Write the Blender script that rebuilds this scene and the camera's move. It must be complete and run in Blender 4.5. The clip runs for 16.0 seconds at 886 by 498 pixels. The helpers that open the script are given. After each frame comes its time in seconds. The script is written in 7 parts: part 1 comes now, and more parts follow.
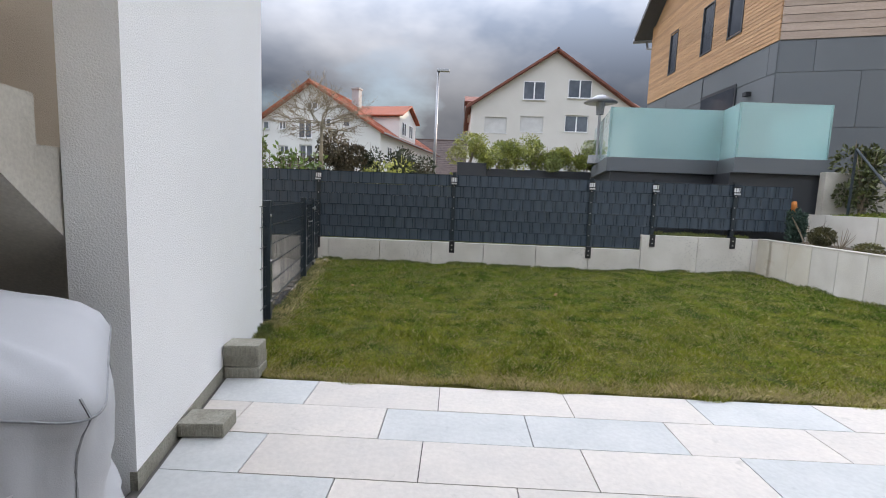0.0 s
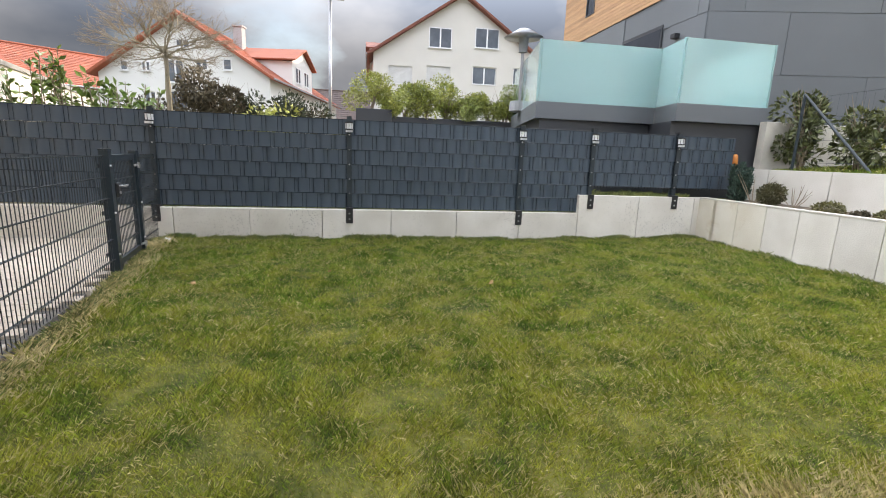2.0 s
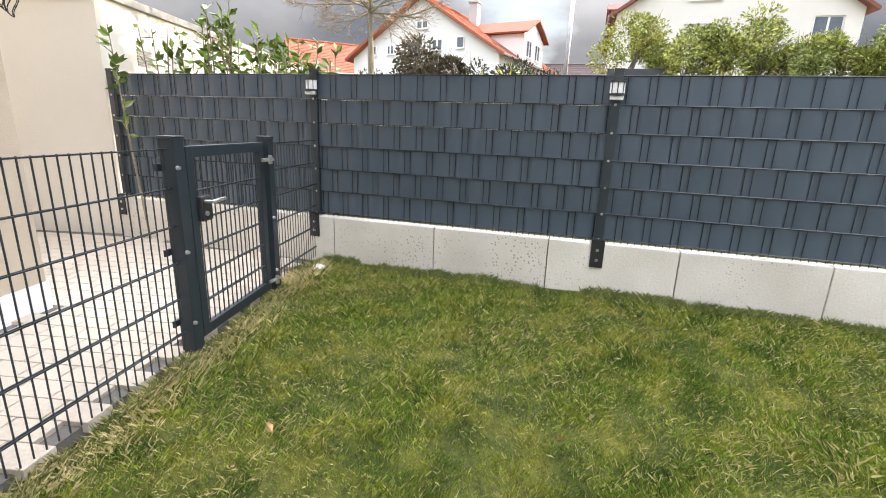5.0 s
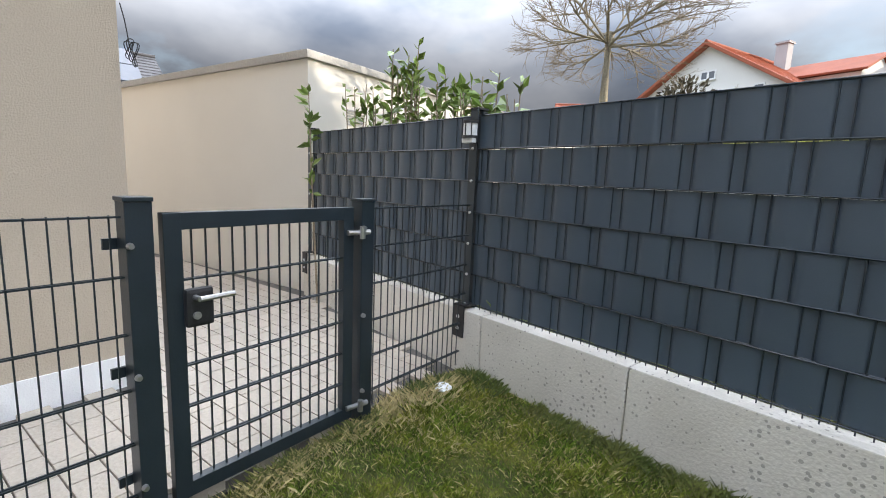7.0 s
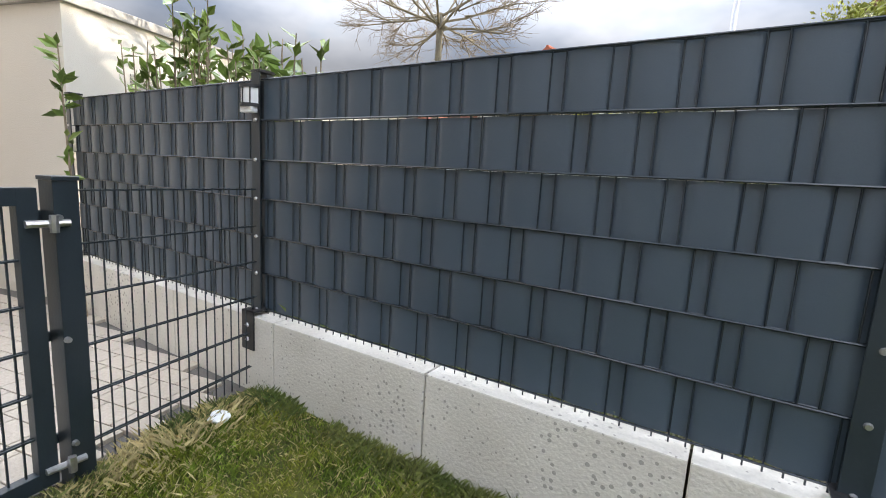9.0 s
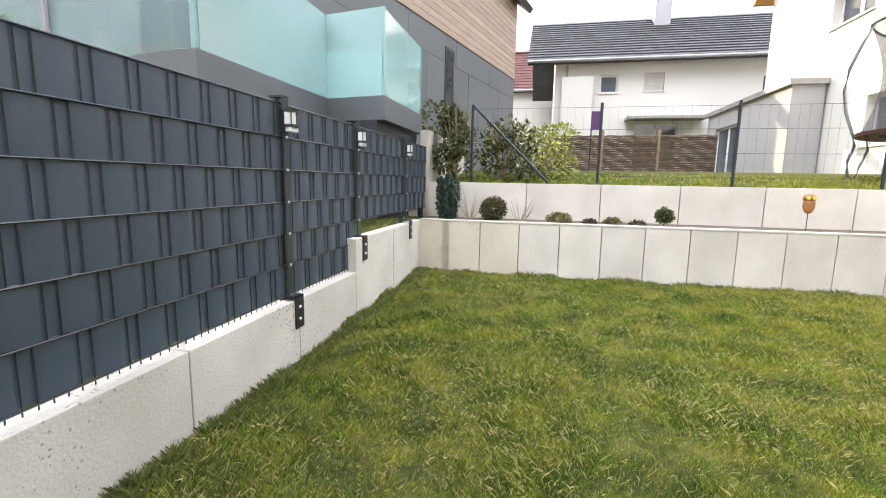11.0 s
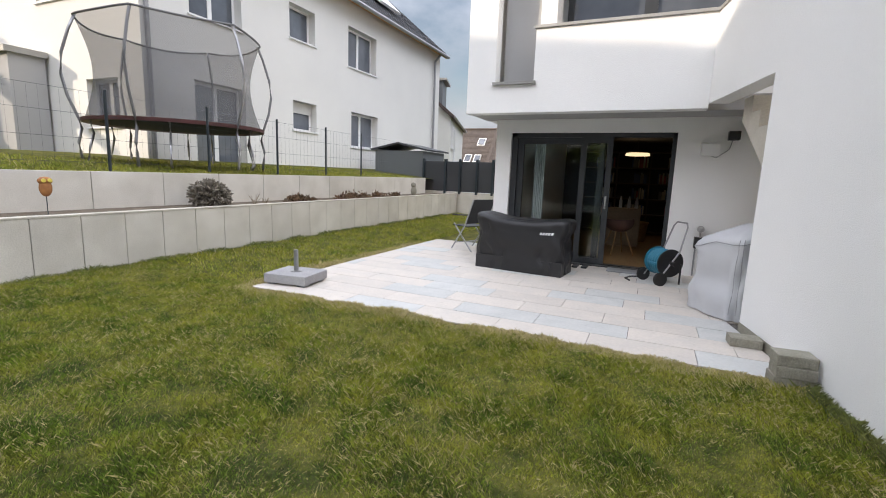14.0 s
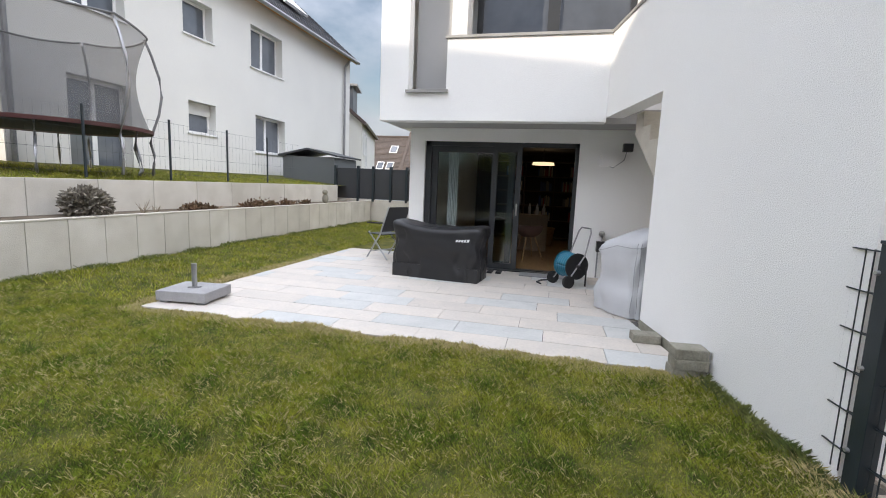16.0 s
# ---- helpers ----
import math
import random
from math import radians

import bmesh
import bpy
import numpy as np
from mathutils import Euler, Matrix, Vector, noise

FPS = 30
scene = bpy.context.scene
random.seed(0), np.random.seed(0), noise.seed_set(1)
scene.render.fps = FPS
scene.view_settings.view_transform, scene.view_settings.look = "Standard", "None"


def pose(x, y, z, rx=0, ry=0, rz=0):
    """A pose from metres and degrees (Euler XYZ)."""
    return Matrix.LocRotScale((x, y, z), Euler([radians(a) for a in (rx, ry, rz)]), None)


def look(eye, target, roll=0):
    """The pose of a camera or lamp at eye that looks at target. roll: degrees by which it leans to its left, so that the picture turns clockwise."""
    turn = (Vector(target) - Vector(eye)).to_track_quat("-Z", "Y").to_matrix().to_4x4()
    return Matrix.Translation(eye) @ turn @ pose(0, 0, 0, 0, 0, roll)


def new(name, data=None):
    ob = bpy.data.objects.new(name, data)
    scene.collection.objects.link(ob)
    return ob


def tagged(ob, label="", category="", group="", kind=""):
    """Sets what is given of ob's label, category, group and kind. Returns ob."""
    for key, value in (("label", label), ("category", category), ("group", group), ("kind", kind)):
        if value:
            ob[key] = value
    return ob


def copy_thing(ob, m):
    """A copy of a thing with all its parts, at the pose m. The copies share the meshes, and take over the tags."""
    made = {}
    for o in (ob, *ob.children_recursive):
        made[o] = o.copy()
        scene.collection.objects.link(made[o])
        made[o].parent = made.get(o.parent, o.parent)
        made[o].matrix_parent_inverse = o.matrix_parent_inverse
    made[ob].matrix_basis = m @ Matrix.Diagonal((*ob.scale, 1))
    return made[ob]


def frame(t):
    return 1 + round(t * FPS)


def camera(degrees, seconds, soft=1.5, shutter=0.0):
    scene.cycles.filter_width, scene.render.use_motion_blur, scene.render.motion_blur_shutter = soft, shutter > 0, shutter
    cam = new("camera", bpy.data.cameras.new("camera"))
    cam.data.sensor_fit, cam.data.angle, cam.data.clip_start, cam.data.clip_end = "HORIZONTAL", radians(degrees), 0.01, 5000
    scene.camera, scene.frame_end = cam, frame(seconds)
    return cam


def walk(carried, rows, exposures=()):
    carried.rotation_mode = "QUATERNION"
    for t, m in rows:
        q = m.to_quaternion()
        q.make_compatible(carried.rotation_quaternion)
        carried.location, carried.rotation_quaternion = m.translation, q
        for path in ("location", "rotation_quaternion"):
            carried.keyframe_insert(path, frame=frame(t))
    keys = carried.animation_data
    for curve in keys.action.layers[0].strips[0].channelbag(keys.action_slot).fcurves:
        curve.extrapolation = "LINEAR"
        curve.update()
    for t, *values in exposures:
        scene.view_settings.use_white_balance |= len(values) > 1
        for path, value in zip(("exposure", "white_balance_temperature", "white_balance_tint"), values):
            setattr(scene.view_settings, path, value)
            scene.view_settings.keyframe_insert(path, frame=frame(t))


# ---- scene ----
cam = camera(88.2, 16.0, soft=1.0)
PATH = [
    (0, (2.577, -8.565, 1.306), (2.526, -6.579, 1.079), 2.2),
    (0.5, (2.638, -8.183, 1.271), (2.833, -6.208, 1.028), 2.1),
    (1, (2.668, -7.72, 1.224), (2.987, -5.766, 0.947), 2.2),
    (1.5, (2.676, -7.21, 1.196), (3.029, -5.27, 0.863), 1.8),
    (2, (2.706, -6.719, 1.251), (3.052, -4.789, 0.857), 2.1),
    (2.5, (2.709, -6.206, 1.25), (3.05, -4.278, 0.839), 2.1),
    (3, (2.626, -5.698, 1.258), (2.967, -3.78, 0.809), 2.1),
    (3.5, (2.562, -5.207, 1.253), (2.817, -3.274, 0.806), 1.7),
    (4, (2.494, -4.733, 1.271), (2.532, -2.797, 0.771), 2.0),
    (4.5, (2.419, -4.268, 1.292), (2.153, -2.35, 0.791), 2.1),
    (5, (2.334, -3.779, 1.302), (1.791, -1.923, 0.789), 2.1),
    (5.2, (2.285, -3.588, 1.316), (1.621, -1.768, 0.819), 2.2),
    (7.3, (2.112, -1.966, 1.312), (0.589, -0.7, 1.031), 2.4),
    (7.5, (2.110, -1.859, 1.305), (0.576, -0.605, 1.035), 2.4),
    (8, (2.102, -1.645, 1.303), (0.564, -0.4, 1.016), 2.2),
    (8.2, (2.109, -1.584, 1.296), (0.575, -0.336, 0.997), 2.3),
    (10.3, (2.333, -1.644, 1.226), (3.598, -0.118, 0.958), 1.4),
    (10.5, (2.368, -1.669, 1.218), (3.915, -0.431, 0.948), 1.1),
    (11, (2.374, -1.647, 1.254), (4.307, -1.229, 0.96), 1.0),
    (11.5, (2.366, -1.553, 1.254), (4.308, -1.926, 0.952), 1.0),
    (12, (2.302, -1.524, 1.305), (4.006, -2.521, 0.983), 1.5),
    (12.5, (2.247, -1.566, 1.312), (3.664, -2.941, 0.999), 1.4),
    (13, (2.209, -1.599, 1.329), (3.351, -3.21, 1.009), 1.7),
    (13.5, (2.196, -1.64, 1.323), (3.114, -3.389, 1.01), 2.0),
    (14, (2.133, -1.719, 1.363), (2.939, -3.522, 1.043), 2.1),
    (14.5, (2.07, -1.797, 1.375), (2.796, -3.635, 1.072), 2.1),
    (15, (2.093, -1.804, 1.377), (2.735, -3.675, 1.083), 2.2),
    (15.5, (2.148, -1.794, 1.348), (2.689, -3.698, 1.062), 2.5),
    (16, (2.195, -1.797, 1.362), (2.651, -3.725, 1.088), 2.4),
]
walk(cam, [(t, look(eye, target, roll)) for t, eye, target, roll in PATH],
     exposures=[(0, 0.3, 7100, 13), (0.5, 0.24, 7100, 13), (1.0, 0.34, 7200, 13), (1.5, 0.5, 7300, 13), (2.0, 0.9, 7450, 13), (3.0, 1.3, 7550, 12), (5.0, 1.36, 7600, 13), (7.5, 0.66, 6900, 11), (8.2, 0.66, 6900, 11), (10.3, 1.46, 7700, 14), (11.0, 1.1, 7700, 14), (12.0, 0.46, 7800, 15), (14.0, 0.24, 7400, 14), (16.0, 0.3, 7250, 13)])

from mathutils.bvhtree import BVHTree

# ---- world and sun ----
SUN_AZ, SUN_EL = 39.0, 21.0            # degrees from +x towards +y, and above the horizon
world = bpy.data.worlds.new("sky")
scene.world = world
world.use_nodes = True
wn, wl = world.node_tree.nodes, world.node_tree.links
wn.clear()
w_out = wn.new("ShaderNodeOutputWorld")
w_bg = wn.new("ShaderNodeBackground")
w_sky = wn.new("ShaderNodeTexSky")
w_sky.sky_type = 'NISHITA'
w_sky.sun_disc = False
w_sky.sun_elevation = radians(SUN_EL)
w_sky.sun_rotation = radians(90 - SUN_AZ)
w_sky.air_density, w_sky.dust_density, w_sky.ozone_density = 1.0, 1.2, 1.0
w_co = wn.new("ShaderNodeTexCoord")
w_map = wn.new("ShaderNodeMapping")
w_map.inputs["Scale"].default_value = (1.0, 1.0, 1.9)
w_map.inputs["Location"].default_value = (0.7, 0.2, 0.3)
w_n1 = wn.new("ShaderNodeTexNoise")
w_n1.inputs["Scale"].default_value = 2.2
w_n1.inputs["Detail"].default_value = 7
w_n1.inputs["Roughness"].default_value = 0.5
w_n2 = wn.new("ShaderNodeTexNoise")
w_n2.inputs["Scale"].default_value = 2.6
w_n2.inputs["Detail"].default_value = 5
w_cov = wn.new("ShaderNodeValToRGB")
w_cov.color_ramp.elements[0].position, w_cov.color_ramp.elements[1].position = 0.36, 0.52
w_col = wn.new("ShaderNodeValToRGB")
w_col.color_ramp.elements[0].position, w_col.color_ramp.elements[1].position = 0.36, 0.66
w_col.color_ramp.elements[0].color = (2.7, 3.4, 4.7, 1)
w_col.color_ramp.elements[1].color = (7.2, 7.9, 9.2, 1)
w_mix = wn.new("ShaderNodeMixRGB")
wl.new(w_co.outputs["Generated"], w_map.inputs["Vector"])
wl.new(w_map.outputs[0], w_n1.inputs["Vector"])
wl.new(w_map.outputs[0], w_n2.inputs["Vector"])
# the cloud deck is dense in the north-west and opens towards the south-east
w_dir = wn.new("ShaderNodeSeparateXYZ")
wl.new(w_co.outputs["Generated"], w_dir.inputs[0])
w_open = wn.new("ShaderNodeMapRange")
w_open.interpolation_type = 'SMOOTHSTEP'
w_open.inputs["From Min"].default_value, w_open.inputs["From Max"].default_value = -0.5, 0.9
w_open.inputs["To Min"].default_value, w_open.inputs["To Max"].default_value = -0.05, 0.06
w_side = wn.new("ShaderNodeVectorMath")
w_side.operation = 'DOT_PRODUCT'
w_side.inputs[1].default_value = (-0.62, 0.78, 0.0)
wl.new(w_co.outputs["Generated"], w_side.inputs[0])
wl.new(w_side.outputs["Value"], w_open.inputs["Value"])
w_add = wn.new("ShaderNodeMath")
w_add.operation = 'ADD'
wl.new(w_n1.outputs["Fac"], w_add.inputs[0])
wl.new(w_open.outputs[0], w_add.inputs[1])
wl.new(w_add.outputs[0], w_cov.inputs["Fac"])
wl.new(w_n2.outputs["Fac"], w_col.inputs["Fac"])
wl.new(w_cov.outputs["Color"], w_mix.inputs["Fac"])
wl.new(w_sky.outputs["Color"], w_mix.inputs["Color1"])
wl.new(w_col.outputs["Color"], w_mix.inputs["Color2"])
# an overcast layer is brighter overhead than near the horizon
w_sep = wn.new("ShaderNodeSeparateXYZ")
wl.new(w_co.outputs["Generated"], w_sep.inputs[0])
w_el = wn.new("ShaderNodeMapRange")
w_el.interpolation_type = 'SMOOTHSTEP'
w_el.inputs["From Min"].default_value, w_el.inputs["From Max"].default_value = 0.15, 0.9
w_el.inputs["To Min"].default_value, w_el.inputs["To Max"].default_value = 0.17, 4.4
wl.new(w_sep.outputs["Z"], w_el.inputs["Value"])
w_mul = wn.new("ShaderNodeVectorMath")
w_mul.operation = 'SCALE'
wl.new(w_col.outputs["Color"], w_mul.inputs[0])
w_lit = wn.new("ShaderNodeMapRange")
w_lit.interpolation_type = 'SMOOTHSTEP'
w_lit.inputs["From Min"].default_value, w_lit.inputs["From Max"].default_value = -0.8, 0.0
w_lit.inputs["To Min"].default_value, w_lit.inputs["To Max"].default_value = 0.40, 0.0
wl.new(w_dir.outputs["Y"], w_lit.inputs["Value"])
w_sum = wn.new("ShaderNodeMath")
w_sum.operation = 'ADD'
wl.new(w_el.outputs[0], w_sum.inputs[0])
wl.new(w_lit.outputs[0], w_sum.inputs[1])
wl.new(w_sum.outputs[0], w_mul.inputs["Scale"])
wl.new(w_mul.outputs[0], w_mix.inputs["Color2"])
wl.new(w_mix.outputs["Color"], w_bg.inputs["Color"])
w_bg.inputs["Strength"].default_value = 0.14
wl.new(w_bg.outputs[0], w_out.inputs["Surface"])
sun = new("sun", bpy.data.lights.new("sun", "SUN"))
sun.data.energy, sun.data.angle, sun.data.color = 3.2, radians(0.53), (1.0, 0.93, 0.82)
_c = math.cos(radians(SUN_EL))
SUN_DIR = Vector((_c * math.cos(radians(SUN_AZ)), _c * math.sin(radians(SUN_AZ)), math.sin(radians(SUN_EL))))
sun.matrix_world = look(SUN_DIR * 60, (0, 0, 0))


# ---- materials ----
def mat(name, a, b=None, rough=0.7, metal=0.0, scale=3.0, fine=60.0, bump=0.15, grain=0.12, vary=0.0, spec=0.5, streak=None, island=0.0):
    """Two colours mixed by a coarse noise, a finer grain over them, relief from the grain, and a tone that differs from piece to piece."""
    m = bpy.data.materials.new(name)
    m.use_nodes = True
    n, l = m.node_tree.nodes, m.node_tree.links
    p = n["Principled BSDF"]
    co = n.new("ShaderNodeTexCoord")
    geo = n.new("ShaderNodeNewGeometry")
    mp = n.new("ShaderNodeMapping")
    l.new(geo.outputs["Position"], mp.inputs["Vector"])
    if streak:
        mp.inputs["Scale"].default_value = streak
    n1 = n.new("ShaderNodeTexNoise")
    n1.inputs["Scale"].default_value, n1.inputs["Detail"].default_value = scale, 5
    n2 = n.new("ShaderNodeTexNoise")
    n2.inputs["Scale"].default_value, n2.inputs["Detail"].default_value = fine, 3
    l.new(mp.outputs[0], n1.inputs["Vector"])
    l.new(mp.outputs[0], n2.inputs["Vector"])
    r1 = n.new("ShaderNodeValToRGB")
    r1.color_ramp.elements[0].position, r1.color_ramp.elements[1].position = 0.32, 0.68
    r1.color_ramp.elements[0].color, r1.color_ramp.elements[1].color = (*a, 1), (*(b or tuple(min(1, c * 0.86) for c in a)), 1)
    l.new(n1.outputs["Fac"], r1.inputs["Fac"])
    mr = n.new("ShaderNodeMapRange")
    mr.inputs["From Min"].default_value, mr.inputs["From Max"].default_value = 0.3, 0.7
    mr.inputs["To Min"].default_value, mr.inputs["To Max"].default_value = 1 - grain, 1 + grain
    l.new(n2.outputs["Fac"], mr.inputs["Value"])
    mul = n.new("ShaderNodeVectorMath")
    mul.operation = 'SCALE'
    l.new(r1.outputs["Color"], mul.inputs[0])
    l.new(mr.outputs[0], mul.inputs["Scale"])
    last = mul
    for amount, sock in ((vary, "obj"), (island, "isl")):
        if amount:
            if sock == "obj":
                src = n.new("ShaderNodeObjectInfo").outputs["Random"]
            else:
                src = geo.outputs["Random Per Island"]
            v = n.new("ShaderNodeMapRange")
            v.inputs["To Min"].default_value, v.inputs["To Max"].default_value = 1 - amount, 1 + amount
            l.new(src, v.inputs["Value"])
            m2 = n.new("ShaderNodeVectorMath")
            m2.operation = 'SCALE'
            l.new(last.outputs[0], m2.inputs[0])
            l.new(v.outputs[0], m2.inputs["Scale"])
            last = m2
    l.new(last.outputs[0], p.inputs["Base Color"])
    p.inputs["Roughness"].default_value = rough
    p.inputs["Metallic"].default_value = metal
    p.inputs["Specular IOR Level"].default_value = spec
    if bump:
        bp = n.new("ShaderNodeBump")
        bp.inputs["Strength"].default_value, bp.inputs["Distance"].default_value = bump, 0.012
        l.new(n2.outputs["Fac"], bp.inputs["Height"])
        l.new(bp.outputs[0], p.inputs["Normal"])
    return m


def glass(name, tint=(0.9, 0.97, 0.95), rough=0.0, alpha_mix=0.0, milk=(0.5, 0.8, 0.8)):
    m = bpy.data.materials.new(name)
    m.use_nodes = True
    n, l = m.node_tree.nodes, m.node_tree.links
    p = n["Principled BSDF"]
    p.inputs["Base Color"].default_value = (*tint, 1)
    p.inputs["Roughness"].default_value = rough
    p.inputs["Transmission Weight"].default_value = 1.0
    p.inputs["IOR"].default_value = 1.45
    if alpha_mix:
        d = n.new("ShaderNodeBsdfPrincipled")
        d.inputs["Base Color"].default_value = (*milk, 1)
        d.inputs["Roughness"].default_value = 0.03
        mx = n.new("ShaderNodeMixShader")
        mx.inputs[0].default_value = alpha_mix
        l.new(p.outputs[0], mx.inputs[1])
        l.new(d.outputs[0], mx.inputs[2])
        l.new(mx.outputs[0], n["Material Output"].inputs["Surface"])
    return m


def pitted(m, amount=0.65, density=32.0):
    """Adds the small air holes of cast concrete: sparse dark pits, thicker in some patches."""
    n, l = m.node_tree.nodes, m.node_tree.links
    p = n["Principled BSDF"]
    src = p.inputs["Base Color"].links[0].from_socket
    geo = n.new("ShaderNodeNewGeometry")
    cell = n.new("ShaderNodeTexVoronoi")
    cell.inputs["Scale"].default_value = density
    l.new(geo.outputs["Position"], cell.inputs["Vector"])
    where = n.new("ShaderNodeTexNoise")
    where.inputs["Scale"].default_value, where.inputs["Detail"].default_value = 1.7, 3
    l.new(geo.outputs["Position"], where.inputs["Vector"])
    size = n.new("ShaderNodeMapRange")
    size.inputs["From Min"].default_value, size.inputs["From Max"].default_value = 0.40, 0.62
    size.inputs["To Min"].default_value, size.inputs["To Max"].default_value = 0.03, 0.27
    l.new(where.outputs["Fac"], size.inputs["Value"])
    pit = n.new("ShaderNodeMath")
    pit.operation = 'LESS_THAN'
    l.new(cell.outputs["Distance"], pit.inputs[0])
    l.new(size.outputs[0], pit.inputs[1])
    fac = n.new("ShaderNodeMath")
    fac.operation = 'MULTIPLY'
    fac.inputs[1].default_value = amount
    l.new(pit.outputs[0], fac.inputs[0])
    mx = n.new("ShaderNodeMixRGB")
    mx.inputs["Color2"].default_value = (0.20, 0.19, 0.17, 1)
    l.new(fac.outputs[0], mx.inputs["Fac"])
    l.new(src, mx.inputs["Color1"])
    l.new(mx.outputs[0], p.inputs["Base Color"])
    return m


def veined(m, colour, lo=0.60, hi=0.70, scale=7.0):
    """Adds irregular darker worm marks, as on sedimentary stone."""
    n, l = m.node_tree.nodes, m.node_tree.links
    p = n["Principled BSDF"]
    src = p.inputs["Base Color"].links[0].from_socket
    geo = n.new("ShaderNodeNewGeometry")
    tex = n.new("ShaderNodeTexNoise")
    tex.inputs["Scale"].default_value, tex.inputs["Detail"].default_value, tex.inputs["Roughness"].default_value = scale, 9, 0.68
    tex.inputs["Distortion"].default_value = 1.1
    l.new(geo.outputs["Position"], tex.inputs["Vector"])
    mr = n.new("ShaderNodeMapRange")
    mr.inputs["From Min"].default_value, mr.inputs["From Max"].default_value = lo, hi
    mr.inputs["To Max"].default_value = 0.55
    l.new(tex.outputs["Fac"], mr.inputs["Value"])
    mx = n.new("ShaderNodeMixRGB")
    mx.inputs["Color2"].default_value = (*colour, 1)
    l.new(mr.outputs[0], mx.inputs["Fac"])
    l.new(src, mx.inputs["Color1"])
    l.new(mx.outputs[0], p.inputs["Base Color"])
    return m


RENDER_WHITE = mat("white_render", (0.88, 0.88, 0.87), (0.845, 0.845, 0.835), 0.9, scale=0.7, fine=140, bump=0.35, grain=0.03)
RENDER_BEIGE = mat("beige_render", (0.50, 0.425, 0.33), (0.45, 0.38, 0.295), 0.92, scale=0.8, fine=120, bump=0.4, grain=0.04)
GARAGE_RENDER = mat("off_white_render", (0.69, 0.66, 0.60), (0.64, 0.61, 0.555), 0.9, scale=0.7, fine=140, bump=0.3, grain=0.03)
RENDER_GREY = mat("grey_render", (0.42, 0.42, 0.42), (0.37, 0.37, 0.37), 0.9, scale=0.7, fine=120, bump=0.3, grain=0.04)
HOUSE_WHITE = mat("neighbour_render", (0.73, 0.72, 0.69), (0.68, 0.67, 0.645), 0.9, scale=0.4, fine=50, bump=0.1, grain=0.02)
HOUSE_CREAM = mat("cream_render", (0.66, 0.63, 0.58), (0.61, 0.58, 0.53), 0.9, scale=0.4, fine=50, bump=0.1, grain=0.03)
CONCRETE = mat("precast_concrete", (0.64, 0.61, 0.55), (0.53, 0.50, 0.44), 0.85, scale=2.2, fine=70, bump=0.3, grain=0.07, vary=0.06)
CONCRETE_PIT = pitted(mat("pitted_concrete", (0.64, 0.61, 0.55), (0.53, 0.50, 0.44), 0.85, scale=2.2, fine=70, bump=0.3, grain=0.07, vary=0.06))
CONCRETE_WARM = veined(mat("stained_concrete", (0.62, 0.585, 0.50), (0.54, 0.49, 0.39), 0.85, scale=2.0, fine=70, bump=0.3, grain=0.06, vary=0.06), (0.42, 0.31, 0.19), 0.56, 0.70, 2.4)
CONCRETE_RAW = mat("stair_concrete", (0.56, 0.53, 0.46), (0.44, 0.41, 0.35), 0.9, scale=3.0, fine=60, bump=0.3, grain=0.08)
TILE = veined(mat("travertine_tile", (0.60, 0.545, 0.485), (0.54, 0.50, 0.455), 0.6, scale=4.0, fine=34, bump=0.15, grain=0.05, vary=0.05), (0.40, 0.37, 0.33))
TILE_COOL = veined(mat("bluish_travertine_tile", (0.55, 0.55, 0.53), (0.48, 0.49, 0.475), 0.6, scale=4.0, fine=34, bump=0.15, grain=0.05, vary=0.05), (0.38, 0.39, 0.38))
TILE_BED = mat("tile_joint_sand", (0.12, 0.11, 0.10), None, 0.95, fine=90)
STRIP = mat("anthracite_strip", (0.052, 0.073, 0.096), (0.046, 0.066, 0.087), 0.36, scale=5, fine=200, bump=0.05, grain=0.03, vary=0.05)
STEEL = mat("anthracite_steel", (0.020, 0.030, 0.038), (0.015, 0.024, 0.030), 0.38, scale=6, fine=120, bump=0.06, grain=0.05)
MESH_STEEL = mat("coated_mesh_bar", (0.020, 0.028, 0.036), (0.016, 0.023, 0.030), 0.22, scale=6, fine=120, bump=0.03, grain=0.05)
BLACK = mat("black_plate", (0.02, 0.02, 0.022), None, 0.5, scale=8, bump=0.1)
ZINC = mat("zinc_bolt", (0.55, 0.55, 0.55), (0.42, 0.42, 0.42), 0.35, metal=0.9, scale=20, bump=0.1)
WHITE_PLASTIC = mat("white_plastic", (0.75, 0.76, 0.76), None, 0.35, scale=8, bump=0.02, grain=0.02)
GREY_PLASTIC = mat("grey_plastic", (0.30, 0.31, 0.32), None, 0.45, scale=8, bump=0.05)
SOIL = mat("garden_soil", (0.10, 0.075, 0.052), (0.15, 0.12, 0.085), 0.95, scale=4, fine=45, bump=0.9, grain=0.3)
PAVER = mat("concrete_paver", (0.44, 0.385, 0.315), (0.37, 0.325, 0.27), 0.9, scale=1.5, fine=60, bump=0.3, grain=0.08, island=0.08)
BRICKSTONE = mat("loose_paver", (0.30, 0.285, 0.235), (0.24, 0.225, 0.18), 0.92, scale=14, fine=80, bump=0.5, grain=0.14, vary=0.06)
ROOF_RED = mat("red_roof_tile", (0.36, 0.095, 0.045), (0.28, 0.075, 0.038), 0.8, scale=1.0, fine=20, bump=0.2, grain=0.14, island=0.16)
ROOF_DULL = mat("dull_red_roof_tile", (0.24, 0.085, 0.055), (0.18, 0.065, 0.045), 0.8, scale=1.0, fine=20, bump=0.2, grain=0.14, island=0.16)
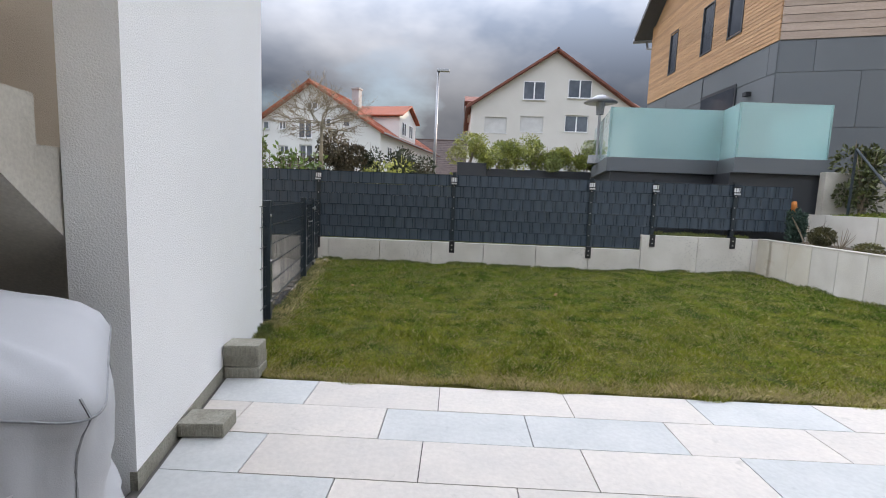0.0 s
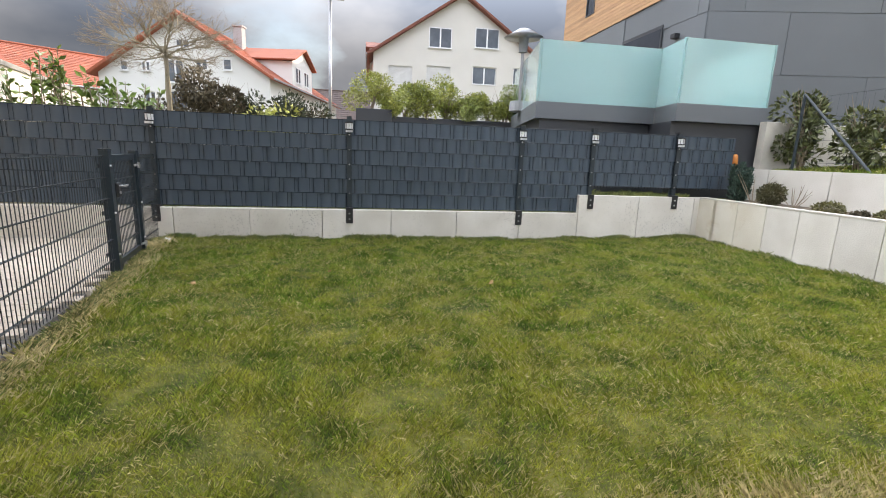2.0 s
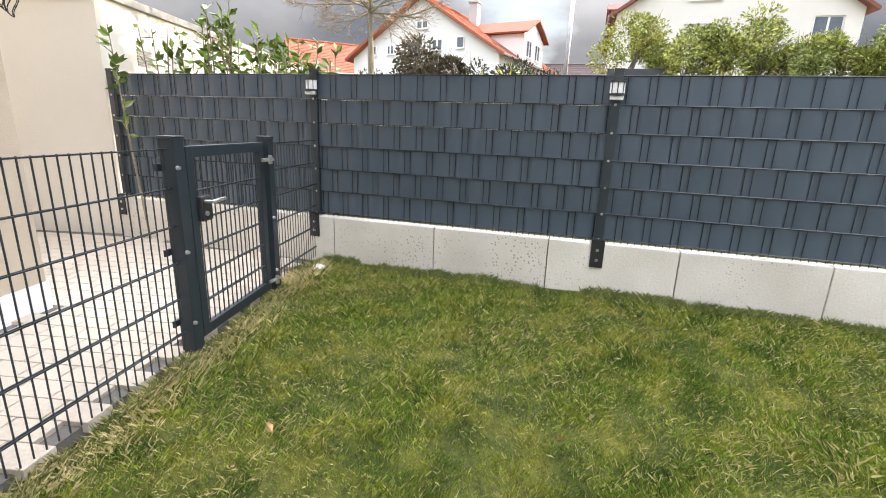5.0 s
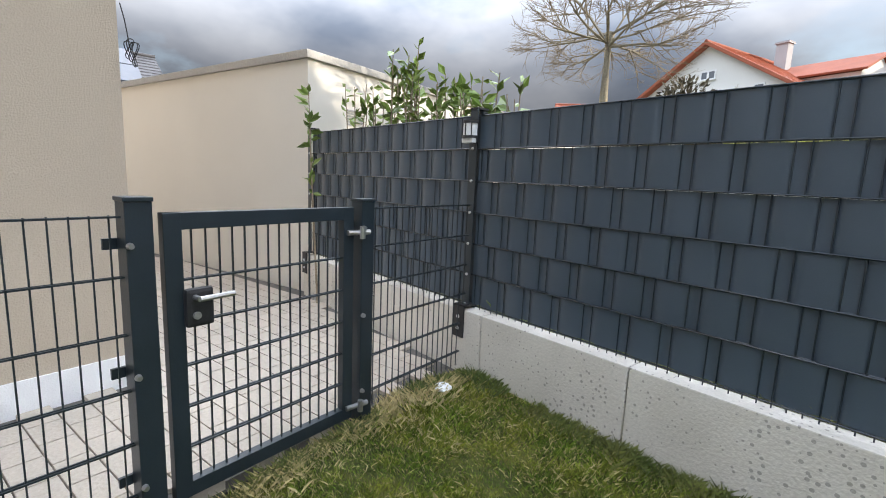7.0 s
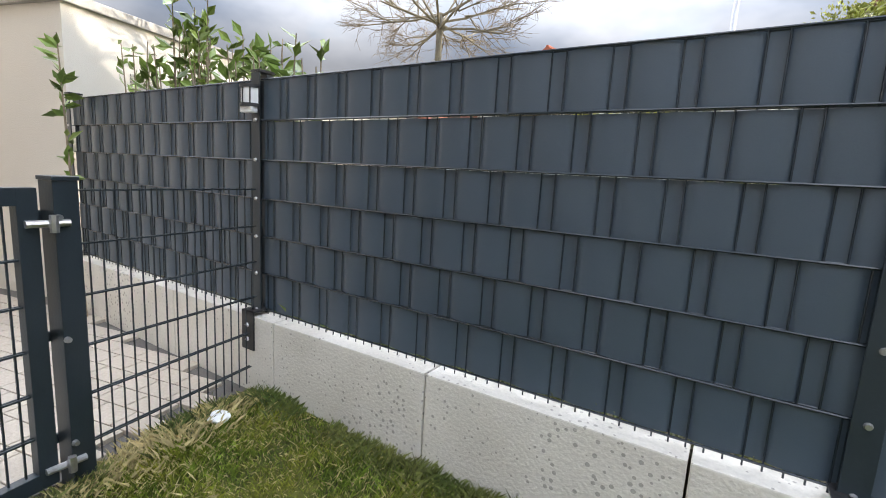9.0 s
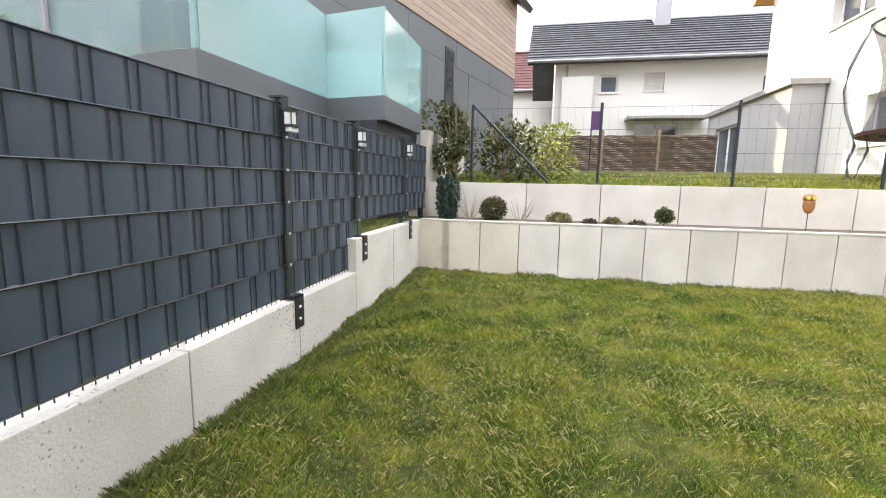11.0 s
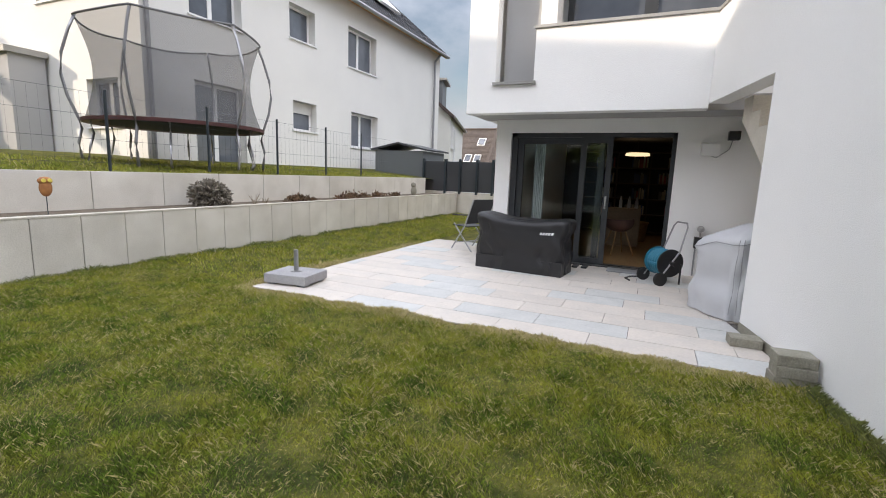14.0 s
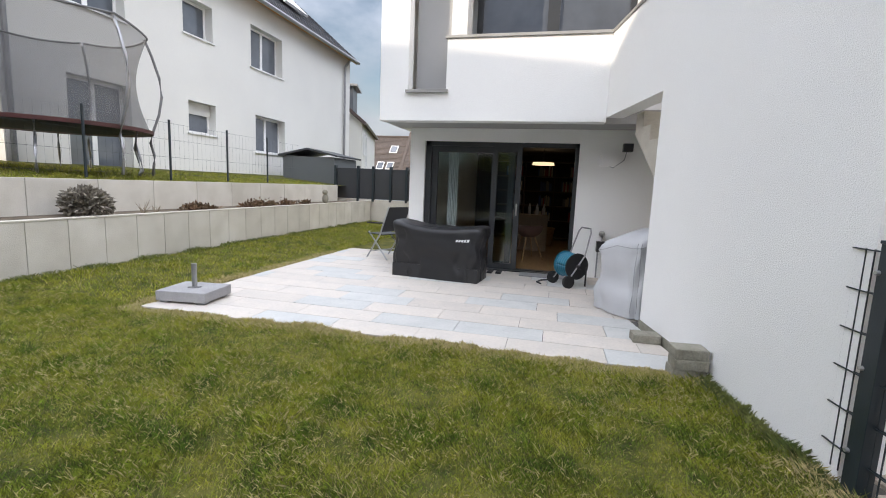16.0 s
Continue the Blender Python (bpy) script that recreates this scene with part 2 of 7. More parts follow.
ROOF_OLD = mat("old_roof_tile", (0.105, 0.082, 0.07), (0.08, 0.064, 0.056), 0.8, scale=1.0, fine=20, bump=0.2, grain=0.14, island=0.16)
ROOF_BROWN = mat("brown_roof_tile", (0.105, 0.075, 0.066), (0.08, 0.058, 0.052), 0.8, scale=1.0, fine=20, bump=0.2, grain=0.14, island=0.12)
ROOF_GREY = mat("grey_roof_tile", (0.075, 0.075, 0.08), (0.055, 0.055, 0.06), 0.65, scale=1.0, fine=20, bump=0.2, grain=0.14, island=0.18)
CLAD = mat("anthracite_cladding_panel", (0.135, 0.148, 0.157), (0.118, 0.130, 0.138), 0.5, scale=0.6, fine=80, bump=0.05, grain=0.03, vary=0.06)
CLAD_DARK = mat("dark_metal_cladding", (0.045, 0.048, 0.054), (0.038, 0.041, 0.046), 0.42, scale=0.8, fine=80, bump=0.05, grain=0.04)
LARCH = mat("larch_board", (0.52, 0.31, 0.165), (0.43, 0.245, 0.125), 0.7, scale=1.5, fine=14, bump=0.2, grain=0.12, streak=(1, 1, 9), vary=0.14)
# the same larch with the south face's shade put into a greyer tone
LARCH_SHADE = mat("shaded_larch_board", (0.47, 0.36, 0.29), (0.40, 0.30, 0.235), 0.75, scale=1.5, fine=14, bump=0.2, grain=0.1, streak=(1, 1, 9), vary=0.12)
WOOD_BEAM = mat("roof_beam_wood", (0.40, 0.30, 0.20), None, 0.7, scale=3, fine=30)
ORANGE_WOOD = mat("oiled_verge_board", (0.55, 0.27, 0.08), None, 0.6, scale=3, fine=30)
PVC = mat("white_window_frame", (0.80, 0.80, 0.80), None, 0.4, scale=3, bump=0.02, grain=0.02)
ALU_DARK = mat("anthracite_aluminium", (0.035, 0.038, 0.042), (0.03, 0.033, 0.037), 0.4, scale=4, bump=0.03, grain=0.04)
SHUTTER = mat("roller_shutter", (0.62, 0.61, 0.59), None, 0.6, scale=2, bump=0.05, grain=0.03)
COPING = mat("aluminium_coping", (0.36, 0.355, 0.34), (0.30, 0.295, 0.28), 0.5, metal=0.3, scale=3, bump=0.05)
# blue-grey blotches: sky reflections and curtains are put into the pane colour
WINDOW = mat("sky_tinted_window_pane", (0.055, 0.065, 0.082), (0.13, 0.145, 0.17), 0.03, scale=0.5, fine=3, bump=0.0, grain=0.1, spec=0.9)
WINDOW_DARK = mat("dark_window_pane", (0.03, 0.034, 0.042), (0.05, 0.055, 0.065), 0.08, scale=0.5, fine=3, bump=0.0, grain=0.1)
DOOR_GLASS = glass("clear_glazing", (0.80, 0.88, 0.86))
SATIN = glass("satin_glass", (0.80, 0.97, 0.96), 0.10, 0.42, (0.50, 0.76, 0.75))
SATIN_THIN = glass("thin_satin_glass", (0.84, 0.96, 0.95), 0.02, 0.16, (0.50, 0.76, 0.75))
BARK = mat("grey_bark", (0.27, 0.235, 0.165), (0.19, 0.165, 0.12), 0.9, scale=8, fine=60, bump=0.6, grain=0.2)
TWIG = mat("pale_twig", (0.30, 0.245, 0.175), (0.21, 0.165, 0.115), 0.9, scale=9, fine=60, bump=0.3, grain=0.2)
LEAF_LAUREL = mat("laurel_leaf", (0.20, 0.27, 0.06), (0.11, 0.19, 0.035), 0.35, scale=3, fine=30, bump=0.1, grain=0.15, island=0.4)
LEAF_YELLOW = mat("young_hedge_leaf", (0.36, 0.36, 0.07), (0.19, 0.23, 0.045), 0.5, scale=2, fine=30, bump=0.1, grain=0.15, island=0.4)
LEAF_HEDGE = mat("hedge_leaf", (0.27, 0.30, 0.075), (0.14, 0.18, 0.045), 0.45, scale=2, fine=30, bump=0.1, grain=0.15, island=0.45)
LEAF_DARK = mat("evergreen_leaf", (0.030, 0.040, 0.018), (0.045, 0.055, 0.025), 0.75, scale=3, fine=30, bump=0.1, grain=0.2, island=0.4)
LEAF_BROWN = mat("dormant_shrub_leaf", (0.085, 0.065, 0.035), (0.055, 0.048, 0.026), 0.8, scale=3, fine=30, bump=0.1, grain=0.2, island=0.4)
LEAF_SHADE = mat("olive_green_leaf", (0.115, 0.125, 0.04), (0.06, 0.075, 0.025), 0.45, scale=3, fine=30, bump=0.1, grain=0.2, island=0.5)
LEAF_BOX = mat("bronzed_box_leaf", (0.085, 0.075, 0.022), (0.05, 0.052, 0.018), 0.6, scale=6, fine=30, bump=0.1, grain=0.2, island=0.4)
LEAF_RUST = mat("rusty_dead_leaf", (0.15, 0.075, 0.04), (0.10, 0.07, 0.035), 0.85, scale=4, fine=30, bump=0.1, grain=0.2, island=0.5)
LEAF_BLUE = mat("juniper_needle", (0.045, 0.085, 0.06), (0.03, 0.06, 0.045), 0.7, scale=6, fine=30, bump=0.1, grain=0.2, island=0.4)
LEAF_OLIVE = mat("cushion_leaf", (0.14, 0.125, 0.04), (0.10, 0.10, 0.03), 0.7, scale=6, fine=30, bump=0.1, grain=0.2, island=0.4)
LEAF_GREY = mat("lavender_twig", (0.27, 0.24, 0.20), (0.19, 0.17, 0.135), 0.9, scale=6, fine=30, bump=0.1, grain=0.2, island=0.4)
COVER_GREY = mat("grey_grill_cover", (0.52, 0.53, 0.55), (0.47, 0.48, 0.50), 0.6, scale=2.5, fine=300, bump=0.1, grain=0.03)
COVER_BLACK = mat("black_grill_cover", (0.010, 0.010, 0.012), (0.014, 0.014, 0.016), 0.48, scale=2.5, fine=200, bump=0.1, grain=0.08)
GRANITE = mat("granite_base", (0.36, 0.355, 0.36), (0.30, 0.295, 0.30), 0.8, scale=5, fine=170, bump=0.2, grain=0.22)
FLOOR_WOOD = mat("oak_floor", (0.40, 0.24, 0.11), (0.33, 0.19, 0.085), 0.4, scale=3, fine=20, bump=0.05, grain=0.1, streak=(6, 1, 1))
# near-black room walls: the dimness indoors is put into their colour
ROOM_WALL_DIM = mat("dimmed_room_wall", (0.05, 0.042, 0.036), None, 0.9, scale=1)
WOOD_DARK = mat("dark_wood", (0.10, 0.06, 0.035), (0.075, 0.045, 0.028), 0.5, scale=5, fine=30)
WICKER = mat("wicker", (0.45, 0.28, 0.13), (0.33, 0.19, 0.08), 0.7, scale=20, fine=80, bump=0.5)
WATTLE = mat("wattle_twig", (0.17, 0.125, 0.09), (0.11, 0.08, 0.058), 0.9, scale=5, fine=50, bump=0.4, grain=0.2, island=0.35)
BLUE_REEL = mat("blue_plastic", (0.02, 0.20, 0.30), None, 0.35, scale=5, bump=0.03)
ASPHALT = mat("asphalt", (0.05, 0.05, 0.052), (0.06, 0.06, 0.06), 0.9, scale=2, fine=90, bump=0.4, grain=0.2)
TUBE = mat("galvanised_tube", (0.36, 0.36, 0.37), (0.30, 0.30, 0.31), 0.38, metal=0.7, scale=8, bump=0.05)
FOAM = mat("grey_foam_sleeve", (0.17, 0.17, 0.175), None, 0.8, scale=8)
PAD_RED = mat("dark_red_pad", (0.10, 0.03, 0.03), (0.07, 0.025, 0.025), 0.6, scale=3)
SILVER = mat("silver_car_paint", (0.45, 0.46, 0.47), None, 0.28, metal=0.5, scale=2, bump=0, grain=0.02)
RUBBER = mat("rubber", (0.02, 0.02, 0.02), None, 0.8, scale=9)
SOLAR = mat("solar_module", (0.05, 0.06, 0.08), (0.065, 0.075, 0.095), 0.4, scale=2, bump=0)
ORANGE_PIPE = mat("orange_pipe", (0.62, 0.20, 0.03), None, 0.5, scale=4, bump=0.03)
PURPLE = mat("purple_board", (0.10, 0.03, 0.12), None, 0.6, scale=4)


def grass_material(name, under):
    m = mat(name, (0.052, 0.058, 0.018) if under else (0.185, 0.262, 0.034), (0.034, 0.042, 0.012) if under else (0.066, 0.125, 0.016), 0.7, scale=3.2, fine=40, bump=0.5, grain=0.3, island=0.0 if under else 0.35)
    n, l = m.node_tree.nodes, m.node_tree.links
    p = n["Principled BSDF"]
    src = p.inputs["Base Color"].links[0].from_socket
    geo = n.new("ShaderNodeNewGeometry")
    patch = n.new("ShaderNodeTexNoise")
    patch.inputs["Scale"].default_value, patch.inputs["Detail"].default_value = 3.4, 8
    patch.inputs["Roughness"].default_value = 0.72
    l.new(geo.outputs["Position"], patch.inputs["Vector"])
    ramp = n.new("ShaderNodeValToRGB")
    ramp.color_ramp.elements[0].position, ramp.color_ramp.elements[1].position = 0.43, 0.76
    # the lawn is drier towards the patio
    where = n.new("ShaderNodeSeparateXYZ")
    l.new(geo.outputs["Position"], where.inputs[0])
    dry = n.new("ShaderNodeMapRange")
    dry.inputs["From Min"].default_value, dry.inputs["From Max"].default_value = -5.6, -2.2
    dry.inputs["To Min"].default_value, dry.inputs["To Max"].default_value = 0.09, -0.03
    l.new(where.outputs["Y"], dry.inputs["Value"])
    both = n.new("ShaderNodeMath")
    both.operation = 'ADD'
    l.new(patch.outputs["Fac"], both.inputs[0])
    l.new(dry.outputs[0], both.inputs[1])
    l.new(both.outputs[0], ramp.inputs["Fac"])
    mx = n.new("ShaderNodeMixRGB")
    mx.inputs["Color2"].default_value = (0.39, 0.365, 0.055, 1) if not under else (0.16, 0.15, 0.035, 1)
    l.new(ramp.outputs["Color"], mx.inputs["Fac"])
    l.new(src, mx.inputs["Color1"])
    last = mx
    if not under:
        # one blade in six is dead and straw-coloured
        dead = n.new("ShaderNodeMath")
        dead.operation = 'GREATER_THAN'
        dead.inputs[1].default_value = 0.90
        l.new(geo.outputs["Random Per Island"], dead.inputs[0])
        # no two blades have the same tone
        tone = n.new("ShaderNodeTexWhiteNoise")
        tone.noise_dimensions = '1D'
        l.new(geo.outputs["Random Per Island"], tone.inputs["W"])
        span = n.new("ShaderNodeMapRange")
        span.inputs["To Min"].default_value, span.inputs["To Max"].default_value = 0.45, 1.55
        l.new(tone.outputs["Value"], span.inputs["Value"])
        toned = n.new("ShaderNodeVectorMath")
        toned.operation = 'SCALE'
        l.new(mx.outputs[0], toned.inputs[0])
        l.new(span.outputs[0], toned.inputs["Scale"])
        mx = toned
        last = n.new("ShaderNodeMixRGB")
        last.inputs["Color2"].default_value = (0.55, 0.48, 0.22, 1)
        l.new(dead.outputs[0], last.inputs["Fac"])
        l.new(mx.outputs[0], last.inputs["Color1"])
    l.new(last.outputs[0], p.inputs["Base Color"])
    p.inputs["Specular IOR Level"].default_value = 0.05 if under else 0.25
    if not under:
        # thin blades let a part of the light through
        thru = n.new("ShaderNodeBsdfTranslucent")
        l.new(last.outputs[0], thru.inputs["Color"])
        half = n.new("ShaderNodeMixShader")
        half.inputs[0].default_value = 0.34
        l.new(p.outputs[0], half.inputs[1])
        l.new(thru.outputs[0], half.inputs[2])
        l.new(half.outputs[0], n["Material Output"].inputs["Surface"])
    return m


LAWN = grass_material("lawn_ground", True)
BLADE = grass_material("grass_blade", False)
STRAW = mat("dry_grass", (0.58, 0.48, 0.26), (0.42, 0.35, 0.15), 0.85, scale=6, fine=40, grain=0.2, island=0.3)
BLADE_TIP = grass_material("grass_tip", False)
BLADE_LONG = mat("long_grass", (0.20, 0.205, 0.06), (0.085, 0.125, 0.028), 0.6, scale=5, fine=40, grain=0.2, island=0.45)


# ---- mesh helpers ----
def box(bm, x0, x1, y0, y1, z0, z1, m=None):
    vs = [Vector((x, y, z)) for z in (z0, z1) for y in (y0, y1) for x in (x0, x1)]
    if m is not None:
        vs = [m @ v for v in vs]
    v = [bm.verts.new(p) for p in vs]
    for f in ((0, 2, 3, 1), (4, 5, 7, 6), (0, 1, 5, 4), (2, 6, 7, 3), (0, 4, 6, 2), (1, 3, 7, 5)):
        bm.faces.new([v[i] for i in f])


def tube(bm, a, b, r0, r1=None, seg=8, caps=True):
    a, b = Vector(a), Vector(b)
    r1 = r0 if r1 is None else r1
    q = (b - a).to_track_quat("Z", "Y").to_matrix()
    ra, rb = [], []
    for i in range(seg):
        w = 2 * math.pi * i / seg
        d = q @ Vector((math.cos(w), math.sin(w), 0))
        ra.append(bm.verts.new(a + d * r0))
        rb.append(bm.verts.new(b + d * r1))
    for i in range(seg):
        j = (i + 1) % seg
        bm.faces.new((ra[i], ra[j], rb[j], rb[i]))
    if caps:
        bm.faces.new(ra[::-1])
        bm.faces.new(rb)


def sweep(bm, pts, r, seg=8):
    """A round bar along a line of points, with one closed skin."""
    pts = [Vector(p) for p in pts]
    rings = []
    for k, p in enumerate(pts):
        d = (pts[min(k + 1, len(pts) - 1)] - pts[max(k - 1, 0)]).normalized()
        q = d.to_track_quat("Z", "Y").to_matrix()
        rr = r[k] if isinstance(r, (list, tuple)) else r
        rings.append([bm.verts.new(p + q @ Vector((math.cos(2 * math.pi * i / seg) * rr, math.sin(2 * math.pi * i / seg) * rr, 0))) for i in range(seg)])
    for A, B in zip(rings, rings[1:]):
        for i in range(seg):
            j = (i + 1) % seg
            try:
                bm.faces.new((A[i], A[j], B[j], B[i]))
            except ValueError:
                pass
    bm.faces.new(rings[0][::-1])
    bm.faces.new(rings[-1])


def prism(bm, pts, z0, z1):
    """An upright prism on a ground outline (counter-clockwise)."""
    lo = [bm.verts.new((x, y, z0)) for x, y in pts]
    hi = [bm.verts.new((x, y, z1)) for x, y in pts]
    k = len(pts)
    for i in range(k):
        j = (i + 1) % k
        bm.faces.new((lo[i], lo[j], hi[j], hi[i]))
    bm.faces.new(lo[::-1])
    bm.faces.new(hi)


def slab(bm, pts, t):
    """A flat polygon in space, given thickness t against its normal."""
    pts = [Vector(p) for p in pts]
    nrm = (pts[1] - pts[0]).cross(pts[2] - pts[0]).normalized()
    a = [bm.verts.new(p) for p in pts]
    b = [bm.verts.new(p - nrm * t) for p in pts]
    k = len(pts)
    bm.faces.new(a)
    bm.faces.new(b[::-1])
    for i in range(k):
        j = (i + 1) % k
        bm.faces.new((a[j], a[i], b[i], b[j]))


def mesh_of(bm, name, material, bevel=0.0, smooth=False):
    if bevel:
        bmesh.ops.bevel(bm, geom=bm.edges[:], offset=bevel, segments=2, affect='EDGES', profile=0.6)
    me = bpy.data.meshes.new(name)
    bm.to_mesh(me)
    bm.free()
    me.materials.append(material)
    if smooth:
        me.polygons.foreach_set("use_smooth", [True] * len(me.polygons))
    return me


def part(name, bm, material, parent=None, label="", bevel=0.0, smooth=False, m=None):
    ob = new(name, mesh_of(bm, name, material, bevel, smooth))
    if parent is not None:
        ob.parent = parent
    if m is not None:
        ob.matrix_basis = m
    if label:
        ob["label"] = label
    return ob


def thing(name, label, category, group="", kind="", m=None):
    ob = new(name)
    ob.empty_display_size = 0.1
    if m is not None:
        ob.matrix_basis = m
    return tagged(ob, label, category, group, kind)


def shared(name, me, parent, m):
    ob = new(name, me)
    ob.parent = parent
    ob.matrix_basis = m
    return ob


def B():
    return bmesh.new()


def frame_at(x, y, z, deg):
    return Matrix.Translation((x, y, z)) @ Matrix.Rotation(radians(deg), 4, "Z")


def pierced(bm, u0, u1, z0, z1, v0, v1, holes):
    """A wall along local x with real openings: holes are (u0, u1, z0, z1)."""
    us = [u for u in sorted({u0, u1, *[h[0] for h in holes], *[h[1] for h in holes]}) if u0 <= u <= u1]
    zs = [z for z in sorted({z0, z1, *[h[2] for h in holes], *[h[3] for h in holes]}) if z0 <= z <= z1]
    solid = set()
    for i in range(len(us) - 1):
        for k in range(len(zs) - 1):
            mu, mz = (us[i] + us[i + 1]) / 2, (zs[k] + zs[k + 1]) / 2
            if not any(h[0] < mu < h[1] and h[2] < mz < h[3] for h in holes):
                solid.add((i, k))
    made = {}

    def at(i, k, v):
        if (i, k, v) not in made:
            made[i, k, v] = bm.verts.new((us[i], v, zs[k]))
        return made[i, k, v]

    for i, k in solid:
        bm.faces.new((at(i, k, v0), at(i + 1, k, v0), at(i + 1, k + 1, v0), at(i, k + 1, v0)))
        bm.faces.new((at(i, k, v1), at(i, k + 1, v1), at(i + 1, k + 1, v1), at(i + 1, k, v1)))
        for di, dk, p, q in ((-1, 0, (0, 0), (0, 1)), (1, 0, (1, 1), (1, 0)), (0, -1, (1, 0), (0, 0)), (0, 1, (0, 1), (1, 1))):
            if (i + di, k + dk) not in solid:
                bm.faces.new((at(i + p[0], k + p[1], v0), at(i + q[0], k + q[1], v0), at(i + q[0], k + q[1], v1), at(i + p[0], k + p[1], v1)))


def leaf_cloud(name, n, place, size, material, parent=None, seed=1, label="", bent=0.25):
    """Many small two-faced leaves; place(rng) gives a point and an outward direction."""
    rng = random.Random(seed)
    verts, faces = [], []
    for _ in range(n):
        p, d = place(rng)
        p, d = Vector(p), Vector(d)
        if d.length < 1e-4:
            d = Vector((0, 0, 1))
        d = (d.normalized() + Vector((rng.gauss(0, .5), rng.gauss(0, .5), rng.gauss(0, .5)))).normalized()
        s = size * rng.uniform(0.6, 1.3)
        side = d.cross(Vector((rng.gauss(0, 1), rng.gauss(0, 1), rng.gauss(0, 1)))).normalized() * s * 0.24
        mid = p + d * s * 0.5 + d.cross(side).normalized() * s * bent * 0.3
        k = len(verts)
        verts += [p, mid + side, p + d * s, mid - side]
        faces += [(k, k + 1, k + 2), (k, k + 2, k + 3)]
    me = bpy.data.meshes.new(name)
    me.from_pydata([tuple(v) for v in verts], [], faces)
    me.materials.append(material)
    ob = new(name, me)
    if parent is not None:
        ob.parent = parent
    if label:
        ob["label"] = label
    return ob


# ---- ground ----
def smooth01(v):
    v = max(0.0, min(1.0, v))
    return v * v * (3 - 2 * v)


def lawn_z(x, y):
    a = 0.075 * smooth01((x - 1.5) / 6) * smooth01((y + 5.4) / 4)
    b = 0.09 * smooth01((x - 6.6) / 1.4)
    c = 0.05 * smooth01((y + 2.6) / 2.4)
    return max(a, b, c) + 0.012 * noise.noise(Vector((x * 1.3, y * 1.3, 0)))


WING_A, WING_B = Vector((1.245, -6.75, 0)), Vector((0.745, -4.28, 0))     # foot of the free-standing wing wall, garden side
WING_U = (WING_B - WING_A).normalized()
WING_N = Vector((-WING_U.y, WING_U.x, 0)) * -1
if WING_N.x < 0:
    WING_N = -WING_N
MESH_PTS = [(0.0, -0.06), (0.16, -0.95), (0.347, -1.92), (0.735, -4.16)]


def fence_x(y):
    """x of the wing wall or the mesh fence line at y, on the garden side."""
    pts = [(8.0, 0.0), (-0.06, 0.0), (-0.95, 0.16), (-1.935, 0.347), (-4.16, 0.735), (-4.28, 0.745), (-6.75, 1.245), (-9.4, 1.8), (-40, 1.8)]
    for (ya, xa), (yb, xb) in zip(pts, pts[1:]):
        if yb <= y <= ya:
            return xa + (xb - xa) * (ya - y) / (ya - yb)
    return 1.8


PATIO_Y = -5.54


def patio_edge(y):
    return 6.28 + (y - PATIO_Y) * 0.012


g = B()
NX, NY = 70, 130
grid = {}
for i in range(NX + 1):
    for j in range(NY + 1):
        y = -16.2 + (16.12) * j / NY
        x0 = fence_x(y) + 0.01 if y > -5.6 else 1.0
        x = x0 + (8.12 - x0) * i / NX
        z = lawn_z(x, y)
        if y < PATIO_Y + 0.02 and x < patio_edge(y) + 0.02:
            z = min(z, -0.06)
        grid[i, j] = g.verts.new((x, y, z))
for i in range(NX):
    for j in range(NY):
        g.faces.new((grid[i, j], grid[i + 1, j], grid[i + 1, j + 1], grid[i, j + 1]))
lawn = tagged(part("lawn", g, LAWN, smooth=True), "mown green and yellowish winter lawn between walls", "lawn", kind="structure")

g = B()
for a, b in (((-400, 0.03), (8.99, 500)), ((8.99, 0.03), (400, 500))):
    box(g, a[0], b[0], a[1], b[1], -0.5, 0.44)
tagged(part("ground", g, mat("rough_ground", (0.10, 0.105, 0.05), (0.13, 0.11, 0.07), 0.95, scale=0.7, fine=20, bump=0.6, grain=0.25)), "grassy ground sheet reaching to the horizon", "ground", kind="structure")
g = B()
box(g, -400, 0.0, -400, 0.02, -0.5, -0.02)
box(g, 0.0, 9.0, -400, -16.35, -0.5, -0.02)
box(g, 0.0, 1.2, -16.4, -7, -0.5, -0.02)
tagged(part("lower_ground", g, ASPHALT), "grey paved ground sheet beside the house", "ground", kind="structure")
g = B()
cols = [9.05, 9.6, 10.5, 11.5, 12.5, 14.0, 40.0, 400.0]
gv = [[g.verts.new((x, y, 1.215 + 0.08 * min(max(x - 9.1, 0), 4.3))) for y in (-400, -60, -16.1, -8, 0.0)] for x in cols]
for i in range(len(cols) - 1):
    for j in range(4):
        g.faces.new((gv[i][j], gv[i + 1][j], gv[i + 1][j + 1], gv[i][j + 1]))
upper = tagged(part("upper_lawn", g, LAWN), "neighbouring raised lawn behind the upper wall", "lawn", kind="structure")

# ---- retaining walls of precast stones ----
front_wall = thing("wall_front", "low wall of pale precast concrete L-stones under the fence", "wall", kind="structure")
edges = [-2.4, -1.75, -0.78, 0.2, 1.17, 2.14, 3.11, 4.08, 5.05, 6.0]
for a, b in zip(edges, edges[1:]):
    g = B()
    box(g, a + 0.004, b - 0.004, -0.10, 0.02, -0.35, 0.465)
    part("stone", g, CONCRETE_PIT, front_wall, bevel=0.006)
for a, b in ((6.0, 7.02), (7.02, 8.0), (8.0, 8.22)):
    g = B()
    box(g, a + 0.004, b - 0.004, -0.10, 0.02, -0.35, 0.75)
    part("stone", g, CONCRETE_PIT, front_wall, bevel=0.006)
right_wall = thing("wall_right", "long retaining wall of pale upright concrete stones with thin joints", "wall", kind="structure")
g = B()
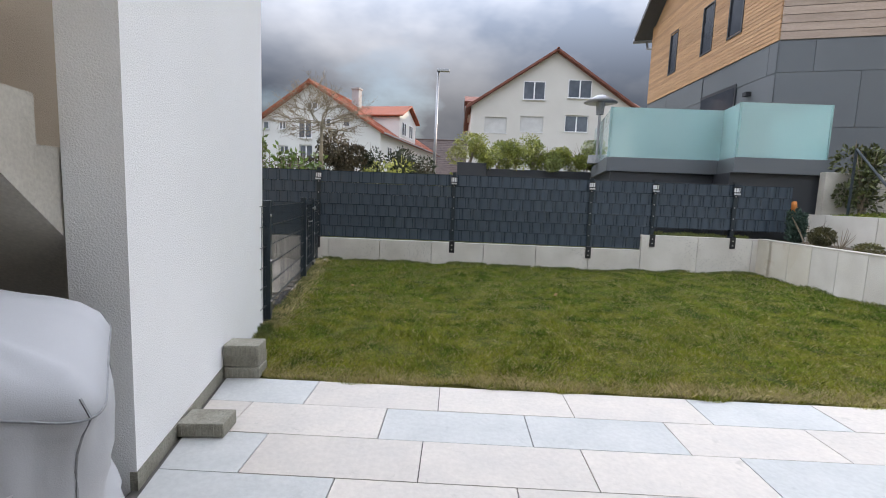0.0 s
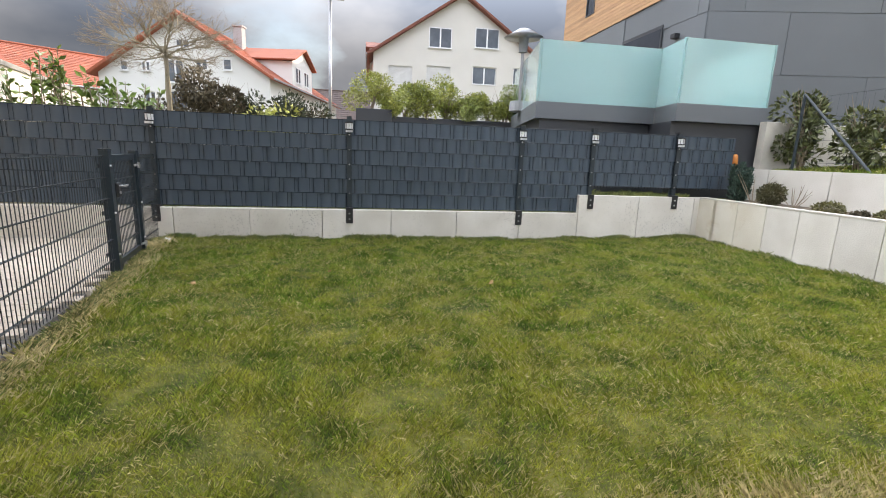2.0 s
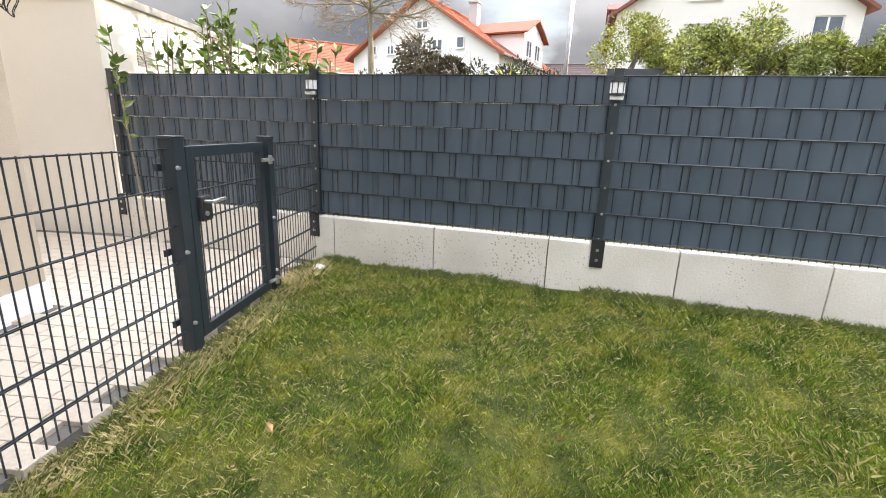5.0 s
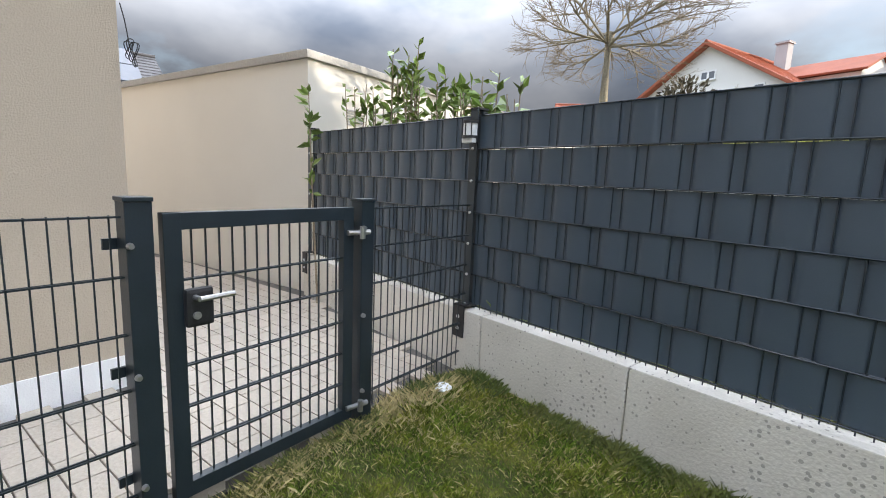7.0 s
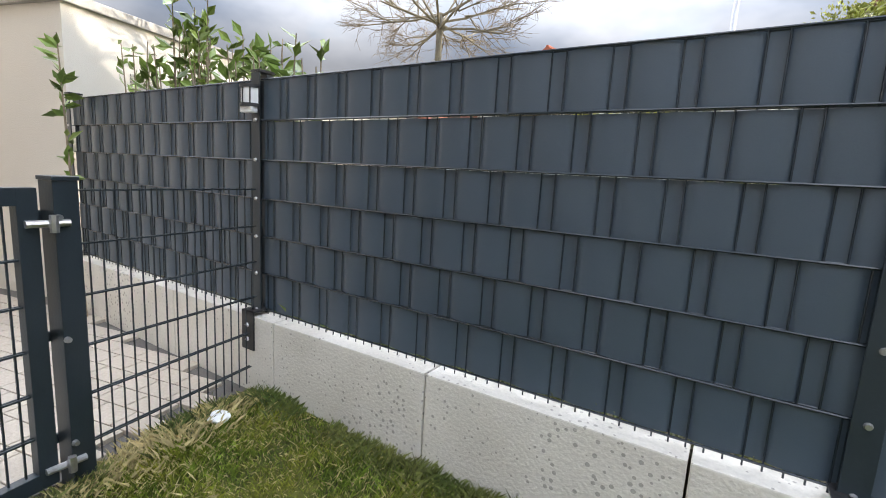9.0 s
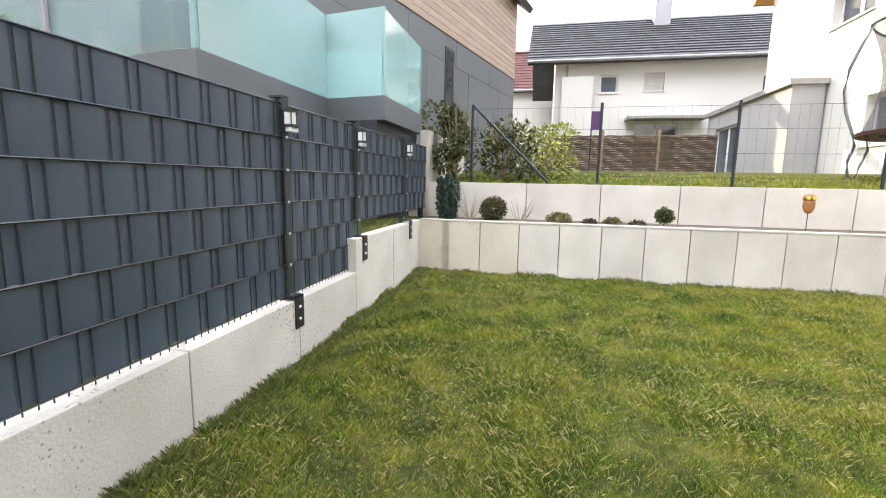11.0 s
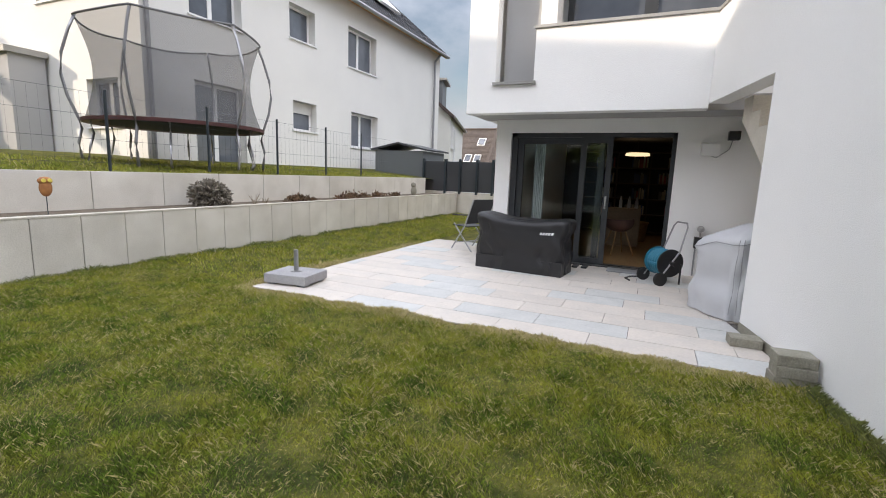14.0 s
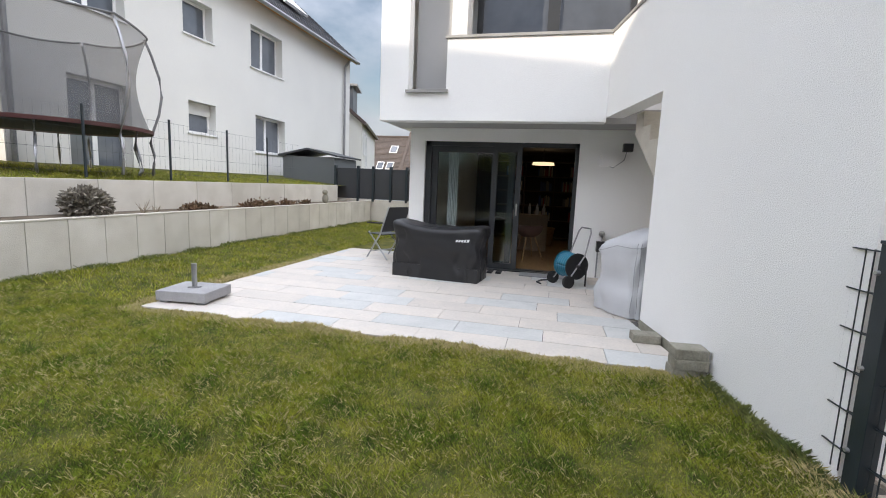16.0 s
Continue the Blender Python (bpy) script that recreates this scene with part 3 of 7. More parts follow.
box(g, 8.10, 8.22, -0.2403, 0.2403, -0.35, 0.742)
stone_me = mesh_of(g, "stone", CONCRETE, 0.005)
g = B()
box(g, 8.10, 8.22, -0.2403, 0.2403, -0.35, 0.742)
stone_warm = mesh_of(g, "stone", CONCRETE_WARM, 0.005)
for k in range(33):
    yc = -0.395 - 0.489 * k + 0.245
    if k == 0:
        yc = -0.395 + 0.2425 - 0.098
    shared("stone", stone_warm if k < 3 else stone_me, right_wall, Matrix.Translation((0, yc if k else -0.345 + 0.097, 0)))
g = B()
box(g, 8.095, 8.235, -16.1, -0.10, 0.743, 0.765)
part("capping", g, CONCRETE_RAW, right_wall, "thin darker capping strip", bevel=0.004)
bed = B()
box(bed, 8.2, 9.02, -16.1, 0.0, -0.3, 0.735)
tagged(part("planting_bed", bed, SOIL), "bare brown soil strip between two retaining walls", "soil", kind="structure")
upper_wall = thing("wall_upper", "upper retaining wall of smooth white concrete stones", "wall", kind="structure")
g = B()
box(g, 9.0, 9.12, -0.4965, 0.4965, 0.3, 1.24)
up_me = mesh_of(g, "stone", CONCRETE, 0.005)
for k in range(16):
    shared("stone", up_me, upper_wall, Matrix.Translation((0, 0.098 - 1.004 * k, 0)))
end_wall = thing("wall_end", "white garden end wall under dark privacy panels", "wall", kind="structure")
g = B()
box(g, 5.2, 8.3, -16.35, -16.15, -0.3, 0.80)
part("wall", g, CONCRETE, end_wall)

g = B()
prism(g, [(6.0, 0.03), (9.0, 0.03), (9.0, 0.6), (7.9, 1.4), (6.0, 1.4)], 0.3, 0.725)
tagged(part("neighbour_lawn", g, LAWN), "narrow grass strip behind the raised end of the fence", "lawn", kind="structure")

# ---- privacy fence along the front wall ----
PERIOD = 0.2020
TOP = 1.712
ROW = 0.2035


def strip_mesh(x0, x1, pair, low):
    """One woven ribbon: bulging over two bars, then tucked behind the next two, whose first stands at x = pair."""
    prof = []
    p = pair - PERIOD * math.ceil((pair - x0) / PERIOD + 1)
    while p < x1:
        prof += [(p - 0.004, -0.0125), (p, -0.0105), (p + 0.049, -0.0105), (p + 0.053, -0.0125)]
        for k in range(1, 9):
            w = k / 9
            prof.append((p + 0.053 + (PERIOD - 0.057) * w, -0.0125 - 0.0125 * math.sin(math.pi * w) ** 0.6))
        p += PERIOD
    prof = [(x, y) for x, y in prof if x0 <= x <= x1]
    prof = [(x0, prof[0][1])] * (prof[0][0] > x0 + 1e-4) + prof + [(x1, prof[-1][1])] * (prof[-1][0] < x1 - 1e-4)
    z0, z1 = 0.003 - low, ROW - 0.003 - low
    g = B()

    rings = [[g.verts.new((x, y + d, z)) for x, y in prof] for d, z in ((0, z0), (0, z1), (0.002, z1), (0.002, z0))]
    for j in range(4):
        lo, hi = rings[j], rings[(j + 1) % 4]
        for k in range(len(prof) - 1):
            g.faces.new((lo[k], lo[k + 1], hi[k + 1], hi[k])).smooth = True
            g.edges.get((lo[k], lo[k + 1])).smooth = False
    return mesh_of(g, "strip", STRIP)


def fence_panel(parent, x0, x1, rows, pair, sag=()):
    """pair: x of the first bar of a visible pair in the odd rows; sag: metres by which a row has slipped down."""
    for r in range(rows):
        me = strip_mesh(x0, x1, pair - 0.101 * (r % 2), sag[r] if r < len(sag) else 0.0)
        shared("strip", me, parent, Matrix.Translation((0, 0, TOP - ROW * (r + 1))))
    g = B()
    for r in range(rows + 1):
        z = TOP - ROW * r
        for dy in (-0.0255, -0.0095) if r < rows else (-0.0255,):
            tube(g, (x0 - 0.01, dy - (0.004 if dy < -0.02 else 0), z), (x1 + 0.01, dy - (0.004 if dy < -0.02 else 0), z), 0.0042, seg=6)
    u = pair - 0.0505 * math.floor((pair - x0 - 0.01) / 0.0505)
    while u < x1:
        tube(g, (u, -0.0175, TOP - ROW * rows - 0.028), (u, -0.0175, TOP + 0.004), 0.0030, seg=6)
        u += 0.0505
    part("wire_mesh", g, MESH_STEEL, parent, "dark double-bar mesh")


def fence_post(parent, x, z0, bracket=True):
    g = B()
    box(g, x - 0.034, x + 0.034, -0.052, -0.045, z0 + 0.02, TOP + 0.035)
    box(g, x - 0.03, x + 0.03, -0.002, 0.038, z0 - 0.02, TOP + 0.03)
    post = part("post", g, STEEL, parent, bevel=0.002)
    g = B()
    box(g, x - 0.034, x + 0.034, -0.055, 0.042, TOP + 0.036, TOP + 0.048)
    part("cap", g, BLACK, post)
    z = TOP - ROW
    while z > z0:
        g = B()
        tube(g, (x, -0.052, z), (x, -0.060, z), 0.011, 0.008, 8)
        part("bolt", g, ZINC, post)
        z -= ROW
    if bracket:
        g = B()
        box(g, x - 0.05, x + 0.05, -0.112, -0.102, z0 - 0.19, z0 + 0.03)
        box(g, x - 0.05, x + 0.05, -0.112, 0.03, z0 + 0.022, z0 + 0.03)
        br = part("bracket", g, BLACK, parent, "black bolted steel bracket", bevel=0.002)
        for dz in (-0.05, -0.13):
            g = B()
            tube(g, (x, -0.112, z0 + dz), (x, -0.121, z0 + dz), 0.014, 0.010, 6)
            part("bolt", g, ZINC, br)


fence = thing("privacy_fence", "anthracite wire fence woven with dark plastic privacy strips", "fence")
fence_panel(fence, -2.33, -0.03, 6, -2.215, (0, 0.002, 0.001))
fence_panel(fence, 0.03, 2.49, 6, 0.152, (0, 0.0045, 0.0015, 0.001))
fence_panel(fence, 2.55, 5.01, 6, 2.742, (0.001, 0.001, 0, 0.0015))
fence_panel(fence, 5.07, 6.16, 6, 5.19, (0, 0.002))
fence_panel(fence, 6.22, 7.61, 4, 6.33)
fence_panel(fence, 7.67, 8.66, 4, 7.76)
fence_post(fence, 0.0, 0.465)
fence_post(fence, 2.52, 0.465)
fence_post(fence, 5.04, 0.465)
fence_post(fence, 6.19, 0.73)
fence_post(fence, 7.64, 0.75)
fence_post(fence, -2.35, 0.465)

# ---- solar lamps on the posts ----
lamp = thing("solar_lamp", "small black solar wall lamp with white panes on a fence post", "lamp", "solar lamps on the fence posts")
g = B()
box(g, -0.05, 0.05, -0.012, 0.0, -0.06, 0.06)
part("backplate", g, BLACK, lamp, bevel=0.004)
g = B()
for a in range(7):
    w0, w1 = math.pi * a / 7, math.pi * (a + 1) / 7
    p = [(-0.052 * math.cos(w), -0.012 - 0.052 * math.sin(w)) for w in (w0, w1)]
    prism(g, [p[0], p[1], (0, -0.012)], -0.03, 0.045)
part("diffuser", g, WHITE_PLASTIC, lamp, "white lamp diffuser")
g = B()
box(g, -0.047, 0.047, -0.05, -0.012, -0.075, -0.046)
part("reflector", g, WHITE_PLASTIC, lamp, bevel=0.004)
for a in (0.25, 0.5, 0.75):
    w = math.pi * a
    g = B()
    tube(g, (-0.054 * math.cos(w), -0.012 - 0.054 * math.sin(w), -0.03), (-0.054 * math.cos(w), -0.012 - 0.054 * math.sin(w), 0.045), 0.0035, seg=6)
    part("bar", g, BLACK, lamp)
for z0, z1, r in ((0.045, 0.062, 0.058), (-0.046, -0.03, 0.058)):
    g = B()
    prism(g, [(-r * math.cos(math.pi * i / 10), -0.012 - r * math.sin(math.pi * i / 10)) for i in range(11)], z0, z1)
    part("lid" if z0 > 0 else "base_ring", g, BLACK, lamp)
lamp.matrix_basis = Matrix.Translation((0.0, -0.06, 1.615))
for x in (2.52, 5.04, 6.19, 7.64):
    copy_thing(lamp, Matrix.Translation((x, -0.06, 1.615)))


# ---- wire mesh fence and gate towards the drive ----
def seg_frame(a, b):
    a, b = Vector((*a, 0)), Vector((*b, 0))
    d = b - a
    return Matrix.Translation(a) @ Matrix.Rotation(math.atan2(d.y, d.x), 4, "Z"), d.length


def bar_mesh(name, parent, length, z0, z1, m, step=0.05, rows=None):
    g = B()
    u = 0.02
    while u < length:
        box(g, u - 0.0024, u + 0.0024, -0.0024, 0.0024, z0, z1, m)
        u += step
    for z in rows:
        for v in (-0.007, 0.007):
            box(g, 0, length, v - 0.003, v + 0.003, z - 0.003, z + 0.003, m)
    return part(name, g, STEEL, parent)


def sq_post(parent, x, y, h, s=0.04, deg=0.0):
    g = B()
    m = frame_at(x, y, 0, deg)
    box(g, -s, s, -s, s, -0.1, h, m)
    p = part("post", g, STEEL, parent, bevel=0.003)
    g = B()
    box(g, -s - 0.004, s + 0.004, -s - 0.004, s + 0.004, h, h + 0.015, m)
    part("cap", g, STEEL, p, bevel=0.003)
    return p


low_fence = thing("wire_fence", "anthracite double-bar wire mesh fence beside the lawn", "fence")
ROWS = [0.175, 0.37, 0.565, 0.76, 0.955, 1.15]
m, L = seg_frame(MESH_PTS[0], MESH_PTS[1])
bar_mesh("wire_mesh", low_fence, L - 0.03, 0.08, 1.156, m, rows=ROWS)
m, L = seg_frame(MESH_PTS[2], MESH_PTS[3])
bar_mesh("wire_mesh", low_fence, L, 0.06, 1.156, m, rows=ROWS)
m, L = seg_frame(MESH_PTS[3], (0.765, -4.40))
bar_mesh("wire_mesh", low_fence, L, 0.06, 1.156, m, rows=ROWS)
for (x, y), h in ((MESH_PTS[1], 1.185), (MESH_PTS[2], 1.20), (MESH_PTS[3], 1.19)):
    p = sq_post(low_fence, x, y, h, deg=11)
    for z in (0.22, 0.62, 1.06):
        g = B()
        box(g, -0.02, 0.08, -0.052, -0.04, z - 0.018, z + 0.018, frame_at(x, y, 0, -79))
        cl = part("clamp", g, STEEL, p)
        g = B()
        mm = frame_at(x, y, 0, -79)
        tube(g, mm @ Vector((0.03, 0.056, z)), mm @ Vector((0.03, 0.040, z)), 0.009, 0.012)
        part("bolt", g, ZINC, p)

gate = thing("garden_gate", "closed anthracite steel garden gate with wire infill and lever handle", "gate")
m, L = seg_frame(MESH_PTS[1], MESH_PTS[2])
g = B()
A0, A1 = 0.075, L - 0.075
box(g, A0, A1, -0.02, 0.02, 1.10, 1.16, m)
box(g, A0, A1, -0.02, 0.02, 0.085, 0.145, m)
box(g, A0, A0 + 0.06, -0.0205, 0.0205, 0.085, 1.16, m)
box(g, A1 - 0.06, A1, -0.0205, 0.0205, 0.085, 1.16, m)
part("gate_frame", g, STEEL, gate, bevel=0.003)
u = A0 + 0.09
while u < A1 - 0.07:
    g = B()
    box(g, u - 0.003, u + 0.003, -0.003, 0.003, 0.14, 1.11, m)
    part("upright_bar", g, STEEL, gate)
    u += 0.05
for z in (0.28, 0.44, 0.60, 0.76, 0.92):
    for v in (-0.007, 0.007):
        g = B()
        box(g, A0 + 0.05, A1 - 0.05, v - 0.0035, v + 0.0035, z - 0.0035, z + 0.0035, m)
        part("cross_bar", g, STEEL, gate)
g = B()
box(g, A1 - 0.150, A1 - 0.052, 0.015, 0.050, 0.750, 0.892, m)
lock = part("lock_case", g, BLACK, gate, "black lock case", bevel=0.014)
g = B()
tube(g, m @ Vector((A1 - 0.082, 0.050, 0.862)), m @ Vector((A1 - 0.082, 0.090, 0.862)), 0.010)
sweep(g, [m @ Vector((A1 - 0.082, 0.090, 0.862)), m @ Vector((A1 - 0.135, 0.094, 0.864)), m @ Vector((A1 - 0.205, 0.090, 0.864))], 0.010)
part("lever_handle", g, ZINC, lock, "bright steel lever handle")
g = B()
tube(g, m @ Vector((A1 - 0.085, 0.050, 0.795)), m @ Vector((A1 - 0.085, 0.060, 0.795)), 0.014)
part("lock_cylinder", g, ZINC, lock)
for z in (0.15, 1.04):
    g = B()
    tube(g, m @ Vector((0.0, 0.05, z)), m @ Vector((0.12, 0.03, z)), 0.013)
    tube(g, m @ Vector((0.05, 0.055, z - 0.03)), m @ Vector((0.05, 0.055, z + 0.03)), 0.014)
    part("hinge", g, ZINC, gate, "galvanised hinge")

# ---- drive with pavers, garage, house block ----
SKEW = 12.0
DRIVE = frame_at(-1.0, -1.77, 0, SKEW)      # corner of the house block; local x towards the garden, y towards the garage
drive = thing("drive_paving", "grey rectangular concrete pavers laid in staggered rows on the drive", "paving", kind="structure")
g = B()
prism(g, [(-14, -3.4), (0.35, -4.6), (0.72, -4.2), (0.33, -2.03), (0.09, -0.9), (-0.02, -0.10), (-2.4, -0.10), (-2.45, 0.05), (-14, -2.7)], -0.02, 0.030)
part("paving_bed", g, TILE_BED, drive)
pv = B()
rows_near = []
for j in range(-22, 22):
    for i in range(-60, 14):
        lx, ly = i * 0.21 + (0.105 if j % 2 else 0), j * 0.14
        c = DRIVE @ Vector((lx + 0.105, ly + 0.07, 0))
        if c.x > fence_x(c.y) - 0.09 or c.y > -0.16 + (c.x + 2.4) * 0.255 * (c.x < -2.3) or c.x < -13.5:
            continue
        dd = DRIVE.inverted() @ c
        if dd.y < -0.02 and dd.x < 0.02:
            continue
        if c.y < -5:
            continue
        rows_near.append((c.x, lx, ly))
rows_near.sort(key=lambda r: -r[0])
q = B()
box(q, 0.003, 0.207, 0.003, 0.137, 0.0, 0.052)
paver_me = mesh_of(q, "paver", PAVER, 0.004)
for _, lx, ly in rows_near[:300]:
    shared("paver", paver_me, drive, DRIVE @ Matrix.Translation((lx, ly, 0)))
for _, lx, ly in rows_near[300:]:
    box(pv, lx + 0.003, lx + 0.207, ly + 0.003, ly + 0.137, 0.0, 0.052, DRIVE)
tagged(part("far_pavers", pv, PAVER, drive), kind="stuff")

garage = thing("garage", "low white rendered garage with a flat roof and metal edge", "garage", m=frame_at(-2.45, -0.02, 0, 15.0))
g = B()
box(g, -5.6, 0, 0, 8.5, -0.2, 2.45)
part("wall", g, GARAGE_RENDER, garage)
g = B()
box(g, -5.64, 0.04, -0.04, 8.54, 2.45, 2.53)
part("roof_edge", g, COPING, garage, "pale metal roof edge", bevel=0.006)
g = B()
for k in range(6):
    box(g, 0.0, 0.012, 0.55, 0.8, 1.86 + k * 0.03, 1.88 + k * 0.03)
part("vent_grille", g, COPING, garage)

# own house: block beside the drive, wing wall, stair, balcony, upper storey
house = thing("house", "white rendered family house with a balcony, wing wall and outside stair", "house")
g = B()
box(g, -8, 0, -12, 0, -0.1, 6.2, DRIVE)
part("block_wall", g, RENDER_BEIGE, house, "warm beige rendered wall")
g = B()
box(g, -8.012, 0.012, -12, 0.012, 0.02, 0.22, DRIVE)
part("plinth", g, RENDER_WHITE, house)
wa, wb = WING_A, WING_B
inn = -WING_N * 0.225
g = B()
prism(g, [(wa.x, wa.y), (wb.x, wb.y), (wb.x + inn.x, wb.y + inn.y), (wa.x + inn.x, wa.y + inn.y)][::-1], -0.1, 3.44)
part("wing_wall", g, RENDER_WHITE, house, "smooth white rendered wing wall")
# parapet over the wing wall up to the balcony corner
pc = wa - WING_U * 1.755
g = B()
prism(g, [(pc.x, pc.y), (wa.x, wa.y), (wa.x + inn.x, wa.y + inn.y), (pc.x + inn.x, pc.y + inn.y)][::-1], 2.36, 3.44)
part("wing_parapet", g, RENDER_WHITE, house)
g = B()
prism(g, [(pc.x + 0.02, pc.y), (wb.x + 0.02, wb.y), (wb.x + inn.x - 0.02, wb.y + inn.y), (pc.x + inn.x - 0.02, pc.y + inn.y)][::-1], 3.44, 3.475)
part("coping", g, COPING, house)
g = B()
q0, q1 = wa + WING_N * 0.006, wa + WING_U * 1.30 + WING_N * 0.006
prism(g, [(q0.x, q0.y - 0.006), (q1.x, q1.y), (q1.x - 0.02, q1.y), (q0.x - 0.24, q0.y - 0.012)][::-1], -0.05, 0.075)
part("plinth_strip", g, BRICKSTONE, house, "narrow grey-beige plinth strip")
BAL_X0, BAL_X1, BAL_Y = pc.x, 4.84, -8.46
g = B()
pierced(g, BAL_X0, BAL_X1, 2.30, 6.4, BAL_Y - 0.22, BAL_Y, [(BAL_X0, 3.83, 3.44, 6.0), (3.83, 4.40, 2.70, 6.0)])
part("balcony_wall", g, RENDER_WHITE, house, "white balcony parapet and corner pier", bevel=0.006)
g = B()
box(g, BAL_X0 - 0.02, 3.85, BAL_Y - 0.25, BAL_Y + 0.03, 3.44, 3.48)
part("coping", g, COPING, house, bevel=0.004)
g = B()
box(g, 3.79, 4.43, BAL_Y - 0.24, BAL_Y + 0.05, 2.695, 2.735)
part("sill", g, COPING, house, "grey metal window sill", bevel=0.004)
# back of the recess, set in a darker grey than the white walls
g = B()
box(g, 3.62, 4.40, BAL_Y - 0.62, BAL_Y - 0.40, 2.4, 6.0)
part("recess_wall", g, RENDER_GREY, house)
g = B()
box(g, 3.60, 3.83, BAL_Y - 0.62, BAL_Y - 0.225, 2.4, 6.0)
part("recess_cheek", g, RENDER_WHITE, house)
# the soffit takes the same darker grey as the recess
g = B()
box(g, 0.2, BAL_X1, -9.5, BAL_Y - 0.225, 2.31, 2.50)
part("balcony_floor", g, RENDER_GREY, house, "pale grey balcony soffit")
g = B()
box(g, BAL_X1 - 0.22, BAL_X1, -16, BAL_Y - 0.225, 2.318, 6.4)
part("side_wall", g, RENDER_WHITE, house)
# ground floor wall with the terrace door opening
DX0, DX1, DZ = 1.86, 4.36, 2.10
g = B()
pierced(g, 0.1, 4.62, -0.1, 2.31, -9.62, -9.35, [(DX0, DX1, 0.0, DZ)])
part("door_wall", g, RENDER_WHITE, house, "white rendered wall round the terrace door")
g = B()
box(g, 4.40, 4.62, -16, -9.63, -0.1, 2.31)
part("lower_side_wall", g, RENDER_WHITE, house)
# upper glazing behind the balcony
g = B()
box(g, 0.2, BAL_X1 - 0.22, -9.66, -9.44, 5.7, 6.4)
box(g, 0.2, 1.2, -9.66, -9.44, 2.5, 5.7)
part("upper_wall", g, RENDER_WHITE, house)
glz = new("upper_glazing")
glz.parent = house
for a, b in ((1.2, 2.4), (2.4, 3.6)):
    g = B()
    for u0, u1, z0, z1 in ((a, a + 0.09, 2.5, 5.7), (b - 0.09, b, 2.5, 5.7), (a, b, 5.6, 5.7), (a, b, 2.5, 2.6)):
        box(g, u0, u1, -9.56, -9.48, z0, z1)
    part("window_frame", g, ALU_DARK, glz)
    g = B()
    box(g, a + 0.08, b - 0.08, -9.535, -9.52, 2.6, 5.62)
    part("pane", g, WINDOW, glz)
g = B()
box(g, 0.2, BAL_X1, -16, -8.40, 6.4, 6.55)
part("roof", g, COPING, house)
# outside stair beside the wing wall
stair_m = Matrix.Translation(wa + inn * 1.02) @ Matrix.Rotation(math.atan2(WING_U.y, WING_U.x), 4, "Z")
STEP_H, STEP_D = 0.18, 0.23


def soffit(u):
    return max(1.05 + (0.06 - u) * 0.783, -0.05)


for k in range(13):
    u = -0.12 + STEP_D * (8 - k)
    z = STEP_H * (k + 1)
    w = u - STEP_D - 0.001
    prof = [(u, min(soffit(u), z - 0.05)), (u, z), (w, z), (w, min(soffit(w), z - 0.05))]
    g = B()
    a = [g.verts.new(stair_m @ Vector((p[0], 0.004, p[1]))) for p in prof]
    b = [g.verts.new(stair_m @ Vector((p[0], 0.90, p[1]))) for p in prof]
    g.faces.new(a)
    g.faces.new(b[::-1])
    for i in range(4):
        j = (i + 1) % 4
        g.faces.new((a[j], a[i], b[i], b[j]))
    part("step", g, CONCRETE_RAW, house, "raw concrete stair step" if k == 0 else "")
# added wall that keeps light out of the space under the stair
g = B()
box(g, -1.6, 2.1, 0.905, 1.0, -0.1, 2.3, stair_m)
part("understair_light_block", g, RENDER_BEIGE, house)

coil = thing("cable_coil", "loops of loose black cable hanging at a house corner", "cable")
for k in range(4):
    g = B()
    rg = random.Random(60 + k)
    cx, cz, cr = -1.06 + rg.uniform(-0.03, 0.03), 1.92 + rg.uniform(-0.03, 0.03), rg.uniform(0.04, 0.065)
    sweep(g, [(cx + 0.10 + cr * math.cos(a) * 0.8 + 0.01 * math.sin(3 * a), -1.735 + 0.012 * k + 0.012 * math.sin(2 * a), cz + cr * math.sin(a)) for a in [2 * math.pi * i / 18 for i in range(19)]], 0.0028, 6)
    part("cable_loop", g, RUBBER, coil)
g = B()
sweep(g, [(-0.985, -1.755, 2.16), (-0.975, -1.74, 2.08), (-0.97, -1.73, 2.0), (-0.97, -1.725, 1.94)], 0.003, 6)
part("cable", g, RUBBER, coil)

# terrace door
door = thing("terrace_door", "anthracite sliding glass terrace door standing open", "door", kind="structure")
FY0, FY1 = -9.53, -9.41
g = B()
for a, b, z0, z1 in ((DX0, DX0 + 0.06, 0, DZ), (DX1 - 0.10, DX1, 0, DZ), (DX0, DX1, DZ - 0.07, DZ), (DX0, DX1, 0.0, 0.03)):
    box(g, a, b, FY0, FY1, z0, z1)
part("door_frame", g, ALU_DARK, door)


def leaf(parent, a, b, y, wide, name):
    g = B()
    for u0, u1, z0, z1 in ((a, a + wide, 0.03, DZ - 0.07), (b - wide, b, 0.03, DZ - 0.07), (a + wide, b - wide, 0.03, 0.03 + wide), (a + wide, b - wide, DZ - 0.07 - wide, DZ - 0.07)):
        box(g, u0, u1, y - 0.03, y + 0.03, z0, z1)
    fr = part(name, g, ALU_DARK, parent)
    g = B()
    box(g, a + wide - 0.005, b - wide + 0.005, y - 0.008, y + 0.008, 0.03 + wide - 0.005, DZ - 0.065 - wide)
    pane = part("pane", g, DOOR_GLASS, fr)
    pane.visible_shadow = False
    return fr


leaf(door, 2.85, DX1 - 0.10, -9.49, 0.10, "fixed_leaf")
sl = leaf(door, 2.74, 3.22, -9.43, 0.085, "sliding_leaf")
g = B()
box(g, 2.775, 2.80, -9.40, -9.37, 0.92, 1.12)
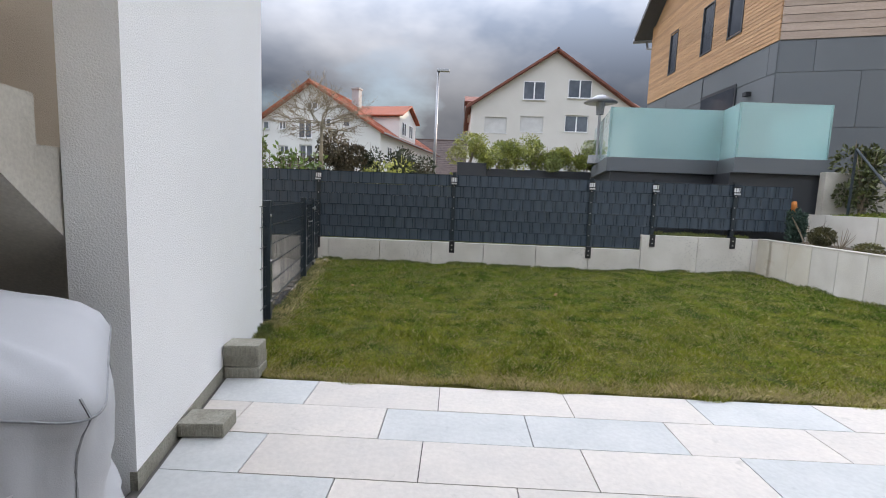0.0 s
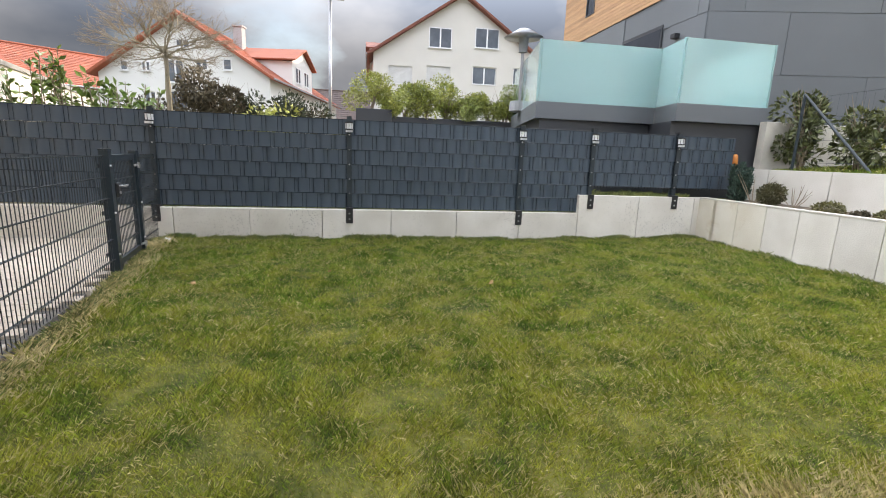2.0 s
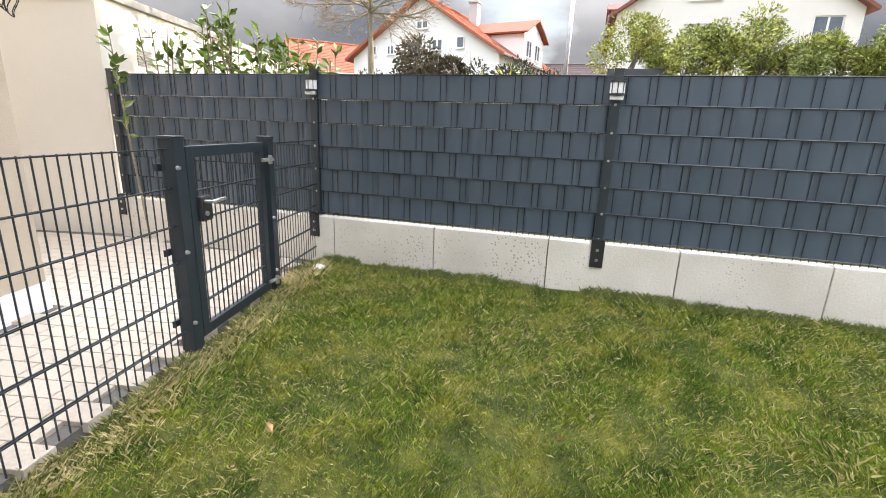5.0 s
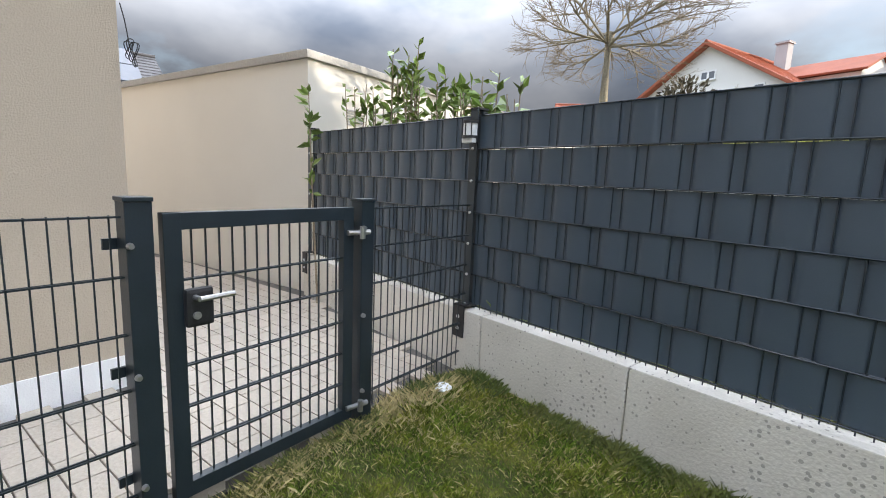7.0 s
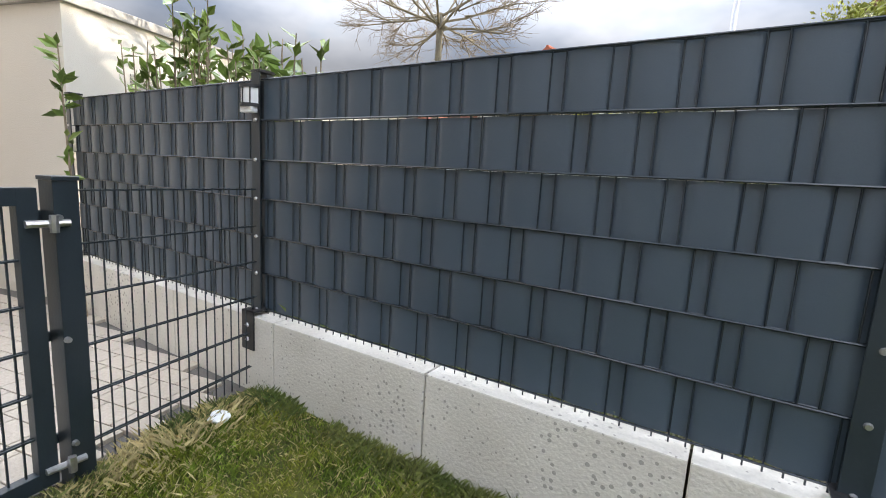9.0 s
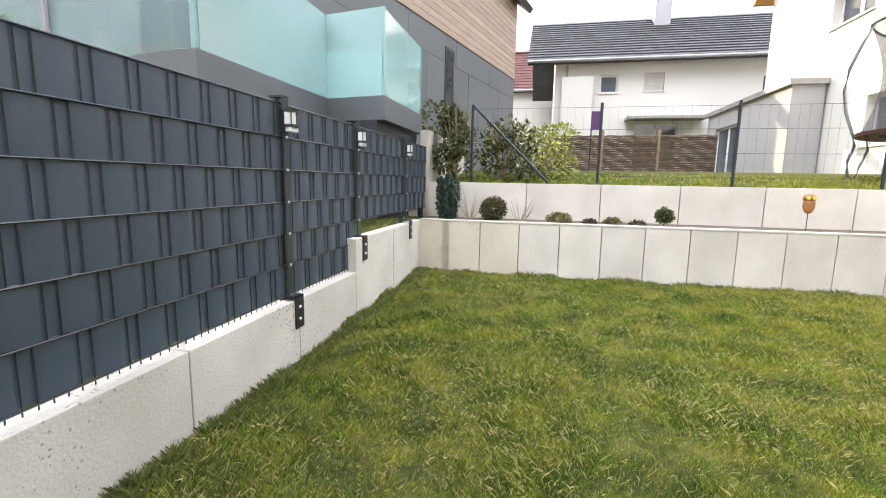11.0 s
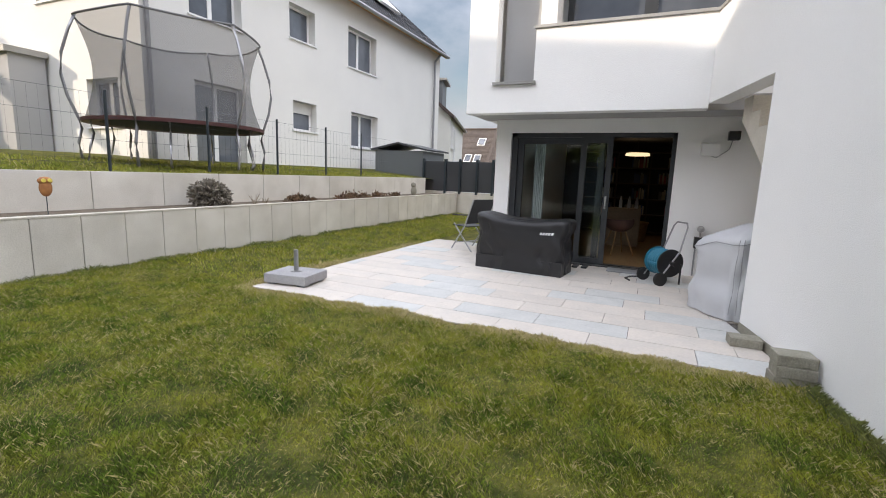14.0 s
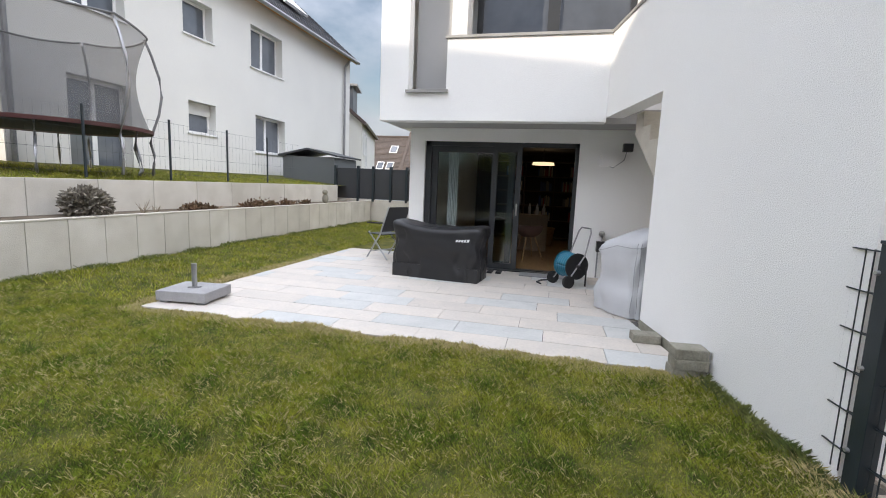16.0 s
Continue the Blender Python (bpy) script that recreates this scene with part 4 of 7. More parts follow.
part("pull_handle", g, ZINC, sl, bevel=0.004)
g = B()
box(g, DX0, DX1, -9.50, -9.30, -0.03, 0.02)
part("threshold", g, ALU_DARK, door)

# room behind the door
room = thing("room", "dim living room seen through the open terrace door", "room", kind="structure")
# walls and ceiling carry the indoor shade in their dark tone
for nm, bx, ma in (("floor", (0.3, 4.4, -15, -9.63, -0.05, 0.0), FLOOR_WOOD), ("back_wall", (0.3, 4.4, -15.1, -15, -0.05, 2.31), ROOM_WALL_DIM), ("side_wall", (0.2, 0.3, -15, -9.63, -0.05, 2.31), ROOM_WALL_DIM), ("ceiling", (0.3, 4.4, -15, -9.63, 2.305, 2.40), ROOM_WALL_DIM)):
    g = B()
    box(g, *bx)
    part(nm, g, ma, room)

# ---- patio ----
patio = thing("patio", "pale travertine-look patio slabs with narrow dark joints", "paving", kind="structure")
g = B()
prism(g, [(1.30, -9.34), (4.64, -9.34), (4.64, -10.62), (6.2, -10.62), (6.26, PATIO_Y), (0.97, PATIO_Y), (1.22, -6.75)][::-1], -0.05, -0.012)
part("joint_bed", g, TILE_BED, patio)
TW, TH = 0.835, 0.357
rng = random.Random(4)


def clip_poly(pts, a, b, c):
    """The part of a polygon where a*x + b*y <= c."""
    out = []
    for i, p in enumerate(pts):
        q = pts[(i + 1) % len(pts)]
        dp, dq = a * p[0] + b * p[1] - c, a * q[0] + b * q[1] - c
        if dp <= 0:
            out.append(p)
        if dp * dq < 0:
            t = dp / (dp - dq)
            out.append((p[0] + (q[0] - p[0]) * t, p[1] + (q[1] - p[1]) * t))
    return out


OFFS = [0.085, -0.225, 0.02, -0.36, -0.13, -0.51, -0.26]
COOL = {(0, 4), (0, 0), (1, 2), (1, 3), (2, 0), (2, 4), (3, 1), (3, 4)}
for j in range(16):
    y1 = PATIO_Y - j * TH
    y0 = y1 - TH
    if y0 < -10.7:
        break
    off = OFFS[j % 7]
    for i in range(-1, 9):
        x0 = 0.76 + off + i * TW
        poly = [(x0 + 0.003, y0 + 0.003), (x0 + TW - 0.003, y0 + 0.003), (x0 + TW - 0.003, y1 - 0.003), (x0 + 0.003, y1 - 0.003)]
        poly = clip_poly(poly, 1.0, -0.012, 6.28 + 0.012 * -PATIO_Y)
        if poly and y1 > -6.76:
            n_, c_ = WING_N, WING_N.dot(WING_A) + 0.03
            poly = clip_poly(poly, -n_.x, -n_.y, -c_)
        elif poly:
            poly = clip_poly(poly, -1, 0, -0.35)
        if poly and y0 < -9.335:
            poly = clip_poly(poly, -1, 0, -4.64) if y1 <= -9.335 else poly
        if len(poly) > 2 and max(p[0] for p in poly) - min(p[0] for p in poly) > 0.03:
            g = B()
            prism(g, poly, -0.035, 0.001 + rng.uniform(0, 0.0025))
            part("slab", g, TILE_COOL if ((j, i) in COOL if j < 4 else (i * 5 + j * 3) % 7 in (1, 4)) else TILE, patio)


# ---- neighbour to the north-east: terrace with satin glass, timber house ----
terrace = thing("raised_terrace", "raised neighbour terrace with dark metal cladding and satin glass balustrade", "terrace")
OUT = [(6.20, 4.2), (5.62, 1.05), (7.86, 1.05), (7.72, 0.25), (9.45, 0.25), (9.62, 4.2)]


def inset(pts, d):
    c = Vector((sum(p[0] for p in pts) / len(pts), sum(p[1] for p in pts) / len(pts)))
    return [tuple(Vector(p) + (c - Vector(p)).normalized() * d) for p in pts]


g = B()
prism(g, inset(OUT, 0.10), 0.3, 1.97)
part("base_wall", g, CLAD_DARK, terrace)
g = B()
prism(g, OUT, 1.97, 2.25)
part("fascia", g, CLAD, terrace, "anthracite metal fascia")
for a, b in zip(OUT[:4], OUT[1:5]):
    mm, L = seg_frame(a, b)
    n_p = max(1, round(L / 2.3))
    for k in range(n_p):
        g = B()
        box(g, L * k / n_p + (-0.045 if a == OUT[2] else 0.01), L * (k + 1) / n_p + (0.045 if a == OUT[1] else -0.01), 0.03, 0.048, 2.10, 3.25, mm)
        pane = part("glass_panel", g, SATIN_THIN if a == OUT[0] else SATIN, terrace, "clear pale green glass panel" if a == OUT[0] else "sea-green satin glass panel")
mm, L = seg_frame(OUT[4], (9.50, 2.0))
g = B()
box(g, 0.01, L, 0.03, 0.048, 2.10, 3.25, mm)
part("glass_panel", g, SATIN, terrace)

planter = thing("planter_wall", "long dark metal planter holding hedge shrubs", "planter")
g = B()
box(g, 2.55, 3.35, 4.05, 4.75, 0.4, 2.26)
part("trough", g, CLAD_DARK, planter, bevel=0.01)
g = B()
box(g, 3.36, 6.2, 4.15, 4.75, 0.4, 2.12)
part("trough", g, CLAD_DARK, planter, bevel=0.01)


def shrub(name, label, x, y, z, r, h, n, leafm, size, seed, twigs=7, group="", flat=1.0):
    t = thing(name, label, "shrub", group)
    rng = random.Random(seed)
    g = B()
    for k in range(twigs):
        a = rng.uniform(0, 6.28)
        e = (x + math.cos(a) * r * rng.uniform(0.3, 0.9), y + math.sin(a) * r * flat * rng.uniform(0.3, 0.9), z + h * rng.uniform(0.6, 0.98))
        m1 = (x + (e[0] - x) * 0.4, y + (e[1] - y) * 0.4, z + h * 0.45)
        sweep(g, [(x + rng.gauss(0, .03), y + rng.gauss(0, .03), z - 0.03), m1, e], [0.012 * h + 0.003, 0.008 * h + 0.002, 0.002], 5)
    tagged(part("branch", g, TWIG, t), kind="stuff")
    lobes = [(x + rng.gauss(0, r * .42), y + rng.gauss(0, r * .42 * flat), z + h * rng.uniform(0.18, 0.8), r * rng.uniform(0.35, 0.6)) for _ in range(9)]

    def place(rg):
        lx, ly, lz, lr = lobes[rg.randrange(len(lobes))]
        d = Vector((rg.gauss(0, 1), rg.gauss(0, 1) * flat, rg.gauss(0, 1))).normalized() * lr * rg.uniform(0.35, 1.0) ** 0.6
        p = Vector((lx, ly, lz)) + Vector((d.x, d.y * flat, d.z * (h / (2 * r)) ** 0.5))
        p.z = max(p.z, z + 0.01)
        return p, d
    leaf_cloud("foliage", n, place, size, leafm, t, seed)
    return t


for k, (x, h, lm) in enumerate(((2.9, 1.0, LEAF_YELLOW), (3.65, 0.72, LEAF_YELLOW), (4.15, 0.78, LEAF_HEDGE), (4.65, 0.85, LEAF_YELLOW), (5.15, 0.74, LEAF_HEDGE), (5.65, 0.85, LEAF_YELLOW), (6.1, 0.8, LEAF_HEDGE))):
    shrub("hedge_shrub", "loose light green hedge shrub in a dark planter", x, 4.4, 2.1 if k else 2.24, 0.50 if k else 0.55, h * (0.9 + 0.25 * ((k * 5) % 4) / 3), 5200, lm, 0.052, 20 + k, group="hedge shrubs in the planter")

heater = thing("patio_heater", "grey steel gas patio heater with a mushroom hood", "heater")
g = B()
tube(g, (5.95, 2.9, 2.25), (5.95, 2.9, 3.45), 0.035)
part("pole", g, TUBE, heater)
g = B()
tube(g, (5.95, 2.9, 3.42), (5.95, 2.9, 3.70), 0.085, 0.11, 14)
part("burner", g, GREY_PLASTIC, heater)
g = B()
tube(g, (5.95, 2.9, 3.70), (5.95, 2.9, 3.86), 0.40, 0.12, 20)
tube(g, (5.95, 2.9, 3.86), (5.95, 2.9, 3.89), 0.12, 0.03, 20)
part("hood", g, TUBE, heater, smooth=True)
g = B()
tube(g, (5.95, 2.9, 2.25), (5.95, 2.9, 2.45), 0.22, 0.20, 16)
part("gas_housing", g, GREY_PLASTIC, heater)

timber = thing("timber_house", "larch-clad house with dark cladding panels on the lower storey", "house")
KX, KY = 9.62, 2.3
LF, LLEN = seg_frame((KX, 9.4), (KX, KY))            # west face, local x runs south
RF, RLEN = seg_frame((KX, KY), (20.4, -0.35))        # south face
g = B()
prism(g, [(KX, KY), (20.4, -0.35), (22.0, 6.5), (KX + 0.02, 9.4)], 0.4, 7.7)
core = part("wall", g, CLAD, timber, "dark grey panelled wall")
q = B()
box(q, 0, 1, -0.03, 0.0, 0.004, 0.086)
board_me = mesh_of(q, "board", LARCH)
# south face boards, in the greyer copy that has shade in its colour
q = B()
box(q, 0, 1, -0.03, 0.0, 0.006, 0.168)
board_shade = mesh_of(q, "board", LARCH_SHADE)
WL = [(LLEN - 5.5, LLEN - 5.0, 5.72, 7.02), (LLEN - 3.43, LLEN - 2.85, 5.74, 7.04), (LLEN - 2.07, LLEN - 1.46, 5.76, 7.06)]


def boards(face, length, me, z0, z1, holes, pitch=0.092):
    z = z0
    while z < z1:
        cuts = [0.0]
        for h in holes:
            if h[2] < z + 0.05 < h[3]:
                cuts += [h[0], h[1]]
        cuts.append(length)
        for a, b in zip(cuts[::2], cuts[1::2]):
            shared("board", me, timber, face @ Matrix.Translation((a, 0, z)) @ Matrix.Diagonal((b - a, 1, 1, 1)))
        z += pitch


boards(LF, LLEN, board_me, 5.05, 7.75, WL)
boards(RF, RLEN, board_shade, 5.05, 7.75, [], 0.176)
for a, b, z0, z1 in WL:
    g = B()
    box(g, a - 0.02, b + 0.02, -0.05, 0.0, z0 - 0.04, z0, LF)
    box(g, a - 0.02, a + 0.03, -0.045, 0.0, z0, z1, LF)
    box(g, b - 0.03, b + 0.02, -0.045, 0.0, z0, z1, LF)
    box(g, a, b, -0.045, 0.0, z1, z1 + 0.03, LF)
    w = part("window_frame", g, ALU_DARK, timber)
    g = B()
    box(g, a, b, -0.012, -0.004, z0, z1, LF)
    part("pane", g, WINDOW_DARK, w)
for a, b, z0, z1 in ((LLEN - 3.1, LLEN - 1.5, 2.3, 4.38),):
    g = B()
    box(g, a - 0.06, b + 0.06, -0.03, 0.0, z0, z1 + 0.08, LF)
    w = part("terrace_window", g, ALU_DARK, timber)
    g = B()
    box(g, a, b, -0.036, -0.031, z0, z1, LF)
    part("pane", g, WINDOW_DARK, w)
g = B()
box(g, 5.2, 5.75, -0.03, 0.0, 2.2, 4.75, RF)
w = part("narrow_window", g, ALU_DARK, timber)
g = B()
box(g, 5.27, 5.68, -0.036, -0.031, 2.3, 4.68, RF)
part("pane", g, WINDOW_DARK, w)
g = B()
box(g, LLEN - 0.95, LLEN - 0.8, -0.14, -0.016, 4.02, 4.12, LF)
part("wall_light", g, BLACK, timber, "black box wall light", bevel=0.004)


def clad_rows(face, length, rows, holes):
    for r, (z0, z1) in enumerate(rows):
        u = -1.0 - 0.9 * (r % 2)
        while u < length:
            a, b = max(u, 0.0), min(u + 2.6, length)
            u += 2.6
            for h in holes:
                if a < h[0] < b and z0 < h[3] and z1 > h[2]:
                    b = h[0]
                elif a < h[1] < b and z0 < h[3] and z1 > h[2]:
                    a = h[1]
            if b - a > 0.1:
                g = B()
                box(g, a + 0.006, b - 0.006, -0.014, 0.0, z0 + 0.006, z1 - 0.006, face)
                part("cladding_panel", g, CLAD, timber)


clad_rows(RF, RLEN, [(0.6, 2.05), (2.05, 3.15), (3.15, 4.35), (4.35, 5.03)], [(5.2, 5.75, 2.2, 4.75)])
clad_rows(LF, LLEN, [(2.26, 3.15), (3.15, 4.35), (4.35, 5.03)], [(LLEN - 3.16, LLEN - 1.44, 2.3, 4.46)])
# gable roof, its ridge along the south face
rd = (Vector((20.4, -0.35, 0)) - Vector((KX, KY, 0))).normalized()
p0, p1, pm = Vector((KX, KY, 7.72)), Vector((KX, 9.4, 7.72)), Vector((KX, 5.85, 10.45))
g = B()
v = [g.verts.new(p) for p in (p0, p1, pm)] + [g.verts.new(p + rd * 11) for p in (p0, p1, pm)]
for f in ((0, 2, 1), (3, 4, 5), (0, 3, 5, 2), (1, 2, 5, 4), (0, 1, 4, 3)):
    g.faces.new([v[i] for i in f])
part("gable", g, LARCH, timber)
g = B()
ov = rd * -0.5
for e, s in ((p0, -1), (p1, 1)):
    ed = e + Vector((0, s * 0.5, -0.31))
    pts = [ed + ov, ed + rd * 11.5, pm + rd * 11.5 + Vector((0, 0, 0.0)), pm + ov]
    pts = [p + Vector((0, 0, 0.24)) for p in pts]
    slab(g, pts if s < 0 else pts[::-1], 0.2)
part("roof", g, ROOF_GREY, timber, "dark grey pitched roof")
g = B()
ge = p1 + Vector((0, 0.58, -0.2)) + ov
tube(g, ge, ge + rd * 11.8, 0.07)
sweep(g, [ge + rd * 0.5 + Vector((0, 0, -0.05)), ge + rd * 0.5 + Vector((0, -0.1, -0.3)), ge + rd * 0.6 + Vector((0, -0.5, -0.45))], 0.045)
part("gutter", g, TUBE, timber, "zinc gutter with a swan neck")
side = thing("concrete_wing_wall", "short grey concrete retaining wall beside the raised terrace", "wall", kind="structure")
g = B()
box(g, 9.30, 12.5, 0.10, 0.24, 0.6, 2.02)
part("wall", g, CONCRETE_RAW, side, bevel=0.01)
pipe = thing("drain_pipe", "short orange plastic drain pipe on a black riser", "pipe")
g = B()
tube(g, (8.80, 0.09, 0.70), (8.80, 0.09, 1.20), 0.040, seg=12)
part("riser", g, BLACK, pipe, "black plastic riser")
g = B()
sweep(g, [(8.80, 0.09, 1.19), (8.80, 0.09, 1.36), (8.80, 0.095, 1.40), (8.81, 0.12, 1.45)], [0.048, 0.048, 0.046, 0.044], 12)
tube(g, (8.80, 0.09, 1.19), (8.80, 0.09, 1.24), 0.054, seg=12)
part("pipe_end", g, ORANGE_PIPE, pipe, smooth=True)


# ---- houses across the street ----
def tiles_on(g, a, b, c, d, nx, ny, lift=0.03):
    """Rows of roof tiles on a slope a-b (eave) to d-c (ridge), each row lipped over the one below."""
    a, b, c, d = (Vector(p) for p in (a, b, c, d))
    nrm = (b - a).cross(d - a).normalized()
    for j in range(ny):
        t0, t1 = j / ny, (j + 1) / ny
        for i in range(nx):
            s0, s1 = (i + 0.012) / nx, (i + 0.988) / nx
            lo0, lo1 = a.lerp(d, t0).lerp(b.lerp(c, t0), s0), a.lerp(d, t0).lerp(b.lerp(c, t0), s1)
            hi0, hi1 = a.lerp(d, t1).lerp(b.lerp(c, t1), s0), a.lerp(d, t1).lerp(b.lerp(c, t1), s1)
            v = [g.verts.new(p) for p in (lo0 + nrm * lift, lo1 + nrm * lift, hi1 + nrm * 0.004, hi0 + nrm * 0.004, lo0, lo1)]
            g.faces.new(v[:4])
            g.faces.new((v[4], v[5], v[1], v[0]))


def window(parent, m, a, b, z0, z1, deep=0.12, kind="two", framem=None):
    """A window set back in its opening; local x runs along the wall, y into it."""
    fm = framem or PVC
    w = new("window")
    w.parent = parent
    g = B()
    f = 0.07
    for u0, u1, c0, c1 in ((a, b, z0, z0 + f), (a, b, z1 - f, z1), (a, a + f, z0 + f, z1 - f), (b - f, b, z0 + f, z1 - f)):
        box(g, u0, u1, deep, deep + 0.06, c0, c1, m)
    if kind == "two":
        box(g, (a + b) / 2 - 0.06, (a + b) / 2 + 0.06, deep - 0.003, deep + 0.06, z0 + f, z1 - f, m)
    part("frame", g, fm, w)
    if kind == "shutter":
        g = B()
        n_s = max(4, int((z1 - z0) / 0.09))
        prof = [(deep, z0)]
        for k in range(n_s):
            zl, zh = z0 + (z1 - z0) * k / n_s, z0 + (z1 - z0) * (k + 1) / n_s
            prof += [(deep - 0.010, zl), (deep - 0.024, zl + 0.012), (deep - 0.024, zh - 0.012)]
        prof += [(deep - 0.010, z1), (deep, z1)]
        ra = [g.verts.new(m @ Vector((a + 0.02, y, z))) for y, z in prof]
        rb = [g.verts.new(m @ Vector((b - 0.02, y, z))) for y, z in prof]
        for i in range(len(prof)):
            j = (i + 1) % len(prof)
            g.faces.new((ra[i], ra[j], rb[j], rb[i]))
        part("shutter", g, SHUTTER, w, "closed grey roller shutter")
    else:
        g = B()
        box(g, a + f, b - f, deep + 0.02, deep + 0.035, z0 + f, z1 - f, m)
        part("pane", g, WINDOW, w)
    g = B()
    box(g, a - 0.05, b + 0.05, -0.05, deep, z0 - 0.045, z0 - 0.004, m)
    part("sill", g, PVC if framem is None else COPING, w)


def gable_house(name, label, m, width, length, z0, eave, ridge, wins, wallm, roofm, over=0.5, nx=40, ny=22, side_wins=()):
    """A house with its gable on local y = 0 (x along the gable, y into the house)."""
    t = thing(name, label, "house", m=m)
    g = B()
    pierced(g, 0, width, z0, eave, 0, 0.3, [w[:4] for w in wins])
    part("wall", g, wallm, t)
    g = B()
    slab(g, [(0, 0, eave), (width, 0, eave), (width / 2, 0, ridge)], 0.3)
    part("gable", g, wallm, t)
    for bx in ((0, 0.3, 0.3, length), (width - 0.3, width, 0.3, length), (0, width, length, length + 0.3)):
        g = B()
        box(g, *bx, z0, eave)
        part("wall", g, wallm, t)
    for w in wins:
        up = w[3] > eave
        window(t, Matrix.Translation((0, -0.09 if up else 0, 0)), *w[:4], deep=0.03 if up else 0.12, kind=w[4] if len(w) > 4 else "two")
    for w in side_wins:
        window(t, Matrix.Translation((width + 0.09, 0, 0)) @ Matrix.Rotation(radians(90), 4, "Z"), *w[:4], deep=0.02, kind="two")
    k = (ridge - eave) / (width / 2)
    for s in (0, 1):
        ex = -over if s == 0 else width + over
        e0, e1 = Vector((ex, -over, eave - k * over + 0.12)), Vector((ex, length + over, eave - k * over + 0.12))
        r0, r1 = Vector((width / 2, -over, ridge + 0.12)), Vector((width / 2, length + over, ridge + 0.12))
        g = B()
        pts = [e0, r0, r1, e1] if s == 0 else [e0, e1, r1, r0]
        slab(g, pts, 0.14)
        rf = part("roof", g, roofm, t)
        g = B()
        if s == 0:
            tiles_on(g, e1, e0, r0, r1, nx, ny)
        else:
            tiles_on(g, e0, e1, r1, r0, nx, ny)
        tagged(part("roof_tiles", g, roofm, rf, "rows of clay roof tiles"), kind="stuff")
        g = B()
        up_ = Vector((0, 0, 0.07))
        back = Vector((0, 0.28, 0))
        vp = [e0 + up_, r0 + up_, r0 + up_ + back, e0 + up_ + back]
        slab(g, [p + Vector((0, -0.02, 0)) for p in (vp if s == 0 else vp[::-1])], 0.16)
        part("verge_tiles", g, roofm, rf)
        g = B()
        tube(g, e0, e1, 0.07)
        part("gutter", g, TUBE, rf)
    g = B()
    tube(g, (width / 2, -over, ridge + 0.15), (width / 2, length + over, ridge + 0.15), 0.11)
    part("ridge_cap", g, roofm, t)
    return t


K1 = 1.35
C1 = Vector((2.69, -6.2, 1.26))


def far1(x, z):
    return (x - C1.x) * K1 + C1.x, (z - C1.z) * K1 + C1.z


Y1 = (20 - C1.y) * K1 + C1.y
lx, ez = far1(-10.75, 4.95)
rx, _ = far1(-1.9, 4.95)
_, rz = far1(0, 7.72)
w1 = []
for a, b, c, d, kd in ((-10.31, -9.65, 3.40, 3.85, "shutter"), (-8.5, -7.9, 3.5, 4.05, "two"), (-7.15, -6.27, 4.5, 5.62, "two"), (-7.15, -6.27, 3.1, 4.12, "two"), (-5.66, -5.03, 5.15, 5.68, "two"), (-4.25, -3.8, 5.18, 5.74, "one"), (-9.55, -9.15, 5.02, 5.5, "one"), (-8.45, -8.0, 5.02, 5.5, "two"), (-6.6, -5.9, 6.2, 6.6, "two")):
    xa, za = far1(a, c)
    xb, zb = far1(b, d)
    w1.append((xa - lx, xb - lx, za, zb, kd))
h1 = gable_house("apartment_house", "white house with orange-red tiled roof and side dormer", frame_at((lx + rx) / 2, Y1, 0, -11) @ Matrix.Translation(((lx - rx) / 2, 0, 0)), rx - lx, 18.0, 0.3, ez, rz, w1, HOUSE_WHITE, ROOF_RED, 0.5, 60, 26, side_wins=[(1.5, 2.6, ez - 2.0, ez - 1.0), (4.2, 5.3, ez - 2.0, ez - 1.0), (7.0, 8.1, ez - 2.0, ez - 1.0)])
W1 = rx - lx
kk = (rz - ez) / (W1 / 2)
dm = new("dormer")
dm.parent = h1
dy0, dy1 = 4.5, 9.5
g = B()
box(g, W1 * 0.66, W1 + 0.05, dy0, dy1, ez - 0.2, ez + 1.9)
v = [g.verts.new(p) for p in ((W1 + 0.05, dy0, ez + 1.9), (W1 + 0.05, dy1, ez + 1.9), (W1 + 0.05, (dy0 + dy1) / 2, ez + 3.0))]
g.faces.new(v)
part("dormer_wall", g, HOUSE_WHITE, dm)
for sgn in (0, 1):
    yy = dy0 - 0.3 if sgn == 0 else dy1 + 0.3
    e0, e1 = Vector((W1 + 0.4, yy, ez + 1.9)), Vector((W1 * 0.55, yy, ez + 1.9))
    r0, r1 = Vector((W1 + 0.4, (dy0 + dy1) / 2, ez + 3.15)), Vector((W1 * 0.5, (dy0 + dy1) / 2, ez + 3.15))
    g = B()
    slab(g, [e0, r0, r1, e1] if sgn == 1 else [e0, e1, r1, r0], 0.12)
    rf = part("dormer_roof", g, ROOF_RED, dm)
for a in (5.2, 7.3):
    window(dm, Matrix.Translation((W1 + 0.09, 0, 0)) @ Matrix.Rotation(radians(90), 4, "Z"), a, a + 1.2, ez + 0.4, ez + 1.6, deep=0.01)
g = B()
box(g, W1 / 2 + 0.8, W1 / 2 + 1.5, 6.0, 6.7, rz - 1.2, rz + 0.9)
box(g, W1 / 2 + 0.72, W1 / 2 + 1.58, 5.92, 6.78, rz + 0.9, rz + 1.02)
part("chimney", g, RENDER_GREY, h1, "grey rendered chimney")

K2 = 1.4
C2 = Vector((2.62, -8.55, 1.25))


def far2(x, z):
    return (x - C2.x) * K2 + C2.x, (z - C2.z) * K2 + C2.z


